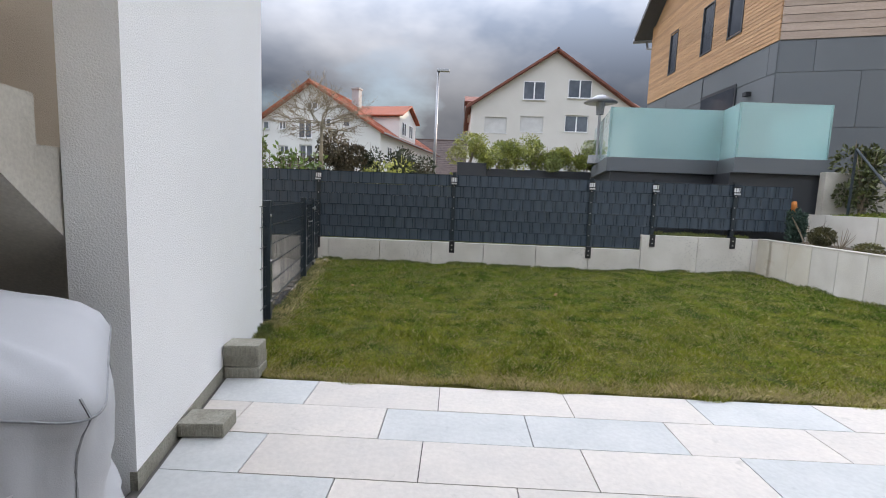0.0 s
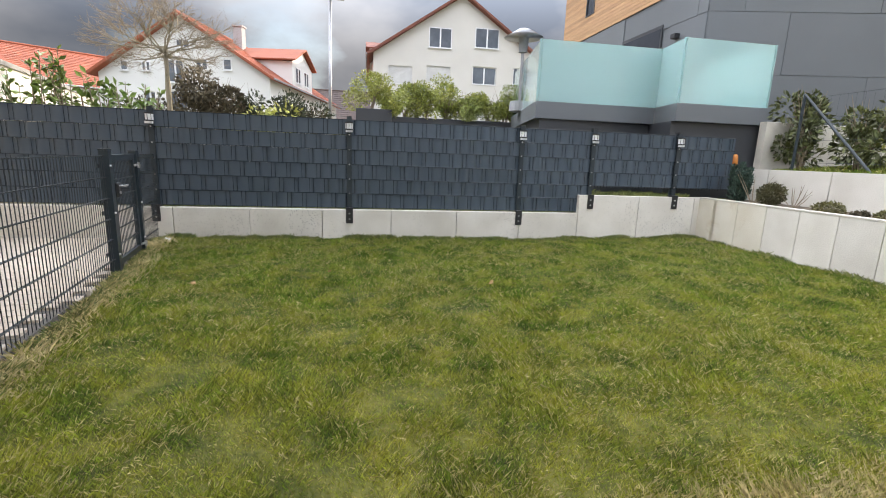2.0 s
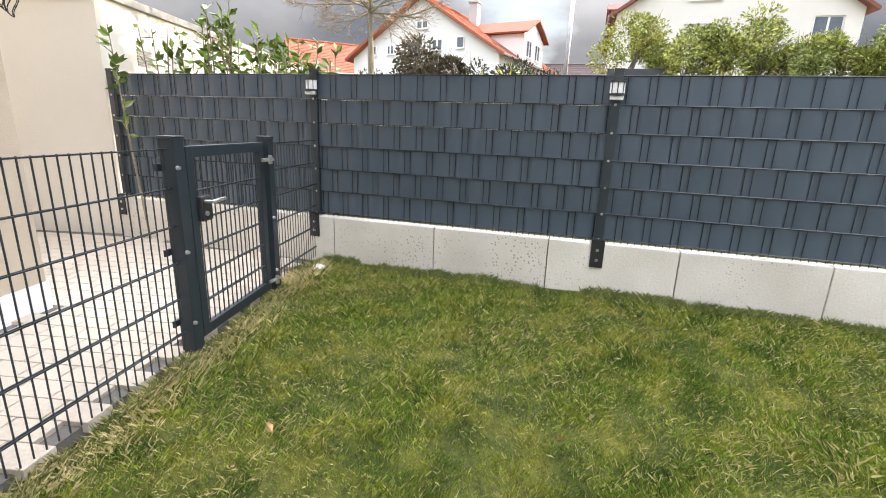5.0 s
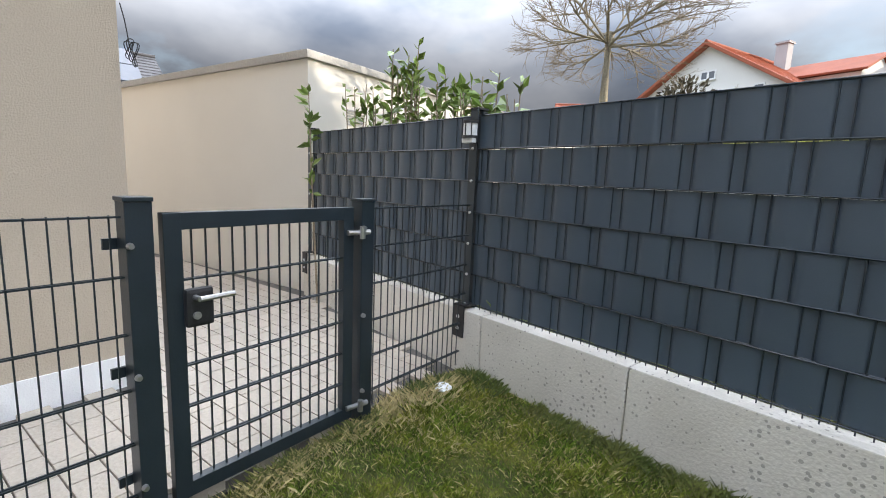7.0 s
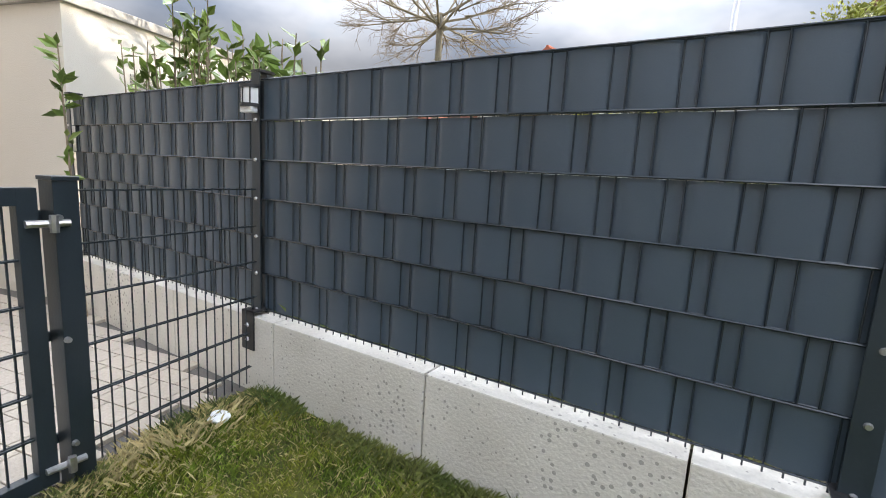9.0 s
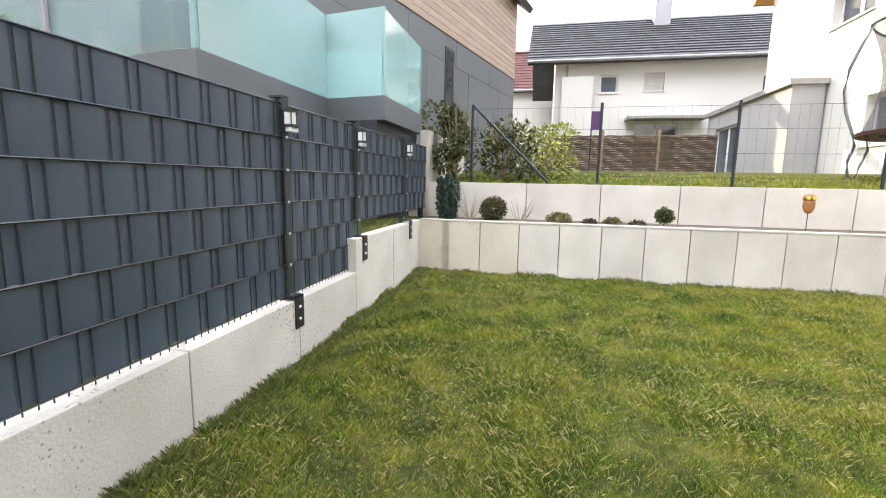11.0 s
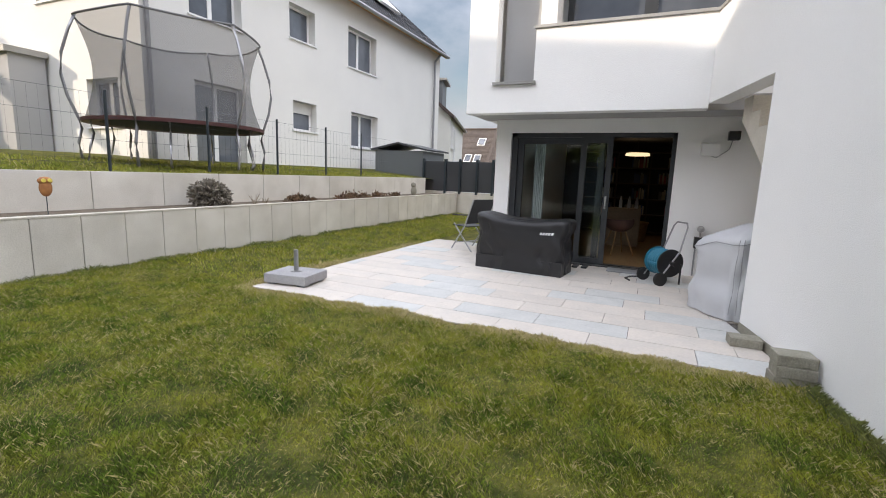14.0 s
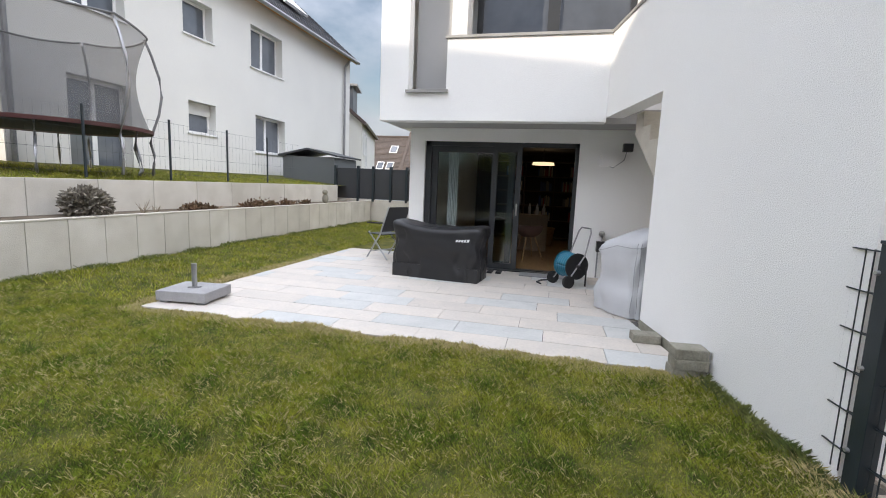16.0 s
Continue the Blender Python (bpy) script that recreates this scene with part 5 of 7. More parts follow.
Y2 = (22 - C2.y) * K2 + C2.y
lx2, ez2 = far2(3.3, 7.25)
rx2, _ = far2(13.9, 7.25)
_, rz2 = far2(0, 10.75)
w2 = []
for a, b, c, d, kd in ((6.59, 7.99, 7.72, 8.87, "two"), (9.44, 10.95, 7.9, 9.05, "two"), (4.18, 5.62, 5.55, 6.55, "shutter"), (6.5, 7.98, 5.68, 6.68, "shutter"), (9.38, 10.89, 5.78, 6.83, "two"), (12.0, 13.2, 5.9, 6.9, "two")):
    xa, za = far2(a, c)
    xb, zb = far2(b, d)
    w2.append((xa - lx2, xb - lx2, za, zb, kd))
h2 = gable_house("gabled_house", "cream rendered house with a red-brown tiled gable roof", Matrix.Translation((lx2, Y2, 0)), rx2 - lx2, 16.0, 0.3, ez2, rz2, w2, HOUSE_CREAM, ROOF_DULL, 0.55, 50, 26)
W2 = rx2 - lx2
for xa, xb in ((-0.3, 1.6), (W2 - 1.6, W2 + 0.3)):
    g = B()
    box(g, xa, xb, 4.0, 8.5, ez2 - 0.2, ez2 + 1.1)
    dd = part("dormer", g, HOUSE_CREAM, h2)
    g = B()
    slab(g, [(xa - 0.3, 3.6, ez2 + 1.1), (xb + 1.4, 3.6, ez2 + 1.1), (xb + 1.4, 6.25, ez2 + 2.1), (xa - 0.3, 6.25, ez2 + 2.1)], 0.1)
    slab(g, [(xb + 1.4, 8.9, ez2 + 1.1), (xa - 0.3, 8.9, ez2 + 1.1), (xa - 0.3, 6.25, ez2 + 2.1), (xb + 1.4, 6.25, ez2 + 2.1)], 0.1)
    part("dormer_roof", g, ROOF_DULL, dd)

gable_house("red_roof_house", "distant white house under a bright red tiled roof", frame_at(-28.0, 39.85, 0, -50), 10.0, 14.0, 0.3, 5.7, 8.6, [(3, 4.2, 3.2, 4.3), (6, 7.2, 3.2, 4.3)], HOUSE_WHITE, ROOF_RED, 0.5, 50, 20)
bx0, _ = far1(-0.6, 0)
bx1, _ = far1(3.2, 0)
gable_house("brown_roof_house", "low distant house with a large brown tiled roof", Matrix.Translation((bx1 + 1.5, Y1 + 24, 0)) @ Matrix.Rotation(radians(90), 4, "Z"), 10.0, bx1 - bx0 + 3, 0.3, 4.3, 9.2, [(4, 5.2, 2.2, 3.4)], HOUSE_CREAM, ROOF_BROWN, 0.5, 40, 20)

# ---- street lamp, tree, shrubs behind the fence ----
sl_ = thing("street_lamp", "tall galvanised street lamp with a small flat head", "street lamp")
g = B()
tube(g, (1.64, 9.1, 0.4), (1.70, 9.1, 5.95), 0.062, 0.045, 12)
part("pole", g, TUBE, sl_, smooth=True)
g = B()
box(g, -0.05, 0.42, -0.09, 0.09, 5.93, 6.03, Matrix.Translation((1.70, 9.1, 0)))
part("head", g, SILVER, sl_, bevel=0.02)


def bare_tree(x, y, z, h, r, seed):
    rng = random.Random(seed)
    t = thing("street_tree", "bare young street tree with a round twiggy crown", "tree")
    g = B()
    sweep(g, [(x, y, z), (x + 0.02, y, z + h * 0.35), (x, y + 0.02, z + h * 0.72), (x + 0.01, y, z + h)], [0.060, 0.052, 0.048, 0.042], 10)
    part("trunk", g, BARK, t, smooth=True)
    limbs, tw = B(), B()

    def grow(p, d, ln, rad, depth):
        q = p + d * ln
        midp = p.lerp(q, 0.5) + Vector((rng.gauss(0, .04), rng.gauss(0, .04), rng.gauss(0, .03))) * ln
        sweep(limbs if depth < 2 else tw, [p, midp, q], [rad, rad * 0.8, rad * 0.6], 5 if depth < 2 else 4)
        if depth >= 4:
            return
        for _ in range((4, 4, 4, 3)[depth]):
            s = rng.uniform(0.35, 1.0)
            b = p.lerp(q, s)
            nd = (d + Vector((rng.gauss(0, .55), rng.gauss(0, .55), rng.gauss(0.05, .32)))).normalized()
            grow(b, nd, ln * rng.uniform(0.5, 0.8), rad * 0.58, depth + 1)
    for k in range(15):
        a = 2 * math.pi * k / 15 + rng.uniform(-.2, .2)
        up = rng.choice((-0.05, 0.15, 0.35, 0.7, 1.3))
        d = Vector((math.cos(a), math.sin(a), up)).normalized()
        grow(Vector((x, y, z + h * rng.uniform(0.93, 1.0))), d, r * 0.46, 0.015, 0)
    tagged(part("limb", limbs, BARK, t), kind="stuff")
    tagged(part("twig", tw, TWIG, t), kind="stuff")


bare_tree(-0.82, 2.82, 0.42, 2.60, 1.45, 5)
for k, (x, y, r, h, lm, sz, nn, lb, zb) in enumerate((
        (-1.5, 8.0, 0.95, 1.9, LEAF_BROWN, 0.12, 5000, "big brownish dormant shrub with arching twigs", 1.6),
        (-0.55, 8.2, 0.5, 1.7, LEAF_DARK, 0.09, 2600, "dark evergreen shrub behind the fence", 1.5),
        (0.6, 8.2, 0.85, 1.3, LEAF_DARK, 0.10, 3600, "spreading dark evergreen shrub behind the fence", 1.6),
        (1.3, 8.6, 0.6, 0.9, LEAF_BROWN, 0.09, 2200, "low brown shrub near the street lamp", 1.6),
        (-3.2, 7.6, 1.1, 0.9, LEAF_BROWN, 0.09, 3000, "clipped brown hedge behind the fence", 1.5),
        (0.3, 5.2, 0.7, 0.75, LEAF_YELLOW, 0.12, 900, "yellow-green low shrub behind the fence", 1.5),
        (2.2, 7.0, 0.5, 0.8, LEAF_YELLOW, 0.10, 600, "thin yellowish shrub beside the planter", 1.3))):
    tt = shrub("shrub", lb, x, y, zb, r, h, nn, lm, sz, 60 + k, twigs=22 if k == 0 else 8)
    for s in range(5):
        g = B()
        tube(g, (x + 0.05 * s - 0.1, y, 0.42), (x + 0.05 * s - 0.1, y, zb + 0.05), 0.02, 0.015, 5)
        part("stem", g, BARK, tt)

# cherry laurel shoots along the garage
rng = random.Random(9)
for k, (x, y, zt) in enumerate(((-2.05, 0.34, 2.25), (-1.95, -0.16, 2.28), (-1.55, 0.36, 2.42), (-1.38, 0.40, 2.50), (-1.15, 0.35, 2.30), (-0.90, 0.42, 2.22), (-0.62, 0.38, 2.20), (-0.35, 0.36, 1.98), (-0.05, 0.42, 2.06), (-1.75, 0.42, 2.32), (-1.26, 0.52, 2.36), (-1.02, 0.50, 2.24), (-0.76, 0.48, 2.16), (-0.48, 0.46, 2.10))):
    t = thing("cherry_laurel", "upright cherry laurel shoot with large glossy leaves", "shrub", "laurel shoots beside the garage")
    stems = []
    for s in range(4 if k not in (1,) else 1):
        top = Vector((x + rng.gauss(0, .13), y + rng.gauss(0, .08) * (k != 1), zt - rng.uniform(0, .35)))
        base = Vector((x + rng.gauss(0, .03), y, 0.44 if y > 0.02 else 0.05))
        mid = base.lerp(top, 0.55) + Vector((rng.gauss(0, .03), 0, 0))
        g = B()
        sweep(g, [base, mid, top], [0.012, 0.009, 0.004], 6)
        part("stem", g, TWIG, t)
        stems.append((base, mid, top))

    def place(rg, stems=stems):
        b, m_, tp = stems[rg.randrange(len(stems))]
        s = rg.uniform(0.25, 1.0) ** 0.6
        p = m_.lerp(tp, (s - 0.5) * 2) if s > 0.5 else b.lerp(m_, s * 2)
        a = rg.uniform(0, 6.28)
        return p, Vector((math.cos(a), math.sin(a), 0.7))
    leaf_cloud("foliage", 40 if k == 1 else 80, place, 0.115, LEAF_LAUREL, t, 90 + k)


# ---- raised garden on the east side ----
def post_fence():
    t = thing("wire_mesh_fence", "thin dark wire fence on round posts along the upper lawn", "fence")
    ys = [-0.58, -2.38, -4.10, -5.80, -7.43, -9.05, -10.6, -12.05]
    for y in ys:
        g = B()
        tube(g, (9.22, y, 1.1), (9.22, y, 2.36), 0.021, seg=8)
        part("post", g, STEEL, t)
    g = B()
    tube(g, (9.22, -0.58, 2.36), (9.22, -1.72, 1.24), 0.019, seg=8)
    part("brace", g, STEEL, t)
    for z in (1.36, 1.68, 2.0, 2.3):
        g = B()
        tube(g, (9.22, -0.58, z), (9.22, -13.5, z), 0.0022, seg=4)
        part("wire", g, STEEL, t)
    g = B()
    for k in range(110):
        y = -0.65 - 0.115 * k
        tube(g, (9.22, y, 1.3), (9.22, y, 2.3), 0.0011, seg=3, caps=False)
    tagged(part("mesh_wire", g, STEEL, t), kind="stuff")


post_fence()
shrub("evergreen_shrub", "tall leafy evergreen shrub behind the upper wall", 9.75, -0.22, 1.2, 0.42, 1.42, 1500, LEAF_SHADE, 0.10, 130, twigs=12)
shrub("evergreen_shrub", "loose dark evergreen shrub beside the wire fence", 10.0, -0.95, 1.2, 0.46, 1.25, 1500, LEAF_SHADE, 0.095, 131, twigs=12)
shrub("forsythia_shrub", "yellow-green shrub beside the wire fence", 10.5, -1.62, 1.2, 0.50, 1.10, 1500, LEAF_YELLOW, 0.08, 132, twigs=12)

# planting between the walls
t = thing("juniper", "small upright blue-green juniper in the soil strip", "shrub")
TIPS = [(0.0, 0.0, 0.58, 0.10), (0.06, 0.05, 0.52, 0.09), (-0.05, 0.07, 0.55, 0.08), (0.03, -0.09, 0.50, 0.09), (-0.06, -0.05, 0.46, 0.09), (0.08, -0.03, 0.40, 0.08)]


def juniper_place(rg):
    tx, ty, th, tr_ = TIPS[rg.randrange(len(TIPS))]
    h, a = rg.random(), rg.uniform(0, 6.28)
    rr = tr_ * (0.75 + 0.5 * h - 1.05 * h ** 3) * rg.uniform(0.4, 1.0)
    return (8.55 + tx * (0.6 + 0.7 * h) + math.cos(a) * rr, -0.36 + ty * (0.6 + 0.7 * h) + math.sin(a) * rr, 0.74 + h * th), (math.cos(a) * 0.5, math.sin(a) * 0.5, 1)


leaf_cloud("foliage", 3000, juniper_place, 0.05, LEAF_BLUE, t, 7)
g = B()
tube(g, (8.55, -0.36, 0.70), (8.55, -0.36, 1.1), 0.012, 0.005, 6)
part("stem", g, TWIG, t)


def ball_shrub(label, y, r, z, n, lm, size, seed, squash=0.9, stem=0.0, name="box_shrub"):
    t = thing(name, label, "shrub")

    def place(rg):
        d = Vector((rg.gauss(0, 1), rg.gauss(0, 1), rg.gauss(0, 1))).normalized()
        k = 1 + 0.18 * noise.noise(d * 2.5 + Vector((seed, 0, 0)))
        p = Vector((8.52, y, z + stem + r * squash)) + Vector((d.x, d.y, d.z * squash)) * r * k * rg.uniform(0.05, 1.0) ** 0.4
        return p, d
    leaf_cloud("foliage", n, place, size, lm, t, seed)
    g = B()
    tube(g, (8.52, y, z - 0.05), (8.52, y, z + stem + r * 0.8), 0.012, 0.008, 6)
    part("stem", g, TWIG, t)


ball_shrub("round clipped box shrub in the soil strip", -1.0, 0.175, 0.735, 2600, LEAF_BOX, 0.035, 3)
ball_shrub("low olive cushion plant in the soil strip", -1.86, 0.17, 0.70, 1300, LEAF_OLIVE, 0.03, 4, 0.5, name="cushion_plant")
ball_shrub("tiny brown cushion plant in the soil strip", -2.24, 0.085, 0.72, 500, LEAF_BROWN, 0.03, 5, 0.45, name="cushion_plant")
ball_shrub("small pale green cushion plant in the soil strip", -2.52, 0.10, 0.72, 500, LEAF_OLIVE, 0.035, 6, 0.5, name="cushion_plant")
ball_shrub("tiny brown cushion plant in the soil strip", -2.82, 0.09, 0.72, 500, LEAF_BROWN, 0.03, 7, 0.45, name="cushion_plant")
ball_shrub("little box tree clipped on a short stem", -3.13, 0.10, 0.735, 1200, LEAF_SHADE, 0.035, 8, 0.85, stem=0.05, name="box_tree")
ball_shrub("dry grey lavender bush in the soil strip", -6.85, 0.27, 0.70, 3800, LEAF_GREY, 0.075, 9, 0.75, name="lavender")
for k, (y, h) in enumerate(((-0.68, 0.5), (-1.36, 0.34), (-7.75, 0.22), (-8.0, 0.12))):
    t = thing("bare_twigs", "leafless upright brown twigs in the soil strip", "shrub", "bare shrubs in the soil strip")
    g = B()
    rg = random.Random(40 + k)
    for s in range(9):
        g = B()
        a = rg.uniform(0, 6.28)
        e = Vector((8.52 + math.cos(a) * h * 0.5, y + math.sin(a) * h * 0.55, 0.73 + h * rg.uniform(0.5, 1)))
        sweep(g, [(8.52, y, 0.70), Vector((8.52, y, 0.73)).lerp(e, 0.5) + Vector((rg.gauss(0, .02), rg.gauss(0, .02), 0)), e], [0.007, 0.005, 0.002], 4)
        part("twig", g, TWIG, t)
t = thing("withered_perennials", "withered brown perennials covering the soil strip", "plants", kind="stuff")
CLUMPS = [(random.Random(700 + k).uniform(-0.16, 0.2), -8.6 - 4.6 * random.Random(800 + k).random(), random.Random(900 + k).uniform(0.08, 0.2)) for k in range(16)]


def withered_place(rg):
    cx, cy, cr = CLUMPS[rg.randrange(len(CLUMPS))]
    return (8.55 + cx + rg.gauss(0, cr * 0.45), cy + rg.gauss(0, cr * 0.8), 0.735 + abs(rg.gauss(0, cr * 0.3))), (rg.gauss(0, 1), rg.gauss(0, 1), 0.9)


leaf_cloud("withered_leaves", 1300, withered_place, 0.085, LEAF_RUST, t, 11)

owl = thing("owl_ornament", "rusty metal bird ornament on a thin stake", "garden ornament")
g = B()
tube(g, (8.5, -4.67, 0.70), (8.5, -4.67, 1.0), 0.005, seg=6)
part("stake", g, STEEL, owl)
g = B()
bmesh.ops.create_uvsphere(g, u_segments=14, v_segments=10, radius=0.075, matrix=Matrix.Translation((8.5, -4.67, 1.05)) @ Matrix.Diagonal((0.45, 0.9, 1.35, 1)))
bmesh.ops.create_uvsphere(g, u_segments=12, v_segments=8, radius=0.07, matrix=Matrix.Translation((8.5, -4.67, 1.13)) @ Matrix.Diagonal((0.5, 1.1, 0.7, 1)))
part("body", g, mat("rusty_metal", (0.40, 0.17, 0.05), (0.28, 0.11, 0.04), 0.6, scale=30), owl, smooth=True)
g = B()
for dy in (-0.032, 0.032):
    tube(g, (8.455, -4.67 + dy, 1.135), (8.463, -4.67 + dy, 1.135), 0.022, 0.024, 12)
part("eye_discs", g, mat("yellow_enamel", (0.75, 0.6, 0.12), None, 0.4), owl)
g = B()
bmesh.ops.create_uvsphere(g, u_segments=12, v_segments=8, radius=0.11, matrix=Matrix.Translation((8.5, -13.7, 0.86)) @ Matrix.Diagonal((0.8, 0.8, 1.3, 1)))
bmesh.ops.create_uvsphere(g, u_segments=12, v_segments=8, radius=0.075, matrix=Matrix.Translation((8.5, -13.68, 1.04)))
tagged(part("stone_figure", g, BRICKSTONE, smooth=True), "small weathered stone garden figure on the soil", "statue")

# trampoline
tr = thing("trampoline", "round trampoline with grey safety net and curved poles", "trampoline", m=Matrix.Translation((0, 0, 0.10)))
TX, TY, TR = 10.7, -8.0, 1.50
g = B()
sweep(g, [(TX + TR * math.cos(a), TY + TR * math.sin(a), 2.0) for a in [2 * math.pi * k / 40 for k in range(41)]], 0.028, 6)
part("frame_ring", g, TUBE, tr)
g = B()
prism(g, [((TX + TR * 0.84 * math.cos(a)), (TY + TR * 0.84 * math.sin(a))) for a in [2 * math.pi * k / 40 for k in range(40)]], 1.985, 1.995)
part("jumping_mat", g, RUBBER, tr, "black jumping mat")
g = B()
rim = [[g.verts.new((TX + r * TR * math.cos(2 * math.pi * k / 40), TY + r * TR * math.sin(2 * math.pi * k / 40), z)) for k in range(40)] for r, z in ((0.85, 1.99), (1.03, 1.97), (1.035, 2.03), (0.85, 2.045))]
for j in range(4):
    for k in range(40):
        g.faces.new((rim[j][k], rim[j][(k + 1) % 40], rim[(j + 1) % 4][(k + 1) % 40], rim[(j + 1) % 4][k]))
part("spring_pad", g, PAD_RED, tr, "dark red spring pad")


def net_r(s):
    return TR * (0.99 - 0.13 * math.sin(math.pi * s) + 0.03 * s)


NETM = bpy.data.materials.new("safety_net")
NETM.use_nodes = True
nn_, ll_ = NETM.node_tree.nodes, NETM.node_tree.links
tb = nn_.new("ShaderNodeBsdfTransparent")
mxs = nn_.new("ShaderNodeMixShader")
mxs.inputs[0].default_value = 0.5
nn_["Principled BSDF"].inputs["Base Color"].default_value = (0.10, 0.10, 0.105, 1)
nn_["Principled BSDF"].inputs["Roughness"].default_value = 0.9
ll_.new(tb.outputs[0], mxs.inputs[1])
ll_.new(nn_["Principled BSDF"].outputs[0], mxs.inputs[2])
ll_.new(mxs.outputs[0], nn_["Material Output"].inputs["Surface"])
g = B()
ring = []
NS = 60
for j in range(13):
    s = j / 12
    row = []
    for k in range(NS):
        a = 2 * math.pi * k / NS
        sag = 0.06 * abs(math.sin(3 * a)) * s
        rr = net_r(s) - 0.05 * abs(math.sin(3 * a)) * s
        row.append(g.verts.new((TX + rr * math.cos(a), TY + rr * math.sin(a), 2.03 + 1.72 * s - sag)))
    ring.append(row)
for j in range(12):
    for k in range(NS):
        g.faces.new((ring[j][k], ring[j][(k + 1) % NS], ring[j + 1][(k + 1) % NS], ring[j + 1][k]))
part("safety_net", g, NETM, tr, "see-through dark grey safety net", smooth=True)
g = B()
sweep(g, [(TX + (net_r(1) - 0.05 * abs(math.sin(3 * a))) * math.cos(a), TY + (net_r(1) - 0.05 * abs(math.sin(3 * a))) * math.sin(a), 3.75 - 0.06 * abs(math.sin(3 * a))) for a in [2 * math.pi * k / 60 for k in range(61)]], 0.018, 6)
part("top_ring", g, FOAM, tr)
for k in range(6):
    a = 2 * math.pi * k / 6
    c, s_ = math.cos(a), math.sin(a)
    g = B()
    prof = [(1.00, 3.76), (1.07, 3.5), (1.15, 3.1), (1.17, 2.75), (1.13, 2.4), (1.05, 2.05), (1.02, 1.85), (1.06, 1.6), (1.05, 1.45), (1.03, 1.22)]
    sweep(g, [(TX + TR * r * c, TY + TR * r * s_, z) for r, z in prof], 0.024, 8)
    part("pole", g, TUBE if k % 2 else FOAM, tr, smooth=True)
for k in range(6):
    a = 2 * math.pi * (k + 0.3) / 6
    c, s_ = math.cos(a), math.sin(a)
    g = B()
    sweep(g, [(TX + TR * r * c, TY + TR * r * s_, z) for r, z in ((0.98, 1.99), (0.95, 1.75), (1.0, 1.5), (1.02, 1.3), (0.98, 1.215))], 0.021, 8)
    part("leg", g, TUBE, tr, smooth=True)

# big white house
wh = thing("white_house", "large white rendered house with dark tiled roof and deep windows", "house")
WHX, WY0, WY1, WE = 12.55, -8.55, -23.4, 7.45
WM = Matrix.Translation((WHX, WY0, 0)) @ Matrix.Rotation(radians(-90), 4, "Z")      # local x runs south, y into the house


def wyy(y):
    return WY0 - y


wins = [(wyy(-9.75), wyy(-11.3), 4.95, 6.5, "two"), (wyy(-13.1), wyy(-14.25), 5.32, 6.32, "one"), (wyy(-16.05), wyy(-17.9), 5.12, 6.5, "two"),
        (wyy(-9.8), wyy(-11.35), 1.35, 3.45, "two"), (wyy(-13.2), wyy(-14.3), 2.6, 3.5, "half"), (wyy(-16.25), wyy(-18.05), 2.28, 3.55, "two")]
g = B()
pierced(g, 0.4, wyy(WY1), 1.0, WE, 0, 0.4, [w[:4] for w in wins])
for v in g.verts:
    v.co = WM @ v.co
part("wall", g, HOUSE_WHITE, wh)
g = B()
box(g, 0.4, wyy(WY1), 7.0, 7.3, 1.0, WE, WM)
part("wall", g, HOUSE_WHITE, wh)
for w in wins:
    window(wh, WM, *w[:4], deep=0.26, kind="two" if w[4] == "two" else "one")
    if w[4] == "half":
        g = B()
        box(g, w[0] + 0.03, w[1] - 0.03, 0.20, 0.24, w[2] + 0.55, w[3] - 0.01, WM)
        part("half_shutter", g, SHUTTER, wh)
g = B()
GM = Matrix.Translation((WHX, WY0, 0))
gw = [(2.3, 3.9, 5.2, 6.1), (0.9, 2.1, 2.2, 3.3)]
pierced(g, 0, 7.3, 1.0, WE, -0.4, 0.0, gw)
for v in g.verts:
    v.co = GM @ v.co
part("gable_wall", g, HOUSE_WHITE, wh)
g = B()
slab(g, [GM @ Vector(p) for p in ((0, 0, WE), (3.65, 0, WE + 3.1), (7.3, 0, WE))], 0.3)
part("gable", g, HOUSE_WHITE, wh)
g = B()
box(g, 0, 7.3, -15.25, -14.85, 1.0, WE, GM)
part("wall", g, HOUSE_WHITE, wh)
FLIP = Matrix.Translation((WHX + 7.3, WY0, 0)) @ Matrix.Rotation(radians(180), 4, "Z")
for a, b, z0, z1 in gw:
    window(wh, FLIP, 7.3 - b, 7.3 - a, z0, z1, deep=0.2)
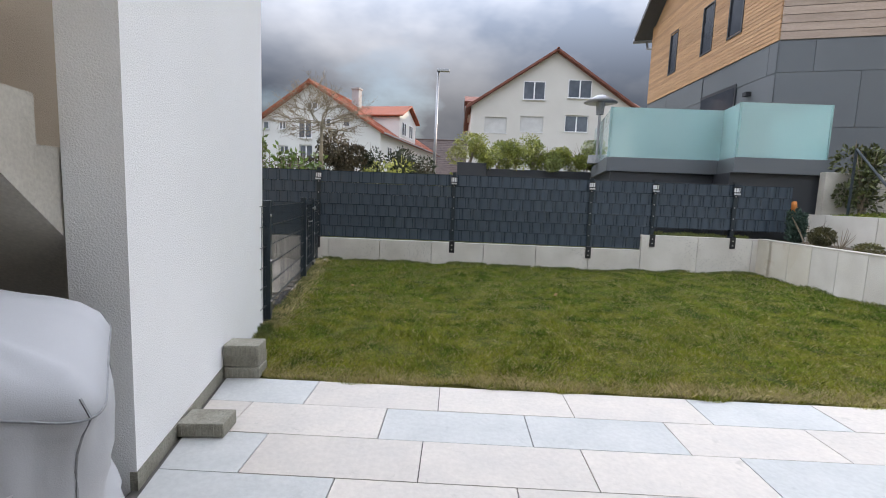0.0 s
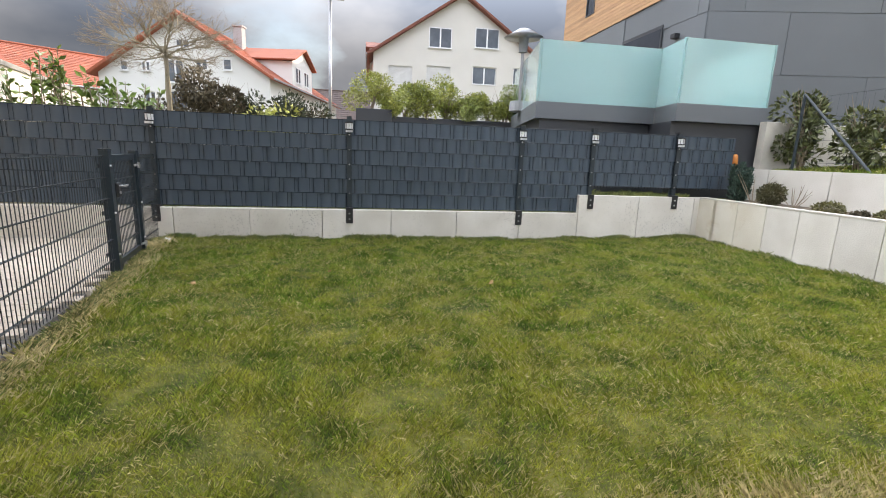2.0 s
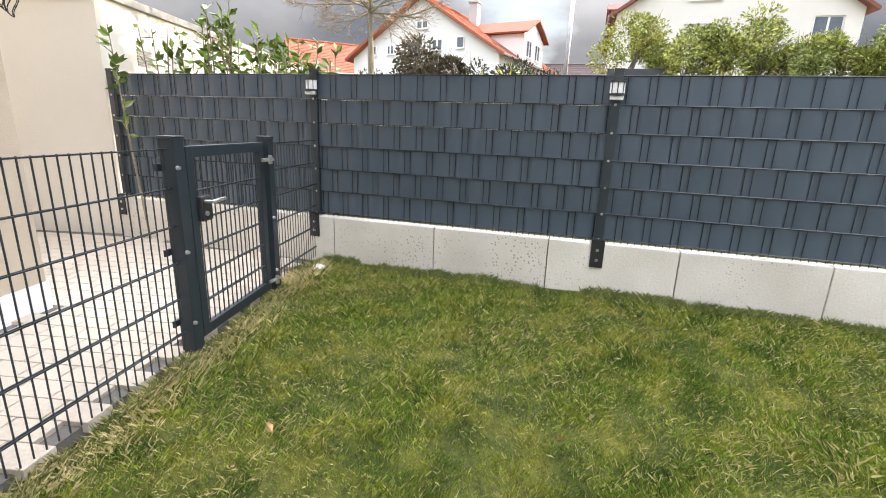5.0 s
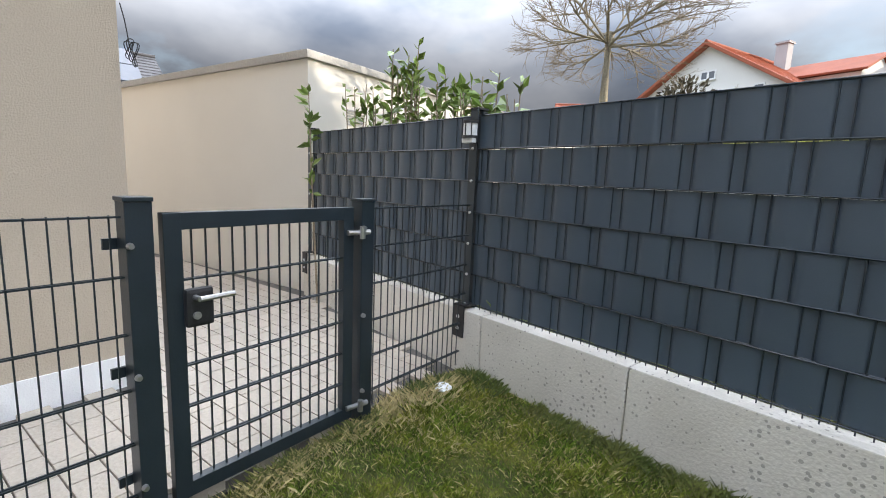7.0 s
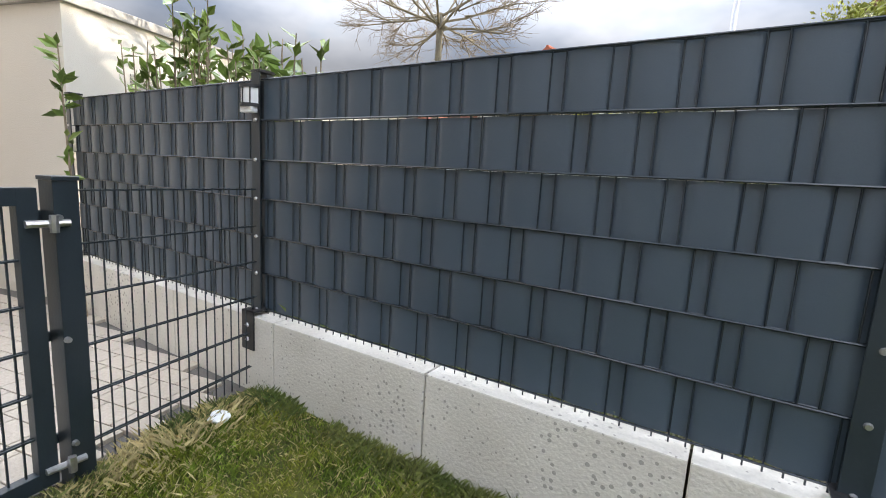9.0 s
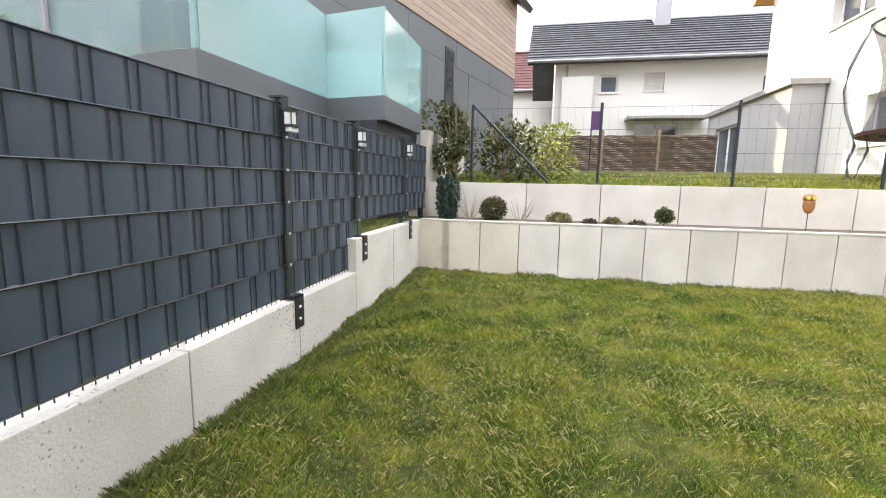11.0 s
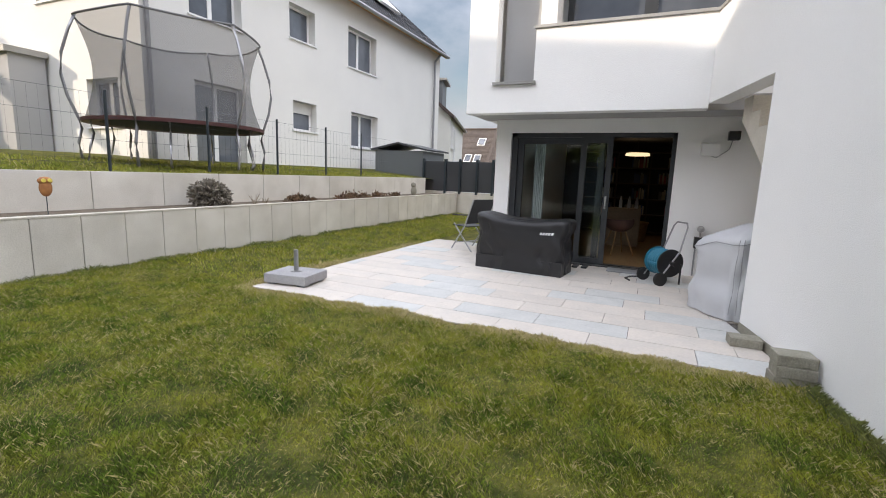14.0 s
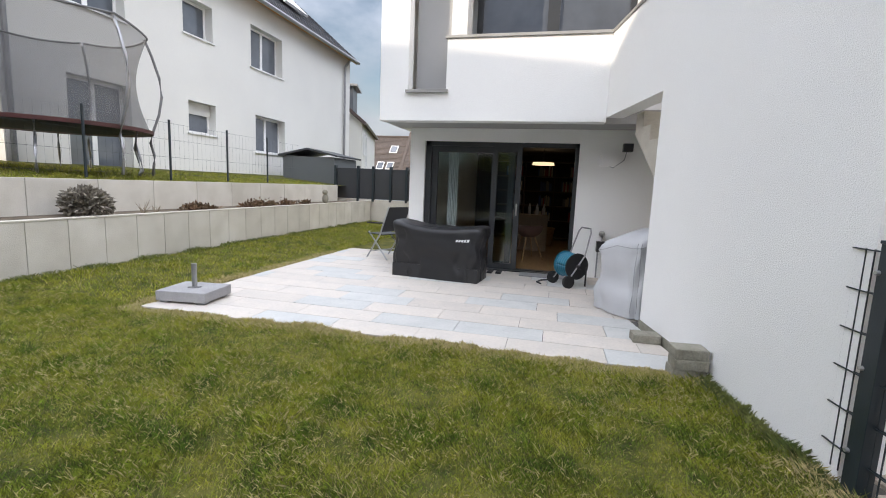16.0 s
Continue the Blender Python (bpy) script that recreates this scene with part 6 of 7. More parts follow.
for s in (0, 1):
    ex = WHX - 0.45 if s == 0 else WHX + 7.75
    e0, e1 = Vector((ex, WY0 + 0.45, WE - 0.2)), Vector((ex, WY1 - 0.45, WE - 0.2))
    r0, r1 = Vector((WHX + 3.65, WY0 + 0.45, WE + 3.25)), Vector((WHX + 3.65, WY1 - 0.45, WE + 3.25))
    g = B()
    slab(g, [e0, r0, r1, e1] if s == 1 else [e0, e1, r1, r0], 0.16)
    rf = part("roof", g, ORANGE_WOOD, wh, "orange oiled verge boards")
    g = B()
    if s == 1:
        tiles_on(g, e1, e0, r0, r1, 60, 20)
    else:
        tiles_on(g, e0, e1, r1, r0, 60, 20)
    tagged(part("roof_tiles", g, ROOF_GREY, rf, "dark grey roof tiles"), kind="stuff")
    g = B()
    tube(g, e0 + Vector((0, 0, -0.05)), e1 + Vector((0, 0, -0.05)), 0.075)
    if s == 0:
        tube(g, (WHX - 0.10, WY1 + 0.35, 1.2), (WHX - 0.10, WY1 + 0.35, WE - 0.6), 0.055)
        tube(g, (WHX - 0.10, WY1 + 0.35, WE - 0.6), (ex, WY1 + 0.35, WE - 0.25), 0.055)
    part("gutter", g, TUBE, rf, "grey metal gutter and downpipe")
g = B()
slab(g, [(WHX + 0.7, -19.2, WE + 0.93), (WHX + 0.7, -20.9, WE + 0.93), (WHX + 1.9, -20.9, WE + 2.02), (WHX + 1.9, -19.2, WE + 2.02)][::-1], 0.1)
part("roof_window", g, PVC, wh, "pale framed roof window")
g = B()
tube(g, (WHX - 0.06, WY0 - 0.12, 1.2), (WHX - 0.06, WY0 - 0.12, WE - 0.4), 0.05)
part("downpipe", g, TUBE, wh)

annex = thing("annex", "flat-roofed grey rendered annex with a white door", "house")
g = B()
AF = Matrix.Translation((22.4, -7.75, 0)) @ Matrix.Rotation(radians(180), 4, "Z")
pierced(g, 0, 6.2, 1.0, 3.85, 0, 0.25, [(0.9, 3.0, 1.3, 3.3)])
for v in g.verts:
    v.co = AF @ v.co
box(g, 16.2, 16.45, -8.5, -8.0, 1.0, 3.85)
part("wall", g, RENDER_GREY, annex)
window(annex, AF, 0.9, 3.0, 1.3, 3.3, deep=0.1)
g = B()
box(g, 16.1, 22.5, -8.52, -7.65, 3.85, 3.99)
part("roof_edge", g, COPING, annex)

# back house with the dark roof
bh = thing("row_house", "long cream house with dark grey roof and small windows", "house")
g = B()
BM = Matrix.Translation((24.0, -1.9, 0)) @ Matrix.Rotation(radians(-90), 4, "Z")
bw = [(1.9, 2.65, 5.15, 5.9, "one"), (3.7, 4.5, 5.2, 5.95, "shutter"), (8.2, 9.3, 4.7, 5.8, "two"), (3.4, 5.2, 1.9, 3.9, "two"), (6.3, 7.0, 3.0, 3.7, "one")]
pierced(g, 0, 13, 1.0, 6.45, 0, 0.3, [w[:4] for w in bw])
box(g, 0, 0.3, 0.3, 8, 1.0, 6.45)
for v in g.verts:
    v.co = BM @ v.co
part("wall", g, HOUSE_WHITE, bh)
for w in bw:
    window(bh, BM, *w[:4], deep=0.12, kind=w[4])
for s in (0, 1):
    e0, e1 = Vector((23.4 if s == 0 else 32.6, -0.7, 6.45)), Vector((23.4 if s == 0 else 32.6, -15.5, 6.45))
    r0, r1 = Vector((28.0, -0.7, 9.35)), Vector((28.0, -15.5, 9.35))
    g = B()
    slab(g, [e0, r0, r1, e1] if s == 1 else [e0, e1, r1, r0], 0.2)
    rf = part("roof", g, ROOF_GREY, bh)
    g = B()
    if s == 1:
        tiles_on(g, e1, e0, r0, r1, 52, 16, 0.05)
    else:
        tiles_on(g, e0, e1, r1, r0, 52, 16, 0.05)
    tagged(part("roof_tiles", g, ROOF_GREY, rf, "dark grey roof tiles"), kind="stuff")
g = B()
a_, b_, c_ = (g.verts.new(p) for p in ((24.0, -1.9, 6.45), (32.0, -1.9, 6.45), (28.0, -1.9, 9.2)))
g.faces.new((a_, b_, c_))
part("gable", g, HOUSE_WHITE, bh)
g = B()
box(g, 27.0, 27.7, -7.1, -6.4, 8.2, 10.6)
part("chimney", g, ZINC, bh, "metal-clad chimney")
g = B()
tube(g, (23.9, -2.4, 1.2), (23.9, -2.4, 6.3), 0.05)
tube(g, (23.35, -0.7, 6.4), (23.35, -15.5, 6.4), 0.07)
part("gutter", g, TUBE, bh)
g = B()
box(g, 0.3, 1.6, -0.35, -0.31, 3.2, 5.8, BM)
scn = part("balcony_screen", g, HOUSE_WHITE, bh)
for k in range(20):
    g = B()
    box(g, 0.3, 1.6, -0.357, -0.350, 3.2 + 0.13 * k, 3.325 + 0.13 * k, BM)
    part("slat", g, HOUSE_WHITE, scn)
g = B()
box(g, 3.0, 6.1, -0.9, -0.02, 3.95, 4.06, BM)
part("awning_box", g, COPING, bh)
gable_house("far_red_house", "far pale house with a dark red tiled roof", Matrix.Translation((33, -2.5, 0)), 8.0, 11.0, 1.0, 7.15, 10.2, [], HOUSE_WHITE, mat("dark_red_tile", (0.14, 0.052, 0.045), None, 0.8, scale=1, fine=20, island=0.15), 0.4, 30, 14)

wat = thing("wattle_fence", "woven brown wattle fence panels with round posts", "fence")
yy = -1.75
wv = B()
for k in range(3):
    for r in range(30):
        z = 1.25 + r * 0.055
        n_ = 9
        pts = [(19.0 + (0.03 if (i + r) % 2 else -0.03), yy - 1.72 * i / n_, z + 0.012 * math.sin(i * 2.1 + r + k)) for i in range(n_ + 1)]
        sweep(wv, pts, 0.0285, 5)
    g = B()
    tube(g, (19.0, yy + 0.02, 1.0), (19.0, yy + 0.02, 3.05), 0.05, 0.045)
    part("post", g, TWIG, wat)
    yy -= 1.78
tagged(part("woven_rod", wv, WATTLE, wat), kind="stuff")

# small things on the upper lawn
t = thing("ball_hoop", "purple backboard on a thin stand in a garden", "basketball hoop")
g = B()
tube(g, (16.5, -2.9, 1.2), (16.5, -2.9, 3.0), 0.02)
part("stand", g, STEEL, t)
g = B()
box(g, 16.47, 16.50, -3.12, -2.88, 2.78, 3.3)
part("backboard", g, PURPLE, t, bevel=0.006)
t = thing("garden_bench", "low pale garden bench on the far lawn", "bench")
g = B()
box(g, 17.6, 18.0, -5.2, -4.6, 1.5, 1.56)
part("seat", g, SHUTTER, t)
for dy in (-5.1, -4.7):
    g = B()
    box(g, 17.65, 17.95, dy - 0.05, dy + 0.05, 1.2, 1.5)
    part("leg", g, PVC, t)

shed = thing("tool_shed", "dark grey metal tool shed with a shallow pitched roof", "shed")
g = B()
box(g, 9.7, 11.7, -18.4, -16.6, 1.0, 2.18)
part("wall", g, CLAD, shed)
g = B()
slab(g, [(9.55, -18.5, 2.18), (10.7, -18.5, 2.42), (10.7, -16.5, 2.42), (9.55, -16.5, 2.18)][::-1], 0.06)
slab(g, [(10.7, -18.5, 2.42), (11.85, -18.5, 2.18), (11.85, -16.5, 2.18), (10.7, -16.5, 2.42)][::-1], 0.06)
part("roof", g, CLAD_DARK, shed)
scr = thing("privacy_screen", "dark grey smooth privacy screen panels on posts", "fence")
xs = [9.42, 8.60, 8.06, 7.45, 6.9, 6.3, 5.7]
for a, b in zip(xs, xs[1:]):
    g = B()
    box(g, b + 0.04, a - 0.04, -16.21, -16.17, 0.82, 1.82)
    part("panel", g, CLAD_DARK, scr, bevel=0.004)
for a in xs:
    g = B()
    box(g, a - 0.035, a + 0.035, -16.24, -16.10, 0.74, 1.9)
    part("post", g, STEEL, scr)
g = B()
box(g, 8.3, 9.6, -16.35, -16.15, 0.3, 0.81)
part("base", g, CONCRETE, scr)

# far roofs beyond the end of the garden
eh = gable_house("end_house", "white house with a grey dormer beyond the garden end", frame_at(19.47, -25.6, 0, 197.5), 6.3, 9.0, 0.0, 4.85, 7.4, [(4.2, 5.0, 2.6, 3.6)], HOUSE_WHITE, ROOF_BROWN, 0.25, 30, 14, side_wins=[(0.6, 1.2, 3.0, 4.3), (1.7, 2.5, 2.2, 4.3)])
g = B()
box(g, 4.5, 5.6, 1.2, 3.2, 5.2, 7.1)
dn = part("dormer", g, CLAD, eh, "grey metal-clad dormer")
g = B()
box(g, 4.3, 5.85, 1.0, 3.4, 7.1, 7.22)
part("dormer_roof", g, COPING, dn)
for x0, y0, ln, ez_, rz_ in ((16.5, -44.0, 9.0, 2.0, 6.0), (8.6, -41.5, 7.2, 2.0, 6.4)):
    # frame turned so that the ridge runs along the end of the street
    t = gable_house("brown_tiled_house", "distant house with a steep brown tiled roof", frame_at(x0 + ln, y0 - 7.0, 0, 90), 7.0, ln, 0.0, ez_, rz_, [], HOUSE_CREAM, ROOF_OLD, 0.3, 60, 34)
    kz = (rz_ - ez_) / 3.5
    for a, w_, zz in ((1.3, 1.0, 4.3), (2.2, 0.9, 2.6), (1.2, 0.9, 2.6)):
        yb = 7.0 - (zz - ez_) / kz
        g = B()
        slab(g, [(yb + 0.12, ln - a, zz + 0.12), (yb + 0.12, ln - a - w_ * 0.8, zz + 0.12), (yb + 0.12 - 0.75 / kz, ln - a - w_ * 0.8, zz + 0.87), (yb + 0.12 - 0.75 / kz, ln - a, zz + 0.87)][::-1], 0.1)
        rw = part("roof_window", g, PVC, t)
        g = B()
        slab(g, [(yb + 0.15 - 0.07, ln - a - 0.09, zz + 0.22), (yb + 0.15 - 0.07, ln - a - w_ * 0.8 + 0.09, zz + 0.22), (yb + 0.15 - 0.65 / kz, ln - a - w_ * 0.8 + 0.09, zz + 0.80), (yb + 0.15 - 0.65 / kz, ln - a - 0.09, zz + 0.80)][::-1], 0.03)
        part("pane", g, WINDOW, rw)

# street side on the west: house with solar roof, parked car
so = gable_house("solar_house", "white house with solar modules on a grey roof", Matrix.Translation((-32, -12, 0)), 8.0, 14.6, 0.0, 4.6, 7.0, [], HOUSE_CREAM, ROOF_GREY, 0.5, 30, 14, side_wins=[(9.5, 10.5, 3.6, 4.6), (9.4, 10.6, 0.9, 2.4), (6.5, 7.7, 3.6, 4.6)])
for i in range(12):
    for j in range(2):
        u0, v0 = 0.6 + i * 1.12, 0.18 + j * 0.40
        g = B()
        e0, r0 = Vector((8.3, 0, 4.58)), Vector((4.0, 0, 7.22))
        a0, a1 = e0.lerp(r0, v0), e0.lerp(r0, v0 + 0.38)
        slab(g, [a0 + Vector((0, u0, 0.16)), a0 + Vector((0, u0 + 1.08, 0.16)), a1 + Vector((0, u0 + 1.08, 0.16)), a1 + Vector((0, u0, 0.16))], 0.04)
        part("solar_module", g, SOLAR, so, "dark solar module")


# parked car in the street
car = thing("parked_car", "silver compact hatchback parked in the street", "car", m=frame_at(-16.9, -1.5, 0.0, 65))
g = B()
prof = [(-1.95, 0.35), (-1.98, 0.75), (-1.7, 0.92), (-1.0, 1.0), (-0.35, 1.42), (0.9, 1.46), (1.6, 1.12), (1.85, 0.95), (1.9, 0.35)]
a = [g.verts.new((x, -0.82, z)) for x, z in prof]
b = [g.verts.new((x, 0.82, z)) for x, z in prof]
g.faces.new(a)
g.faces.new(b[::-1])
for i in range(len(prof)):
    j = (i + 1) % len(prof)
    g.faces.new((a[j], a[i], b[i], b[j]))
part("body", g, SILVER, car, bevel=0.05)
for s in (-1, 1):
    g = B()
    yy = 0.823 * s
    slab(g, [(-0.75, yy, 1.02), (0.2, yy, 1.0), (0.2, yy, 1.38), (-0.3, yy, 1.36)][::s], 0.004)
    slab(g, [(0.28, yy, 1.0), (1.35, yy, 1.02), (0.95, yy, 1.38), (0.28, yy, 1.38)][::s], 0.004)
    part("side_window", g, WINDOW, car)
    for x in (-1.25, 1.2):
        g = B()
        tube(g, (x, s * 0.70, 0.31), (x, s * 0.86, 0.31), 0.31, seg=20)
        w = part("wheel", g, RUBBER, car)
        g = B()
        tube(g, (x, s * 0.86, 0.31), (x, s * 0.872, 0.31), 0.19, 0.17, seg=16)
        part("rim", g, SILVER, w)

# ---- things on the patio ----
base = thing("parasol_base", "square grey granite parasol base with a steel tube", "parasol stand", m=frame_at(6.00, -5.99, 0.0, 8))
g = B()
box(g, -0.28, 0.28, -0.25, 0.25, 0.025, 0.135)
part("slab", g, GRANITE, base, bevel=0.012)
for dx, dy in ((-0.2, -0.17), (0.2, -0.17), (-0.2, 0.17), (0.2, 0.17)):
    g = B()
    box(g, dx - 0.05, dx + 0.05, dy - 0.05, dy + 0.05, 0.0, 0.025)
    part("foot", g, GREY_PLASTIC, base)
g = B()
tube(g, (0, 0, 0.13), (0, 0, 0.40), 0.028, seg=16)
tube(g, (0, 0, 0.13), (0, 0, 0.145), 0.07, seg=16)
part("tube", g, TUBE, base, smooth=False)


def cover(name, label, m, lx, ly, h, material, seed, drop, top_bulge=0.03, flare=(1.0, 0.0), amp=1.0, corner=0.22, swag=0.0, seams=()):
    """A cloth cover hanging over a box: rounded top edges, folds growing to the hem."""
    t = thing(name, label, "cover", m=m)
    g = B()
    N, J = 96, 18
    rows = []
    for j in range(J + 1):
        s = j / J
        row = []
        for k in range(N):
            a = 2 * math.pi * k / N
            c, sn = math.cos(a), math.sin(a)
            e = corner + 0.12 * s
            px = math.copysign(abs(c) ** e, c)
            py = math.copysign(abs(sn) ** e, sn)
            if s < 0.3:
                q = s / 0.3
                f = math.sin(q * math.pi / 2) ** 0.6
                z = h * drop(px * f, py * f) + top_bulge * (1 - q * q) - 0.07 * h * max(0, q - 0.6) / 0.4
                r = f
            else:
                q = (s - 0.3) / 0.7
                z = (h * drop(px, py) - 0.07 * h) * (1 - q) + 0.015 * q
                fold = amp * 0.03 * q * noise.noise(Vector((px * lx * 7, py * ly * 7, seed + q * 0.8))) + amp * 0.022 * noise.noise(Vector((px * 3, py * 3, q * 3.0 + seed))) - amp * 0.016 * abs(noise.noise(Vector((px * lx * 4 + q * 2.2, py * ly * 4, seed + 7.0 + q * 2.5))))
                fold += swag * q * (1 - q) * 2.2 * math.sin(9.0 * q - 5.0 * px * px + 1.5 * noise.noise(Vector((px * 2, py, seed)))) * (0.4 + 0.6 * abs(sn))
                r = 1 + 0.02 * math.sin(q * math.pi) * -1 + fold / 0.4
            r *= flare[0] + flare[1] * s * s
            row.append(g.verts.new((px * lx / 2 * r, py * ly / 2 * r, z + (0.008 * noise.noise(Vector((px * 4, py * 4, seed)))))))
        rows.append(row)
    for j in range(J):
        for k in range(N):
            if j == 0:
                continue
            g.faces.new((rows[j][k], rows[j + 1][k], rows[j + 1][(k + 1) % N], rows[j][(k + 1) % N]))
    g.faces.new(rows[1])
    runs = [[rows[j][k].co.copy() for j in range(4, J)] for k in seams] + ([[v.co.copy() for v in rows[5]] + [rows[5][0].co.copy()]] if seams else [])
    body = part("cloth", g, material, t, smooth=True)
    for run in runs:
        g = B()
        sweep(g, run, 0.004, 5)
        part("seam", g, GREY_PLASTIC, body, "dark stitched seam")
    return t


ck = cover("covered_grill", "black fabric cover draped over a long gas grill", frame_at(3.80, -8.42, 0, -6), 1.42, 0.62, 0.83, COVER_BLACK, 3.0, lambda x, y: 1.0 - 0.13 * (1 - x * x) + 0.02 * x, flare=(1.03, -0.09), amp=1.8, corner=0.42, swag=0.06)


def mark_on_cloth(owner, quads, side, label):
    """Thin blocks laid on the hanging cloth, seen from local y = side."""
    cloth = [c for c in owner.children if c.name.startswith("cloth")][0]
    tree = BVHTree.FromPolygons([v.co.copy() for v in cloth.data.vertices], [tuple(p.vertices) for p in cloth.data.polygons])
    for q in quads:
        hits = []
        for u, z in q:
            h = tree.ray_cast(Vector((u, side * 2.0, z)), Vector((0, -side, 0)))[0]
            if h is None:
                break
            hits.append(h + Vector((0, side * 0.004, 0)))
        if len(hits) == len(q):
            g = B()
            slab(g, hits, 0.003 * (1 if (hits[1] - hits[0]).cross(hits[2] - hits[0]).y * side > 0 else -1))
            part("logo_block", g, WHITE_PLASTIC, owner, label)


def slanted(u0, z0, w, h, n, gap, lean, sgn, rise=0.0):
    out = []
    for k in range(n):
        u, z = u0 + sgn * k * (w + gap), z0 + rise * k
        out.append([(u, z), (u + sgn * w, z + rise * 0.7), (u + sgn * (w + lean), z + h + rise * 0.7), (u + sgn * lean, z + h)])
    return out


mark_on_cloth(ck, slanted(-0.33, 0.58, 0.030, 0.035, 5, 0.010, 0.012, -1, 0.002), 1, "white block of a printed mark")
g = B()
box(g, -0.66, 0.66, -0.27, 0.27, 0.0, 0.2)
part("grill_body", g, BLACK, ck)

gk = cover("covered_grill_small", "light grey fabric cover draped over an upright gas grill", frame_at(1.06, -7.47, 0, 36), 1.06, 0.70, 1.02, COVER_GREY, 8.0, lambda x, y: 0.97 - 0.15 * max(x, 0) - 0.11 * max(-y, 0) - 0.05 * max(-x, 0), flare=(0.97, 0.03), amp=1.5, corner=0.15, swag=0.012, seams=(12, 36, 60, 84, 66, 6))
g = B()
box(g, -0.46, 0.46, -0.24, 0.24, 0.0, 0.3)
part("grill_body", g, BLACK, gk)

mark_on_cloth(gk, slanted(-0.02, 0.42, 0.035, 0.06, 7, 0.014, 0.018, 1, 0.010) + [[(-0.04, 0.385), (0.34, 0.455), (0.34, 0.461), (-0.04, 0.391)]], -1, "white block of a printed mark")

# loose paving bricks by the wing wall
brick = thing("loose_brick", "loose grey-beige paving brick with chamfered ribs", "brick", "loose bricks by the wing wall", m=frame_at(1.130, -5.47, 0.0, 5))
g = B()
box(g, -0.12, 0.12, -0.085, 0.085, 0.0, 0.078)
part("brick_body", g, BRICKSTONE, brick, bevel=0.008)
g = B()
for k in range(7):
    x = -0.10 + k * 0.033
    box(g, x - 0.006, x + 0.006, -0.090, -0.08, 0.008, 0.066)
    box(g, x - 0.006, x + 0.006, 0.08, 0.090, 0.008, 0.066)
tagged(part("spacer_ribs", g, BRICKSTONE, brick), kind="stuff")
copy_thing(brick, frame_at(1.122, -5.46, 0.079, 3))
copy_thing(brick, frame_at(1.126, -5.475, 0.158, 6))
copy_thing(brick, frame_at(1.280, -6.25, 0.003, 4))

# folding chairs at the patio edge
chair = thing("folding_chair", "folding garden chair with dark fabric and pale steel legs", "chair", "folding chairs on the patio", m=frame_at(5.15, -9.75, 0, 62))
for s in (-0.26, 0.26):
    g = B()
    sweep(g, [(s, -0.25, 0.0), (s, 0.1, 0.45), (s, 0.32, 0.95)], 0.014, 8)
    part("back_leg", g, SILVER, chair)
    g = B()
    sweep(g, [(s * 0.9, 0.28, 0.0), (s * 0.9, -0.24, 0.48)], 0.014, 8)
    part("front_leg", g, SILVER, chair)
    g = B()
    tube(g, (s, -0.26, 0.64), (s, 0.2, 0.66), 0.014)
    part("armrest", g, BLACK, chair)
for z, y in ((0.12, -0.17), (0.18, 0.18)):
    g = B()
    tube(g, (-0.26, y, z), (0.26, y, z), 0.009)
    part("stretcher", g, TUBE, chair)
g = B()
box(g, -0.25, 0.25, -0.25, 0.16, 0.44, 0.452)
part("seat", g, BLACK, chair)
g = B()
slab(g, [(-0.25, 0.12, 0.5), (0.25, 0.12, 0.5), (0.25, 0.32, 0.95), (-0.25, 0.32, 0.95)], 0.01)
part("backrest", g, BLACK, chair)
copy_thing(chair, frame_at(4.95, -10.55, 0, 100))

# hose reel
reel = thing("hose_reel", "teal garden hose trolley with black wheels and steel handle", "hose reel", m=frame_at(1.89, -8.61, 0, -56))
g = B()
for k in range(5):
    sweep(g, [(-0.10 + 0.05 * k, 0.155 * math.cos(a), 0.30 + 0.155 * math.sin(a)) for a in [2 * math.pi * i / 24 for i in range(25)]], 0.021, 7)
part("hose", g, BLUE_REEL, reel, "coiled teal hose", smooth=True)
for x in (-0.14, 0.14):
    g = B()
    tube(g, (x - 0.01, 0, 0.30), (x + 0.01, 0, 0.30), 0.19, seg=28)
    part("drum_disc", g, BLUE_REEL if x > 0 else BLACK, reel)
for x in (-0.19, 0.19):
    g = B()
    tube(g, (x - 0.02, 0.16, 0.09), (x + 0.02, 0.16, 0.09), 0.09, seg=20)
    part("wheel", g, RUBBER, reel)
g = B()
sweep(g, [(-0.17, 0.16, 0.09), (-0.17, -0.1, 0.45), (-0.14, -0.2, 0.78), (-0.10, -0.22, 0.84), (0.10, -0.22, 0.84), (0.14, -0.2, 0.78), (0.17, -0.1, 0.45), (0.17, 0.16, 0.09)], 0.011, 8)
part("handle_frame", g, TUBE, reel)
g = B()
tube(g, (-0.15, 0.0, 0.30), (-0.24, 0.0, 0.30), 0.03)
part("crank", g, BLACK, reel)
g = B()
tube(g, (-0.2, -0.12, 0.02), (-0.2, -0.12, 0.3), 0.012)
part("stand", g, BLACK, reel)
g = B()
sweep(g, [(0.2, 0.1, 0.05), (0.32, 0.28, 0.02), (0.24, 0.4, 0.015), (0.1, 0.42, 0.015)], 0.011, 6)
part("loose_hose", g, BLACK, reel)

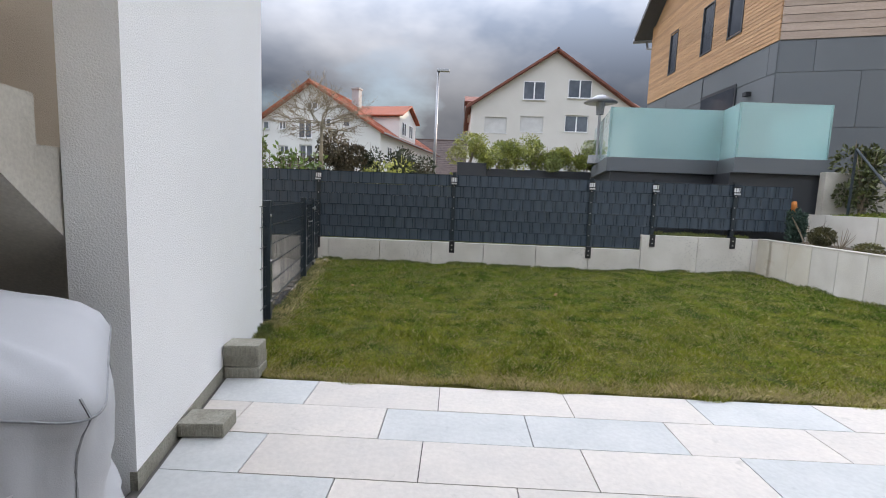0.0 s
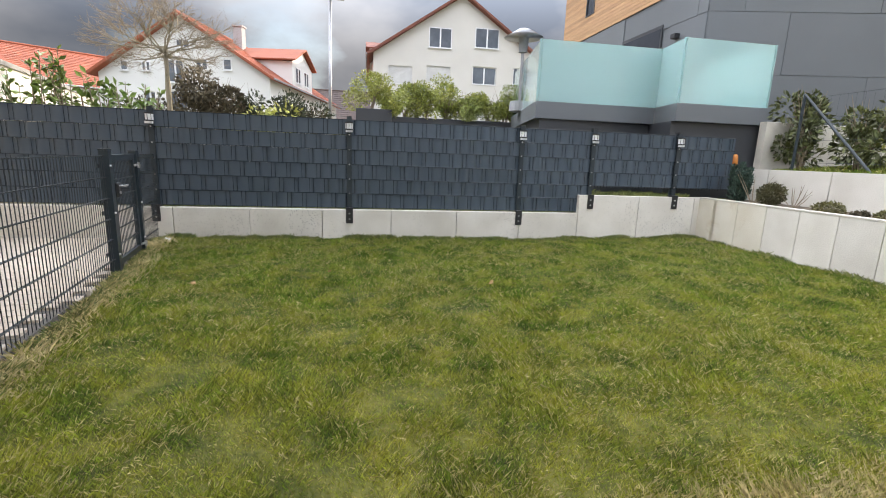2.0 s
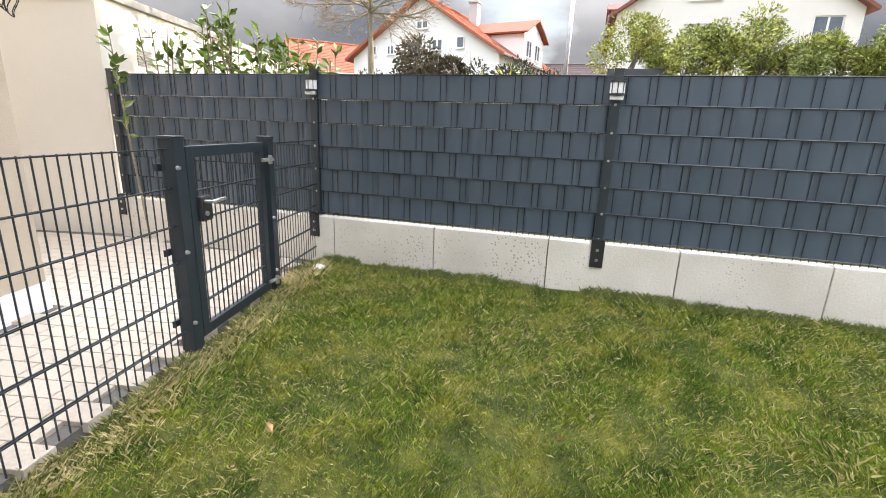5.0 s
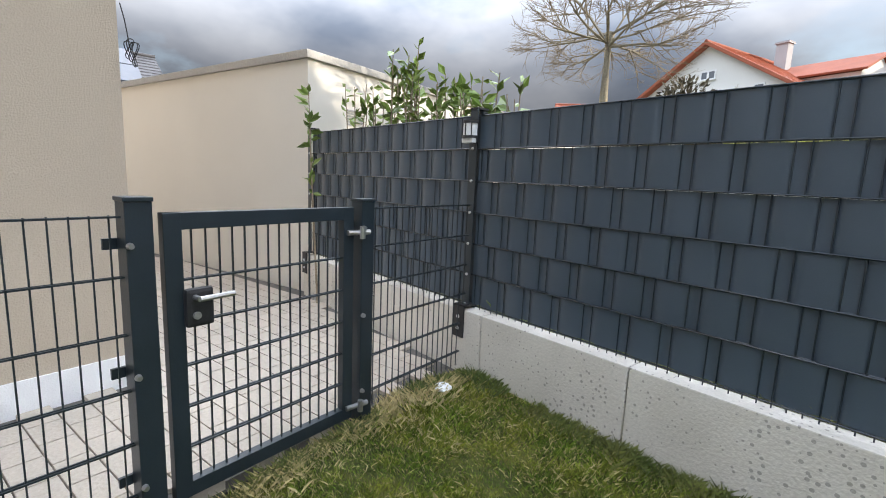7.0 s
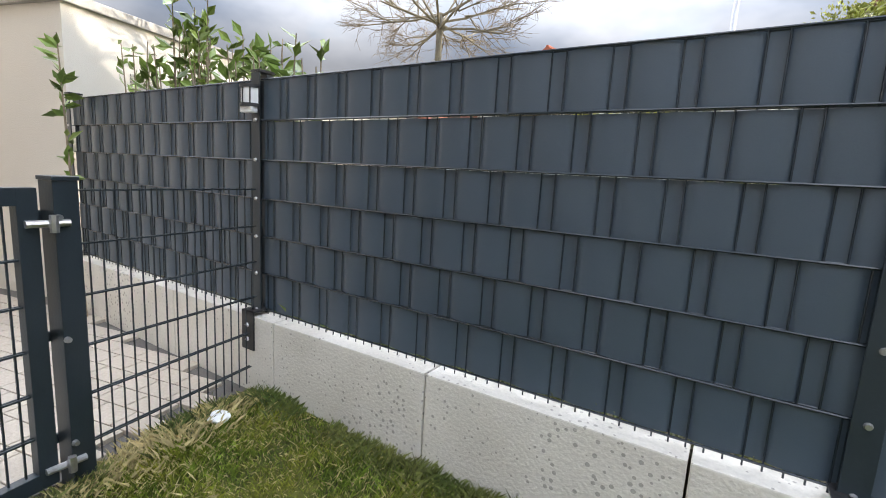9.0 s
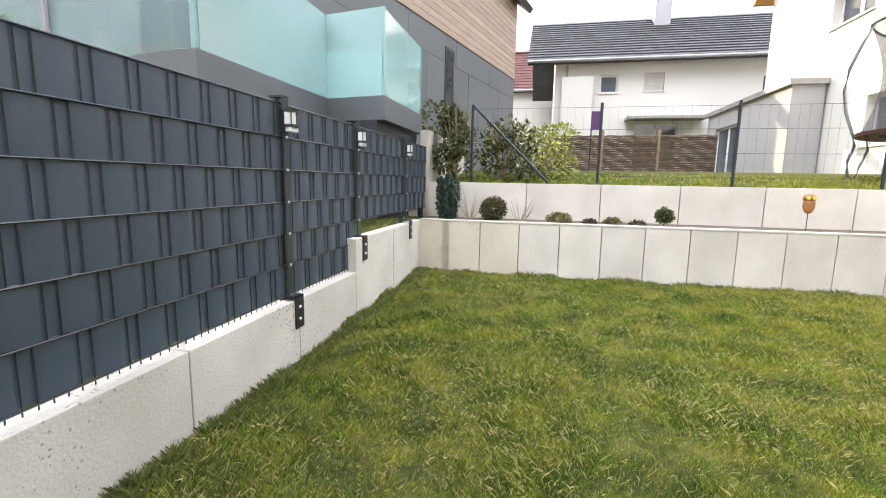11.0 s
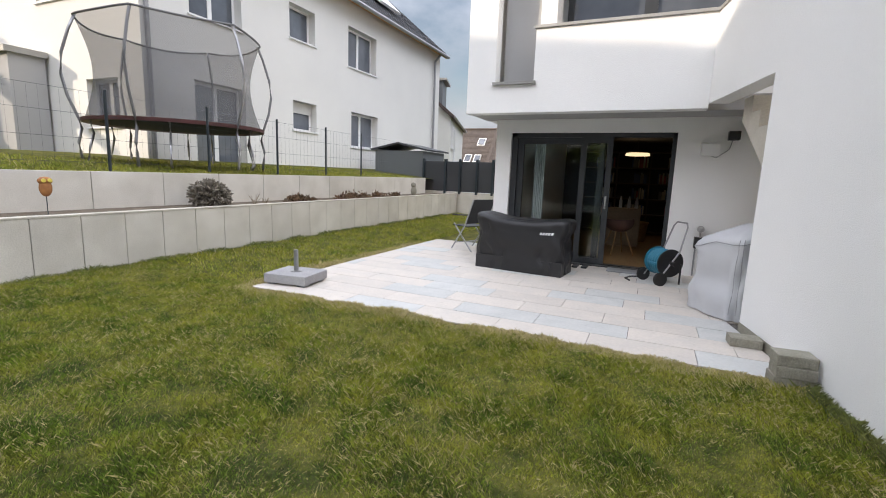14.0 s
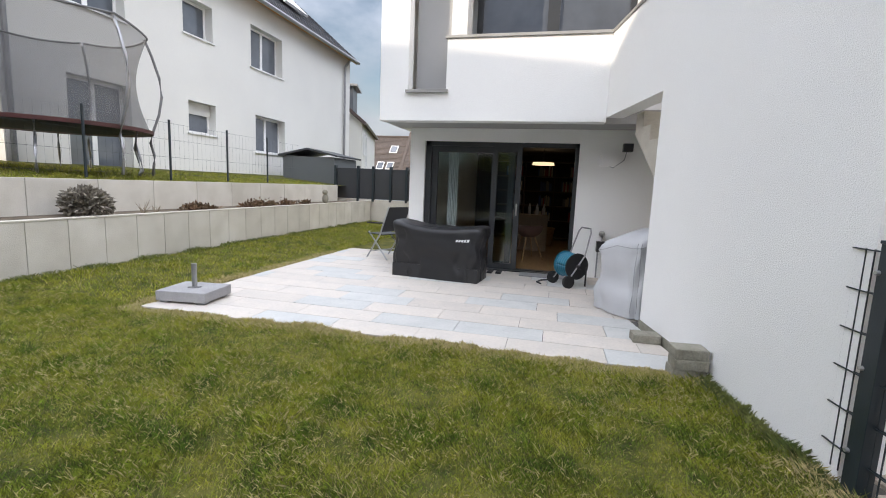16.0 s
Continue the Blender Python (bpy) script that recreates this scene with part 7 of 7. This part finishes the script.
# fittings on the wall beside the door
box_ = thing("meter_box", "small white junction box on the rendered wall", "electric box")
g = B()
box(g, 1.32, 1.55, -9.35, -9.24, 1.76, 1.93)
part("case", g, RENDER_WHITE, box_, bevel=0.006)
flood = thing("flood_light", "black outdoor floodlight with a loose cable", "lamp")
g = B()
box(g, 1.10, 1.24, -9.33, -9.20, 1.98, 2.10)
box(g, 1.14, 1.20, -9.35, -9.32, 2.02, 2.06)
part("head", g, BLACK, flood, bevel=0.008)
g = B()
sweep(g, [(1.17, -9.33, 2.0), (1.2, -9.33, 1.86), (1.35, -9.33, 1.74), (1.45, -9.33, 1.78)], 0.006, 6)
part("cable", g, GREY_PLASTIC, flood)
tap = thing("outdoor_tap", "brass garden tap on a black box beside the door", "tap")
g = B()
box(g, 1.36, 1.50, -9.35, -9.22, 0.44, 0.60)
part("valve_box", g, BLACK, tap, bevel=0.008)
g = B()
tube(g, (1.43, -9.28, 0.60), (1.43, -9.28, 0.68), 0.012)
bmesh.ops.create_uvsphere(g, u_segments=12, v_segments=8, radius=0.05, matrix=Matrix.Translation((1.43, -9.28, 0.72)))
part("tap_body", g, ZINC, tap)
g = B()
tube(g, (1.47, -9.32, 0.44), (1.47, -9.32, 0.02), 0.012)
part("pipe", g, GREY_PLASTIC, tap)
mat_ = B()
box(mat_, 1.95, 2.65, -9.30, -8.98, 0.003, 0.016)
tagged(part("door_mat", mat_, GREY_PLASTIC, bevel=0.004), "flat grey door mat before the open door", "mat")
for k, (x, y) in enumerate(((2.98, -9.12), (3.12, -9.10))):
    g = B()
    box(g, x - 0.045, x + 0.045, y - 0.13, y + 0.13, 0.003, 0.03)
    tagged(part("slipper", g, BLACK, bevel=0.012), "black slipper lying by the door", "shoe", "pair of slippers")

# in the room: shelf, table, chair, basket, ceiling lamp
sh = thing("bookshelf", "dark wooden bookshelf filled with books", "shelf")
for z in (0.05, 0.5, 0.9, 1.3, 1.7, 2.1):
    g = B()
    box(g, 0.6, 3.9, -14.98, -14.65, z, z + 0.03)
    part("shelf_board", g, WOOD_DARK, sh)
for x in (0.6, 1.4, 2.2, 3.0, 3.87):
    g = B()
    box(g, x, x + 0.03, -14.98, -14.65, 0.0, 2.13)
    part("upright", g, WOOD_DARK, sh)
rg = random.Random(3)
BOOKS = [mat("book_%s" % n_, c_, None, 0.6) for n_, c_ in (("cream", (0.5, 0.45, 0.36)), ("red", (0.3, 0.04, 0.03)), ("blue", (0.05, 0.09, 0.2)), ("grey", (0.2, 0.2, 0.2)))]
for z in (0.53, 0.93, 1.33, 1.73):
    for x0 in (0.68, 1.48, 2.28, 3.08):
        x = x0
        while x < x0 + rg.uniform(0.25, 0.6):
            w = rg.uniform(0.025, 0.05)
            g = B()
            box(g, x, x + w - 0.003, -14.9, -14.68, z + 0.001, z + rg.uniform(0.2, 0.3))
            tagged(part("book", g, BOOKS[rg.randrange(4)]), "upright book on the dark shelf", "book", "books on the shelf")
            x += w
ch = thing("dining_chair", "shell dining chair with pale wooden legs", "chair", m=frame_at(2.63, -10.9, 0, 30))
g = B()
bmesh.ops.create_uvsphere(g, u_segments=20, v_segments=12, radius=0.27, matrix=Matrix.Translation((0, 0, 0.62)) @ Matrix.Diagonal((1, 0.95, 0.72, 1)))
for v in [v for v in g.verts if v.co.z > 0.70 or (v.co.y < -0.05 and v.co.z > 0.56)]:
    g.verts.remove(v)
part("shell", g, mat("grey_felt", (0.16, 0.09, 0.075), None, 0.9), ch, smooth=True)
for sx in (-1, 1):
    for sy in (-1, 1):
        g = B()
        tube(g, (sx * 0.09, sy * 0.09, 0.44), (sx * 0.22, sy * 0.22, 0.0), 0.014, 0.010)
        part("leg", g, WICKER, ch)
bs = thing("wicker_basket", "round wicker basket on the wooden floor", "basket")
g = B()
tube(g, (2.35, -13.3, 0.0), (2.35, -13.3, 0.42), 0.17, 0.22, 18)
part("body", g, WICKER, bs)
g = B()
sweep(g, [(2.35 + 0.22 * math.cos(a), -13.3 + 0.22 * math.sin(a), 0.43) for a in [2 * math.pi * k / 20 for k in range(21)]], 0.022, 6)
part("rim", g, WICKER, bs)
sb = thing("sideboard", "low pale sideboard with bottles on it", "cabinet")
g = B()
box(g, 2.3, 2.95, -12.6, -12.2, 0.0, 0.8)
part("carcass", g, WOOD_BEAM, sb, bevel=0.006)
for k, x in enumerate((2.4, 2.55, 2.72)):
    t = thing("bottle", "small pale bottle on the sideboard", "bottle", "bottles on the sideboard")
    g = B()
    tube(g, (x, -12.4, 0.80), (x, -12.4, 0.96), 0.035, seg=12)
    tube(g, (x, -12.4, 0.96), (x, -12.4, 1.05), 0.03, 0.012, seg=12)
    part("glass", g, WHITE_PLASTIC, t)
t = thing("curtain", "white curtain hanging gathered behind the glass", "curtain")
g = B()
cv = [[g.verts.new((3.86 + 0.18 * k / 30, -9.78 + 0.025 * math.sin(k * 1.25), z)) for k in range(31)] for z in (0.03, 2.2)]
for k in range(30):
    g.faces.new((cv[0][k], cv[0][k + 1], cv[1][k + 1], cv[1][k]))
part("cloth", g, PVC, t, smooth=True)
cl = thing("ceiling_lamp", "flat round glowing pendant lamp in the room", "lamp")
g = B()
tube(g, (2.5, -13.0, 1.94), (2.5, -13.0, 2.0), 0.26, 0.24, seg=24)
GLOW = bpy.data.materials.new("lamp_glow")
GLOW.use_nodes = True
GLOW.node_tree.nodes["Principled BSDF"].inputs["Emission Color"].default_value = (1.0, 0.78, 0.5, 1)
GLOW.node_tree.nodes["Principled BSDF"].inputs["Emission Strength"].default_value = 1.0
part("diffuser", g, GLOW, cl)
g = B()
tube(g, (2.5, -13.0, 2.0), (2.5, -13.0, 2.306), 0.008)
part("cord", g, BLACK, cl)

# scrap of clear foil at the fence foot
g = B()
bmesh.ops.create_icosphere(g, subdivisions=3, radius=0.05, matrix=Matrix.Translation((0.22, -0.42, 0.085)) @ Matrix.Diagonal((1, 1, 0.45, 1)))
for v in g.verts:
    v.co += v.normal * 0.012 * noise.noise(v.co * 45)
tagged(part("plastic_scrap", g, WHITE_PLASTIC), "crumpled piece of clear plastic in the grass", "litter")
for k, (x, y) in enumerate(((1.15, -2.35), (2.35, -2.05), (0.22, -0.62), (3.9, -2.6))):
    leaf_ob = leaf_cloud("dead_leaf", 1, lambda rg, x=x, y=y: ((x, y, lawn_z(x, y) + 0.045), (1, 0.4, 0.3)), 0.07, WICKER, None, 500 + k)
    tagged(leaf_ob, "single dry brown leaf lying on the lawn", "leaf", "dry leaves on the lawn")


# ---- grass ----
def blades(name, label, pts_fn, n, h0, h1, w, material, seed, lean=0.35, level=lawn_z):
    rs = np.random.RandomState(seed)
    xy = pts_fn(rs, n)
    n = len(xy)
    zb = np.array([level(px, py) for px, py in xy]) - 0.006
    h = rs.uniform(h0, h1, n)
    az = rs.uniform(0, 2 * np.pi, n)
    cl = np.array([noise.noise(Vector((px * 2.1, py * 2.1, 3.0))) for px, py in xy])
    cl2 = np.array([noise.noise(Vector((px * 7.0, py * 7.0, 9.0))) for px, py in xy])
    h = h * np.clip(1 + 0.7 * cl + 0.5 * cl2, 0.6, 2.0)
    ld = cl * 5.0 + rs.normal(0, 1.7, n)
    ln = rs.uniform(0.15, 1.0, n) * lean * h * 2
    co = np.zeros((n, 4, 3))
    wx, wy = np.cos(az) * w / 2, np.sin(az) * w / 2
    co[:, 0] = np.stack([xy[:, 0] - wx, xy[:, 1] - wy, zb], 1)
    co[:, 1] = np.stack([xy[:, 0] + wx, xy[:, 1] + wy, zb], 1)
    mx, my = xy[:, 0] + np.cos(ld) * ln * 0.4, xy[:, 1] + np.sin(ld) * ln * 0.4
    co[:, 2] = np.stack([mx + wx * 0.7, my + wy * 0.7, zb + h * 0.62], 1)
    co[:, 3] = np.stack([xy[:, 0] + np.cos(ld) * ln, xy[:, 1] + np.sin(ld) * ln, zb + h], 1)
    me = bpy.data.meshes.new(name)
    idx = np.arange(n)[:, None] * 4
    tri = np.concatenate([idx + np.array([[0, 1, 2]]), idx + np.array([[0, 2, 3]])], 1).reshape(-1)
    me.vertices.add(n * 4)
    me.vertices.foreach_set("co", co.reshape(-1))
    me.loops.add(len(tri))
    me.loops.foreach_set("vertex_index", tri.astype(np.int32))
    me.polygons.add(n * 2)
    me.polygons.foreach_set("loop_start", (np.arange(n * 2) * 3).astype(np.int32))
    me.update()
    me.validate()
    me.materials.append(material)
    return tagged(new(name, me), label, "grass", kind="stuff")


def keep(xy):
    fx = np.interp(-xy[:, 1], [0, 0.06, 0.95, 1.935, 4.16, 4.28, 6.75, 9.4, 40], [0, 0, 0.16, 0.347, 0.735, 0.745, 1.245, 1.8, 1.8])
    ok = (xy[:, 0] > fx + 0.01) & (xy[:, 0] < 8.09) & (xy[:, 1] < -0.11)
    wob = 0.05 * np.sin(xy[:, 0] * 9) * np.sin(xy[:, 0] * 3.7 + 1)
    on = (xy[:, 1] < PATIO_Y + 0.01 + wob) & (xy[:, 0] < 6.28 + (xy[:, 1] - PATIO_Y) * 0.012 + 0.02 * np.sin(xy[:, 1] * 8))
    return xy[ok & ~on]


def lawn_pts(rs, n):
    xy = np.stack([rs.uniform(0, 8.1, n), rs.uniform(-5.6, -0.1, n)], 1)
    return keep(xy)


def straw_all(rs, n):
    xy = lawn_pts(rs, n)
    dry = np.array([noise.noise(Vector((px * 1.1, py * 1.1, 5.0))) for px, py in xy])
    return xy[dry > rs.uniform(-0.5, 0.35, len(xy))]


def strip_pts(rs, n):
    xy = np.stack([rs.uniform(5.6, 8.1, n), rs.uniform(-16, -5.5, n)], 1)
    return keep(xy)


def foot_pts(rs, n):
    a = np.stack([rs.uniform(0.05, 8.1, n), -0.115 - np.abs(rs.normal(0, 0.06, n))], 1)
    b = np.stack([8.09 - np.abs(rs.normal(0, 0.05, n // 2)), rs.uniform(-15, -0.1, n // 2)], 1)
    yw = rs.uniform(-5.5, -0.2, n // 2)
    w = np.stack([np.interp(-yw, [0, 0.06, 0.95, 1.93, 4.16, 4.28, 6.75], [0, 0, 0.16, 0.347, 0.735, 0.745, 1.245]) + 0.02 + np.abs(rs.normal(0, 0.05, n // 2)), yw], 1)
    c = np.concatenate([a, b, w])
    dens = np.array([noise.noise(Vector((p[0] * 2.7, p[1] * 2.7, 0))) for p in c])
    return keep(c[dens > -0.38])


def straw_pts(rs, n):
    y = rs.uniform(-4.4, -0.15, n)
    fx = np.interp(-y, [0, 0.06, 0.95, 1.935, 4.16, 4.28, 6.75], [0, 0, 0.16, 0.347, 0.735, 0.745, 1.245])
    return keep(np.stack([fx + 0.02 + np.abs(rs.normal(0, 0.10, n)), y], 1))


def upper_pts(rs, n):
    return np.stack([9.13 + rs.uniform(0, 1, n) ** 1.6 * 2.6, rs.uniform(-15, -0.3, n)], 1)


def upper_z(x, y):
    return 1.215 + 0.08 * min(max(x - 9.1, 0), 4.3)


def back_pts(rs, n):
    return np.stack([rs.uniform(0.0, 8.0, n), 0.03 + rs.uniform(0, 1, n) ** 1.5 * 0.6], 1)


def back_z(x, y):
    return 0.44 if x < 6.0 else 0.725


def rim_pts(rs, n):
    xy = np.stack([rs.uniform(1.0, 6.4, n), PATIO_Y + 0.01 + np.abs(rs.normal(0, 0.10, n))], 1)
    b = np.stack([6.25 + np.abs(rs.normal(0, 0.09, n // 2)), rs.uniform(-10, PATIO_Y, n // 2)], 1)
    return keep(np.concatenate([xy, b]))


blades("grass", "short uneven winter grass of the lawn", lawn_pts, 860000, 0.011, 0.034, 0.0025, BLADE, 1, 0.5)
blades("grass_tips", "longer thin grass blades standing over the lawn", lawn_pts, 190000, 0.022, 0.048, 0.0018, BLADE_TIP, 8, 0.45)
blades("grass_straw", "thin dead straw blades lying in the lawn", straw_all, 90000, 0.016, 0.038, 0.0018, STRAW, 9, 0.9)
blades("far_grass", "short winter grass beside the patio", strip_pts, 50000, 0.022, 0.055, 0.007, BLADE, 2, 0.5)
blades("wall_grass", "longer dark grass tufts along the wall feet", foot_pts, 16000, 0.020, 0.072, 0.0026, BLADE_LONG, 3, 0.55)
blades("upper_grass", "short yellowish grass along the edge of the raised lawn", upper_pts, 40000, 0.02, 0.06, 0.006, BLADE, 6, 0.5, upper_z)
blades("back_grass", "tufts of grass behind the fence foot", back_pts, 16000, 0.02, 0.085, 0.004, BLADE_LONG, 7, 0.5, back_z)
blades("dry_fringe", "dry straw-coloured grass along the wire fence", straw_pts, 7500, 0.02, 0.065, 0.0026, STRAW, 4, 0.6)
blades("patio_fringe", "yellowed grass fringe along the patio edge", rim_pts, 16000, 0.02, 0.05, 0.004, STRAW, 5, 0.5)
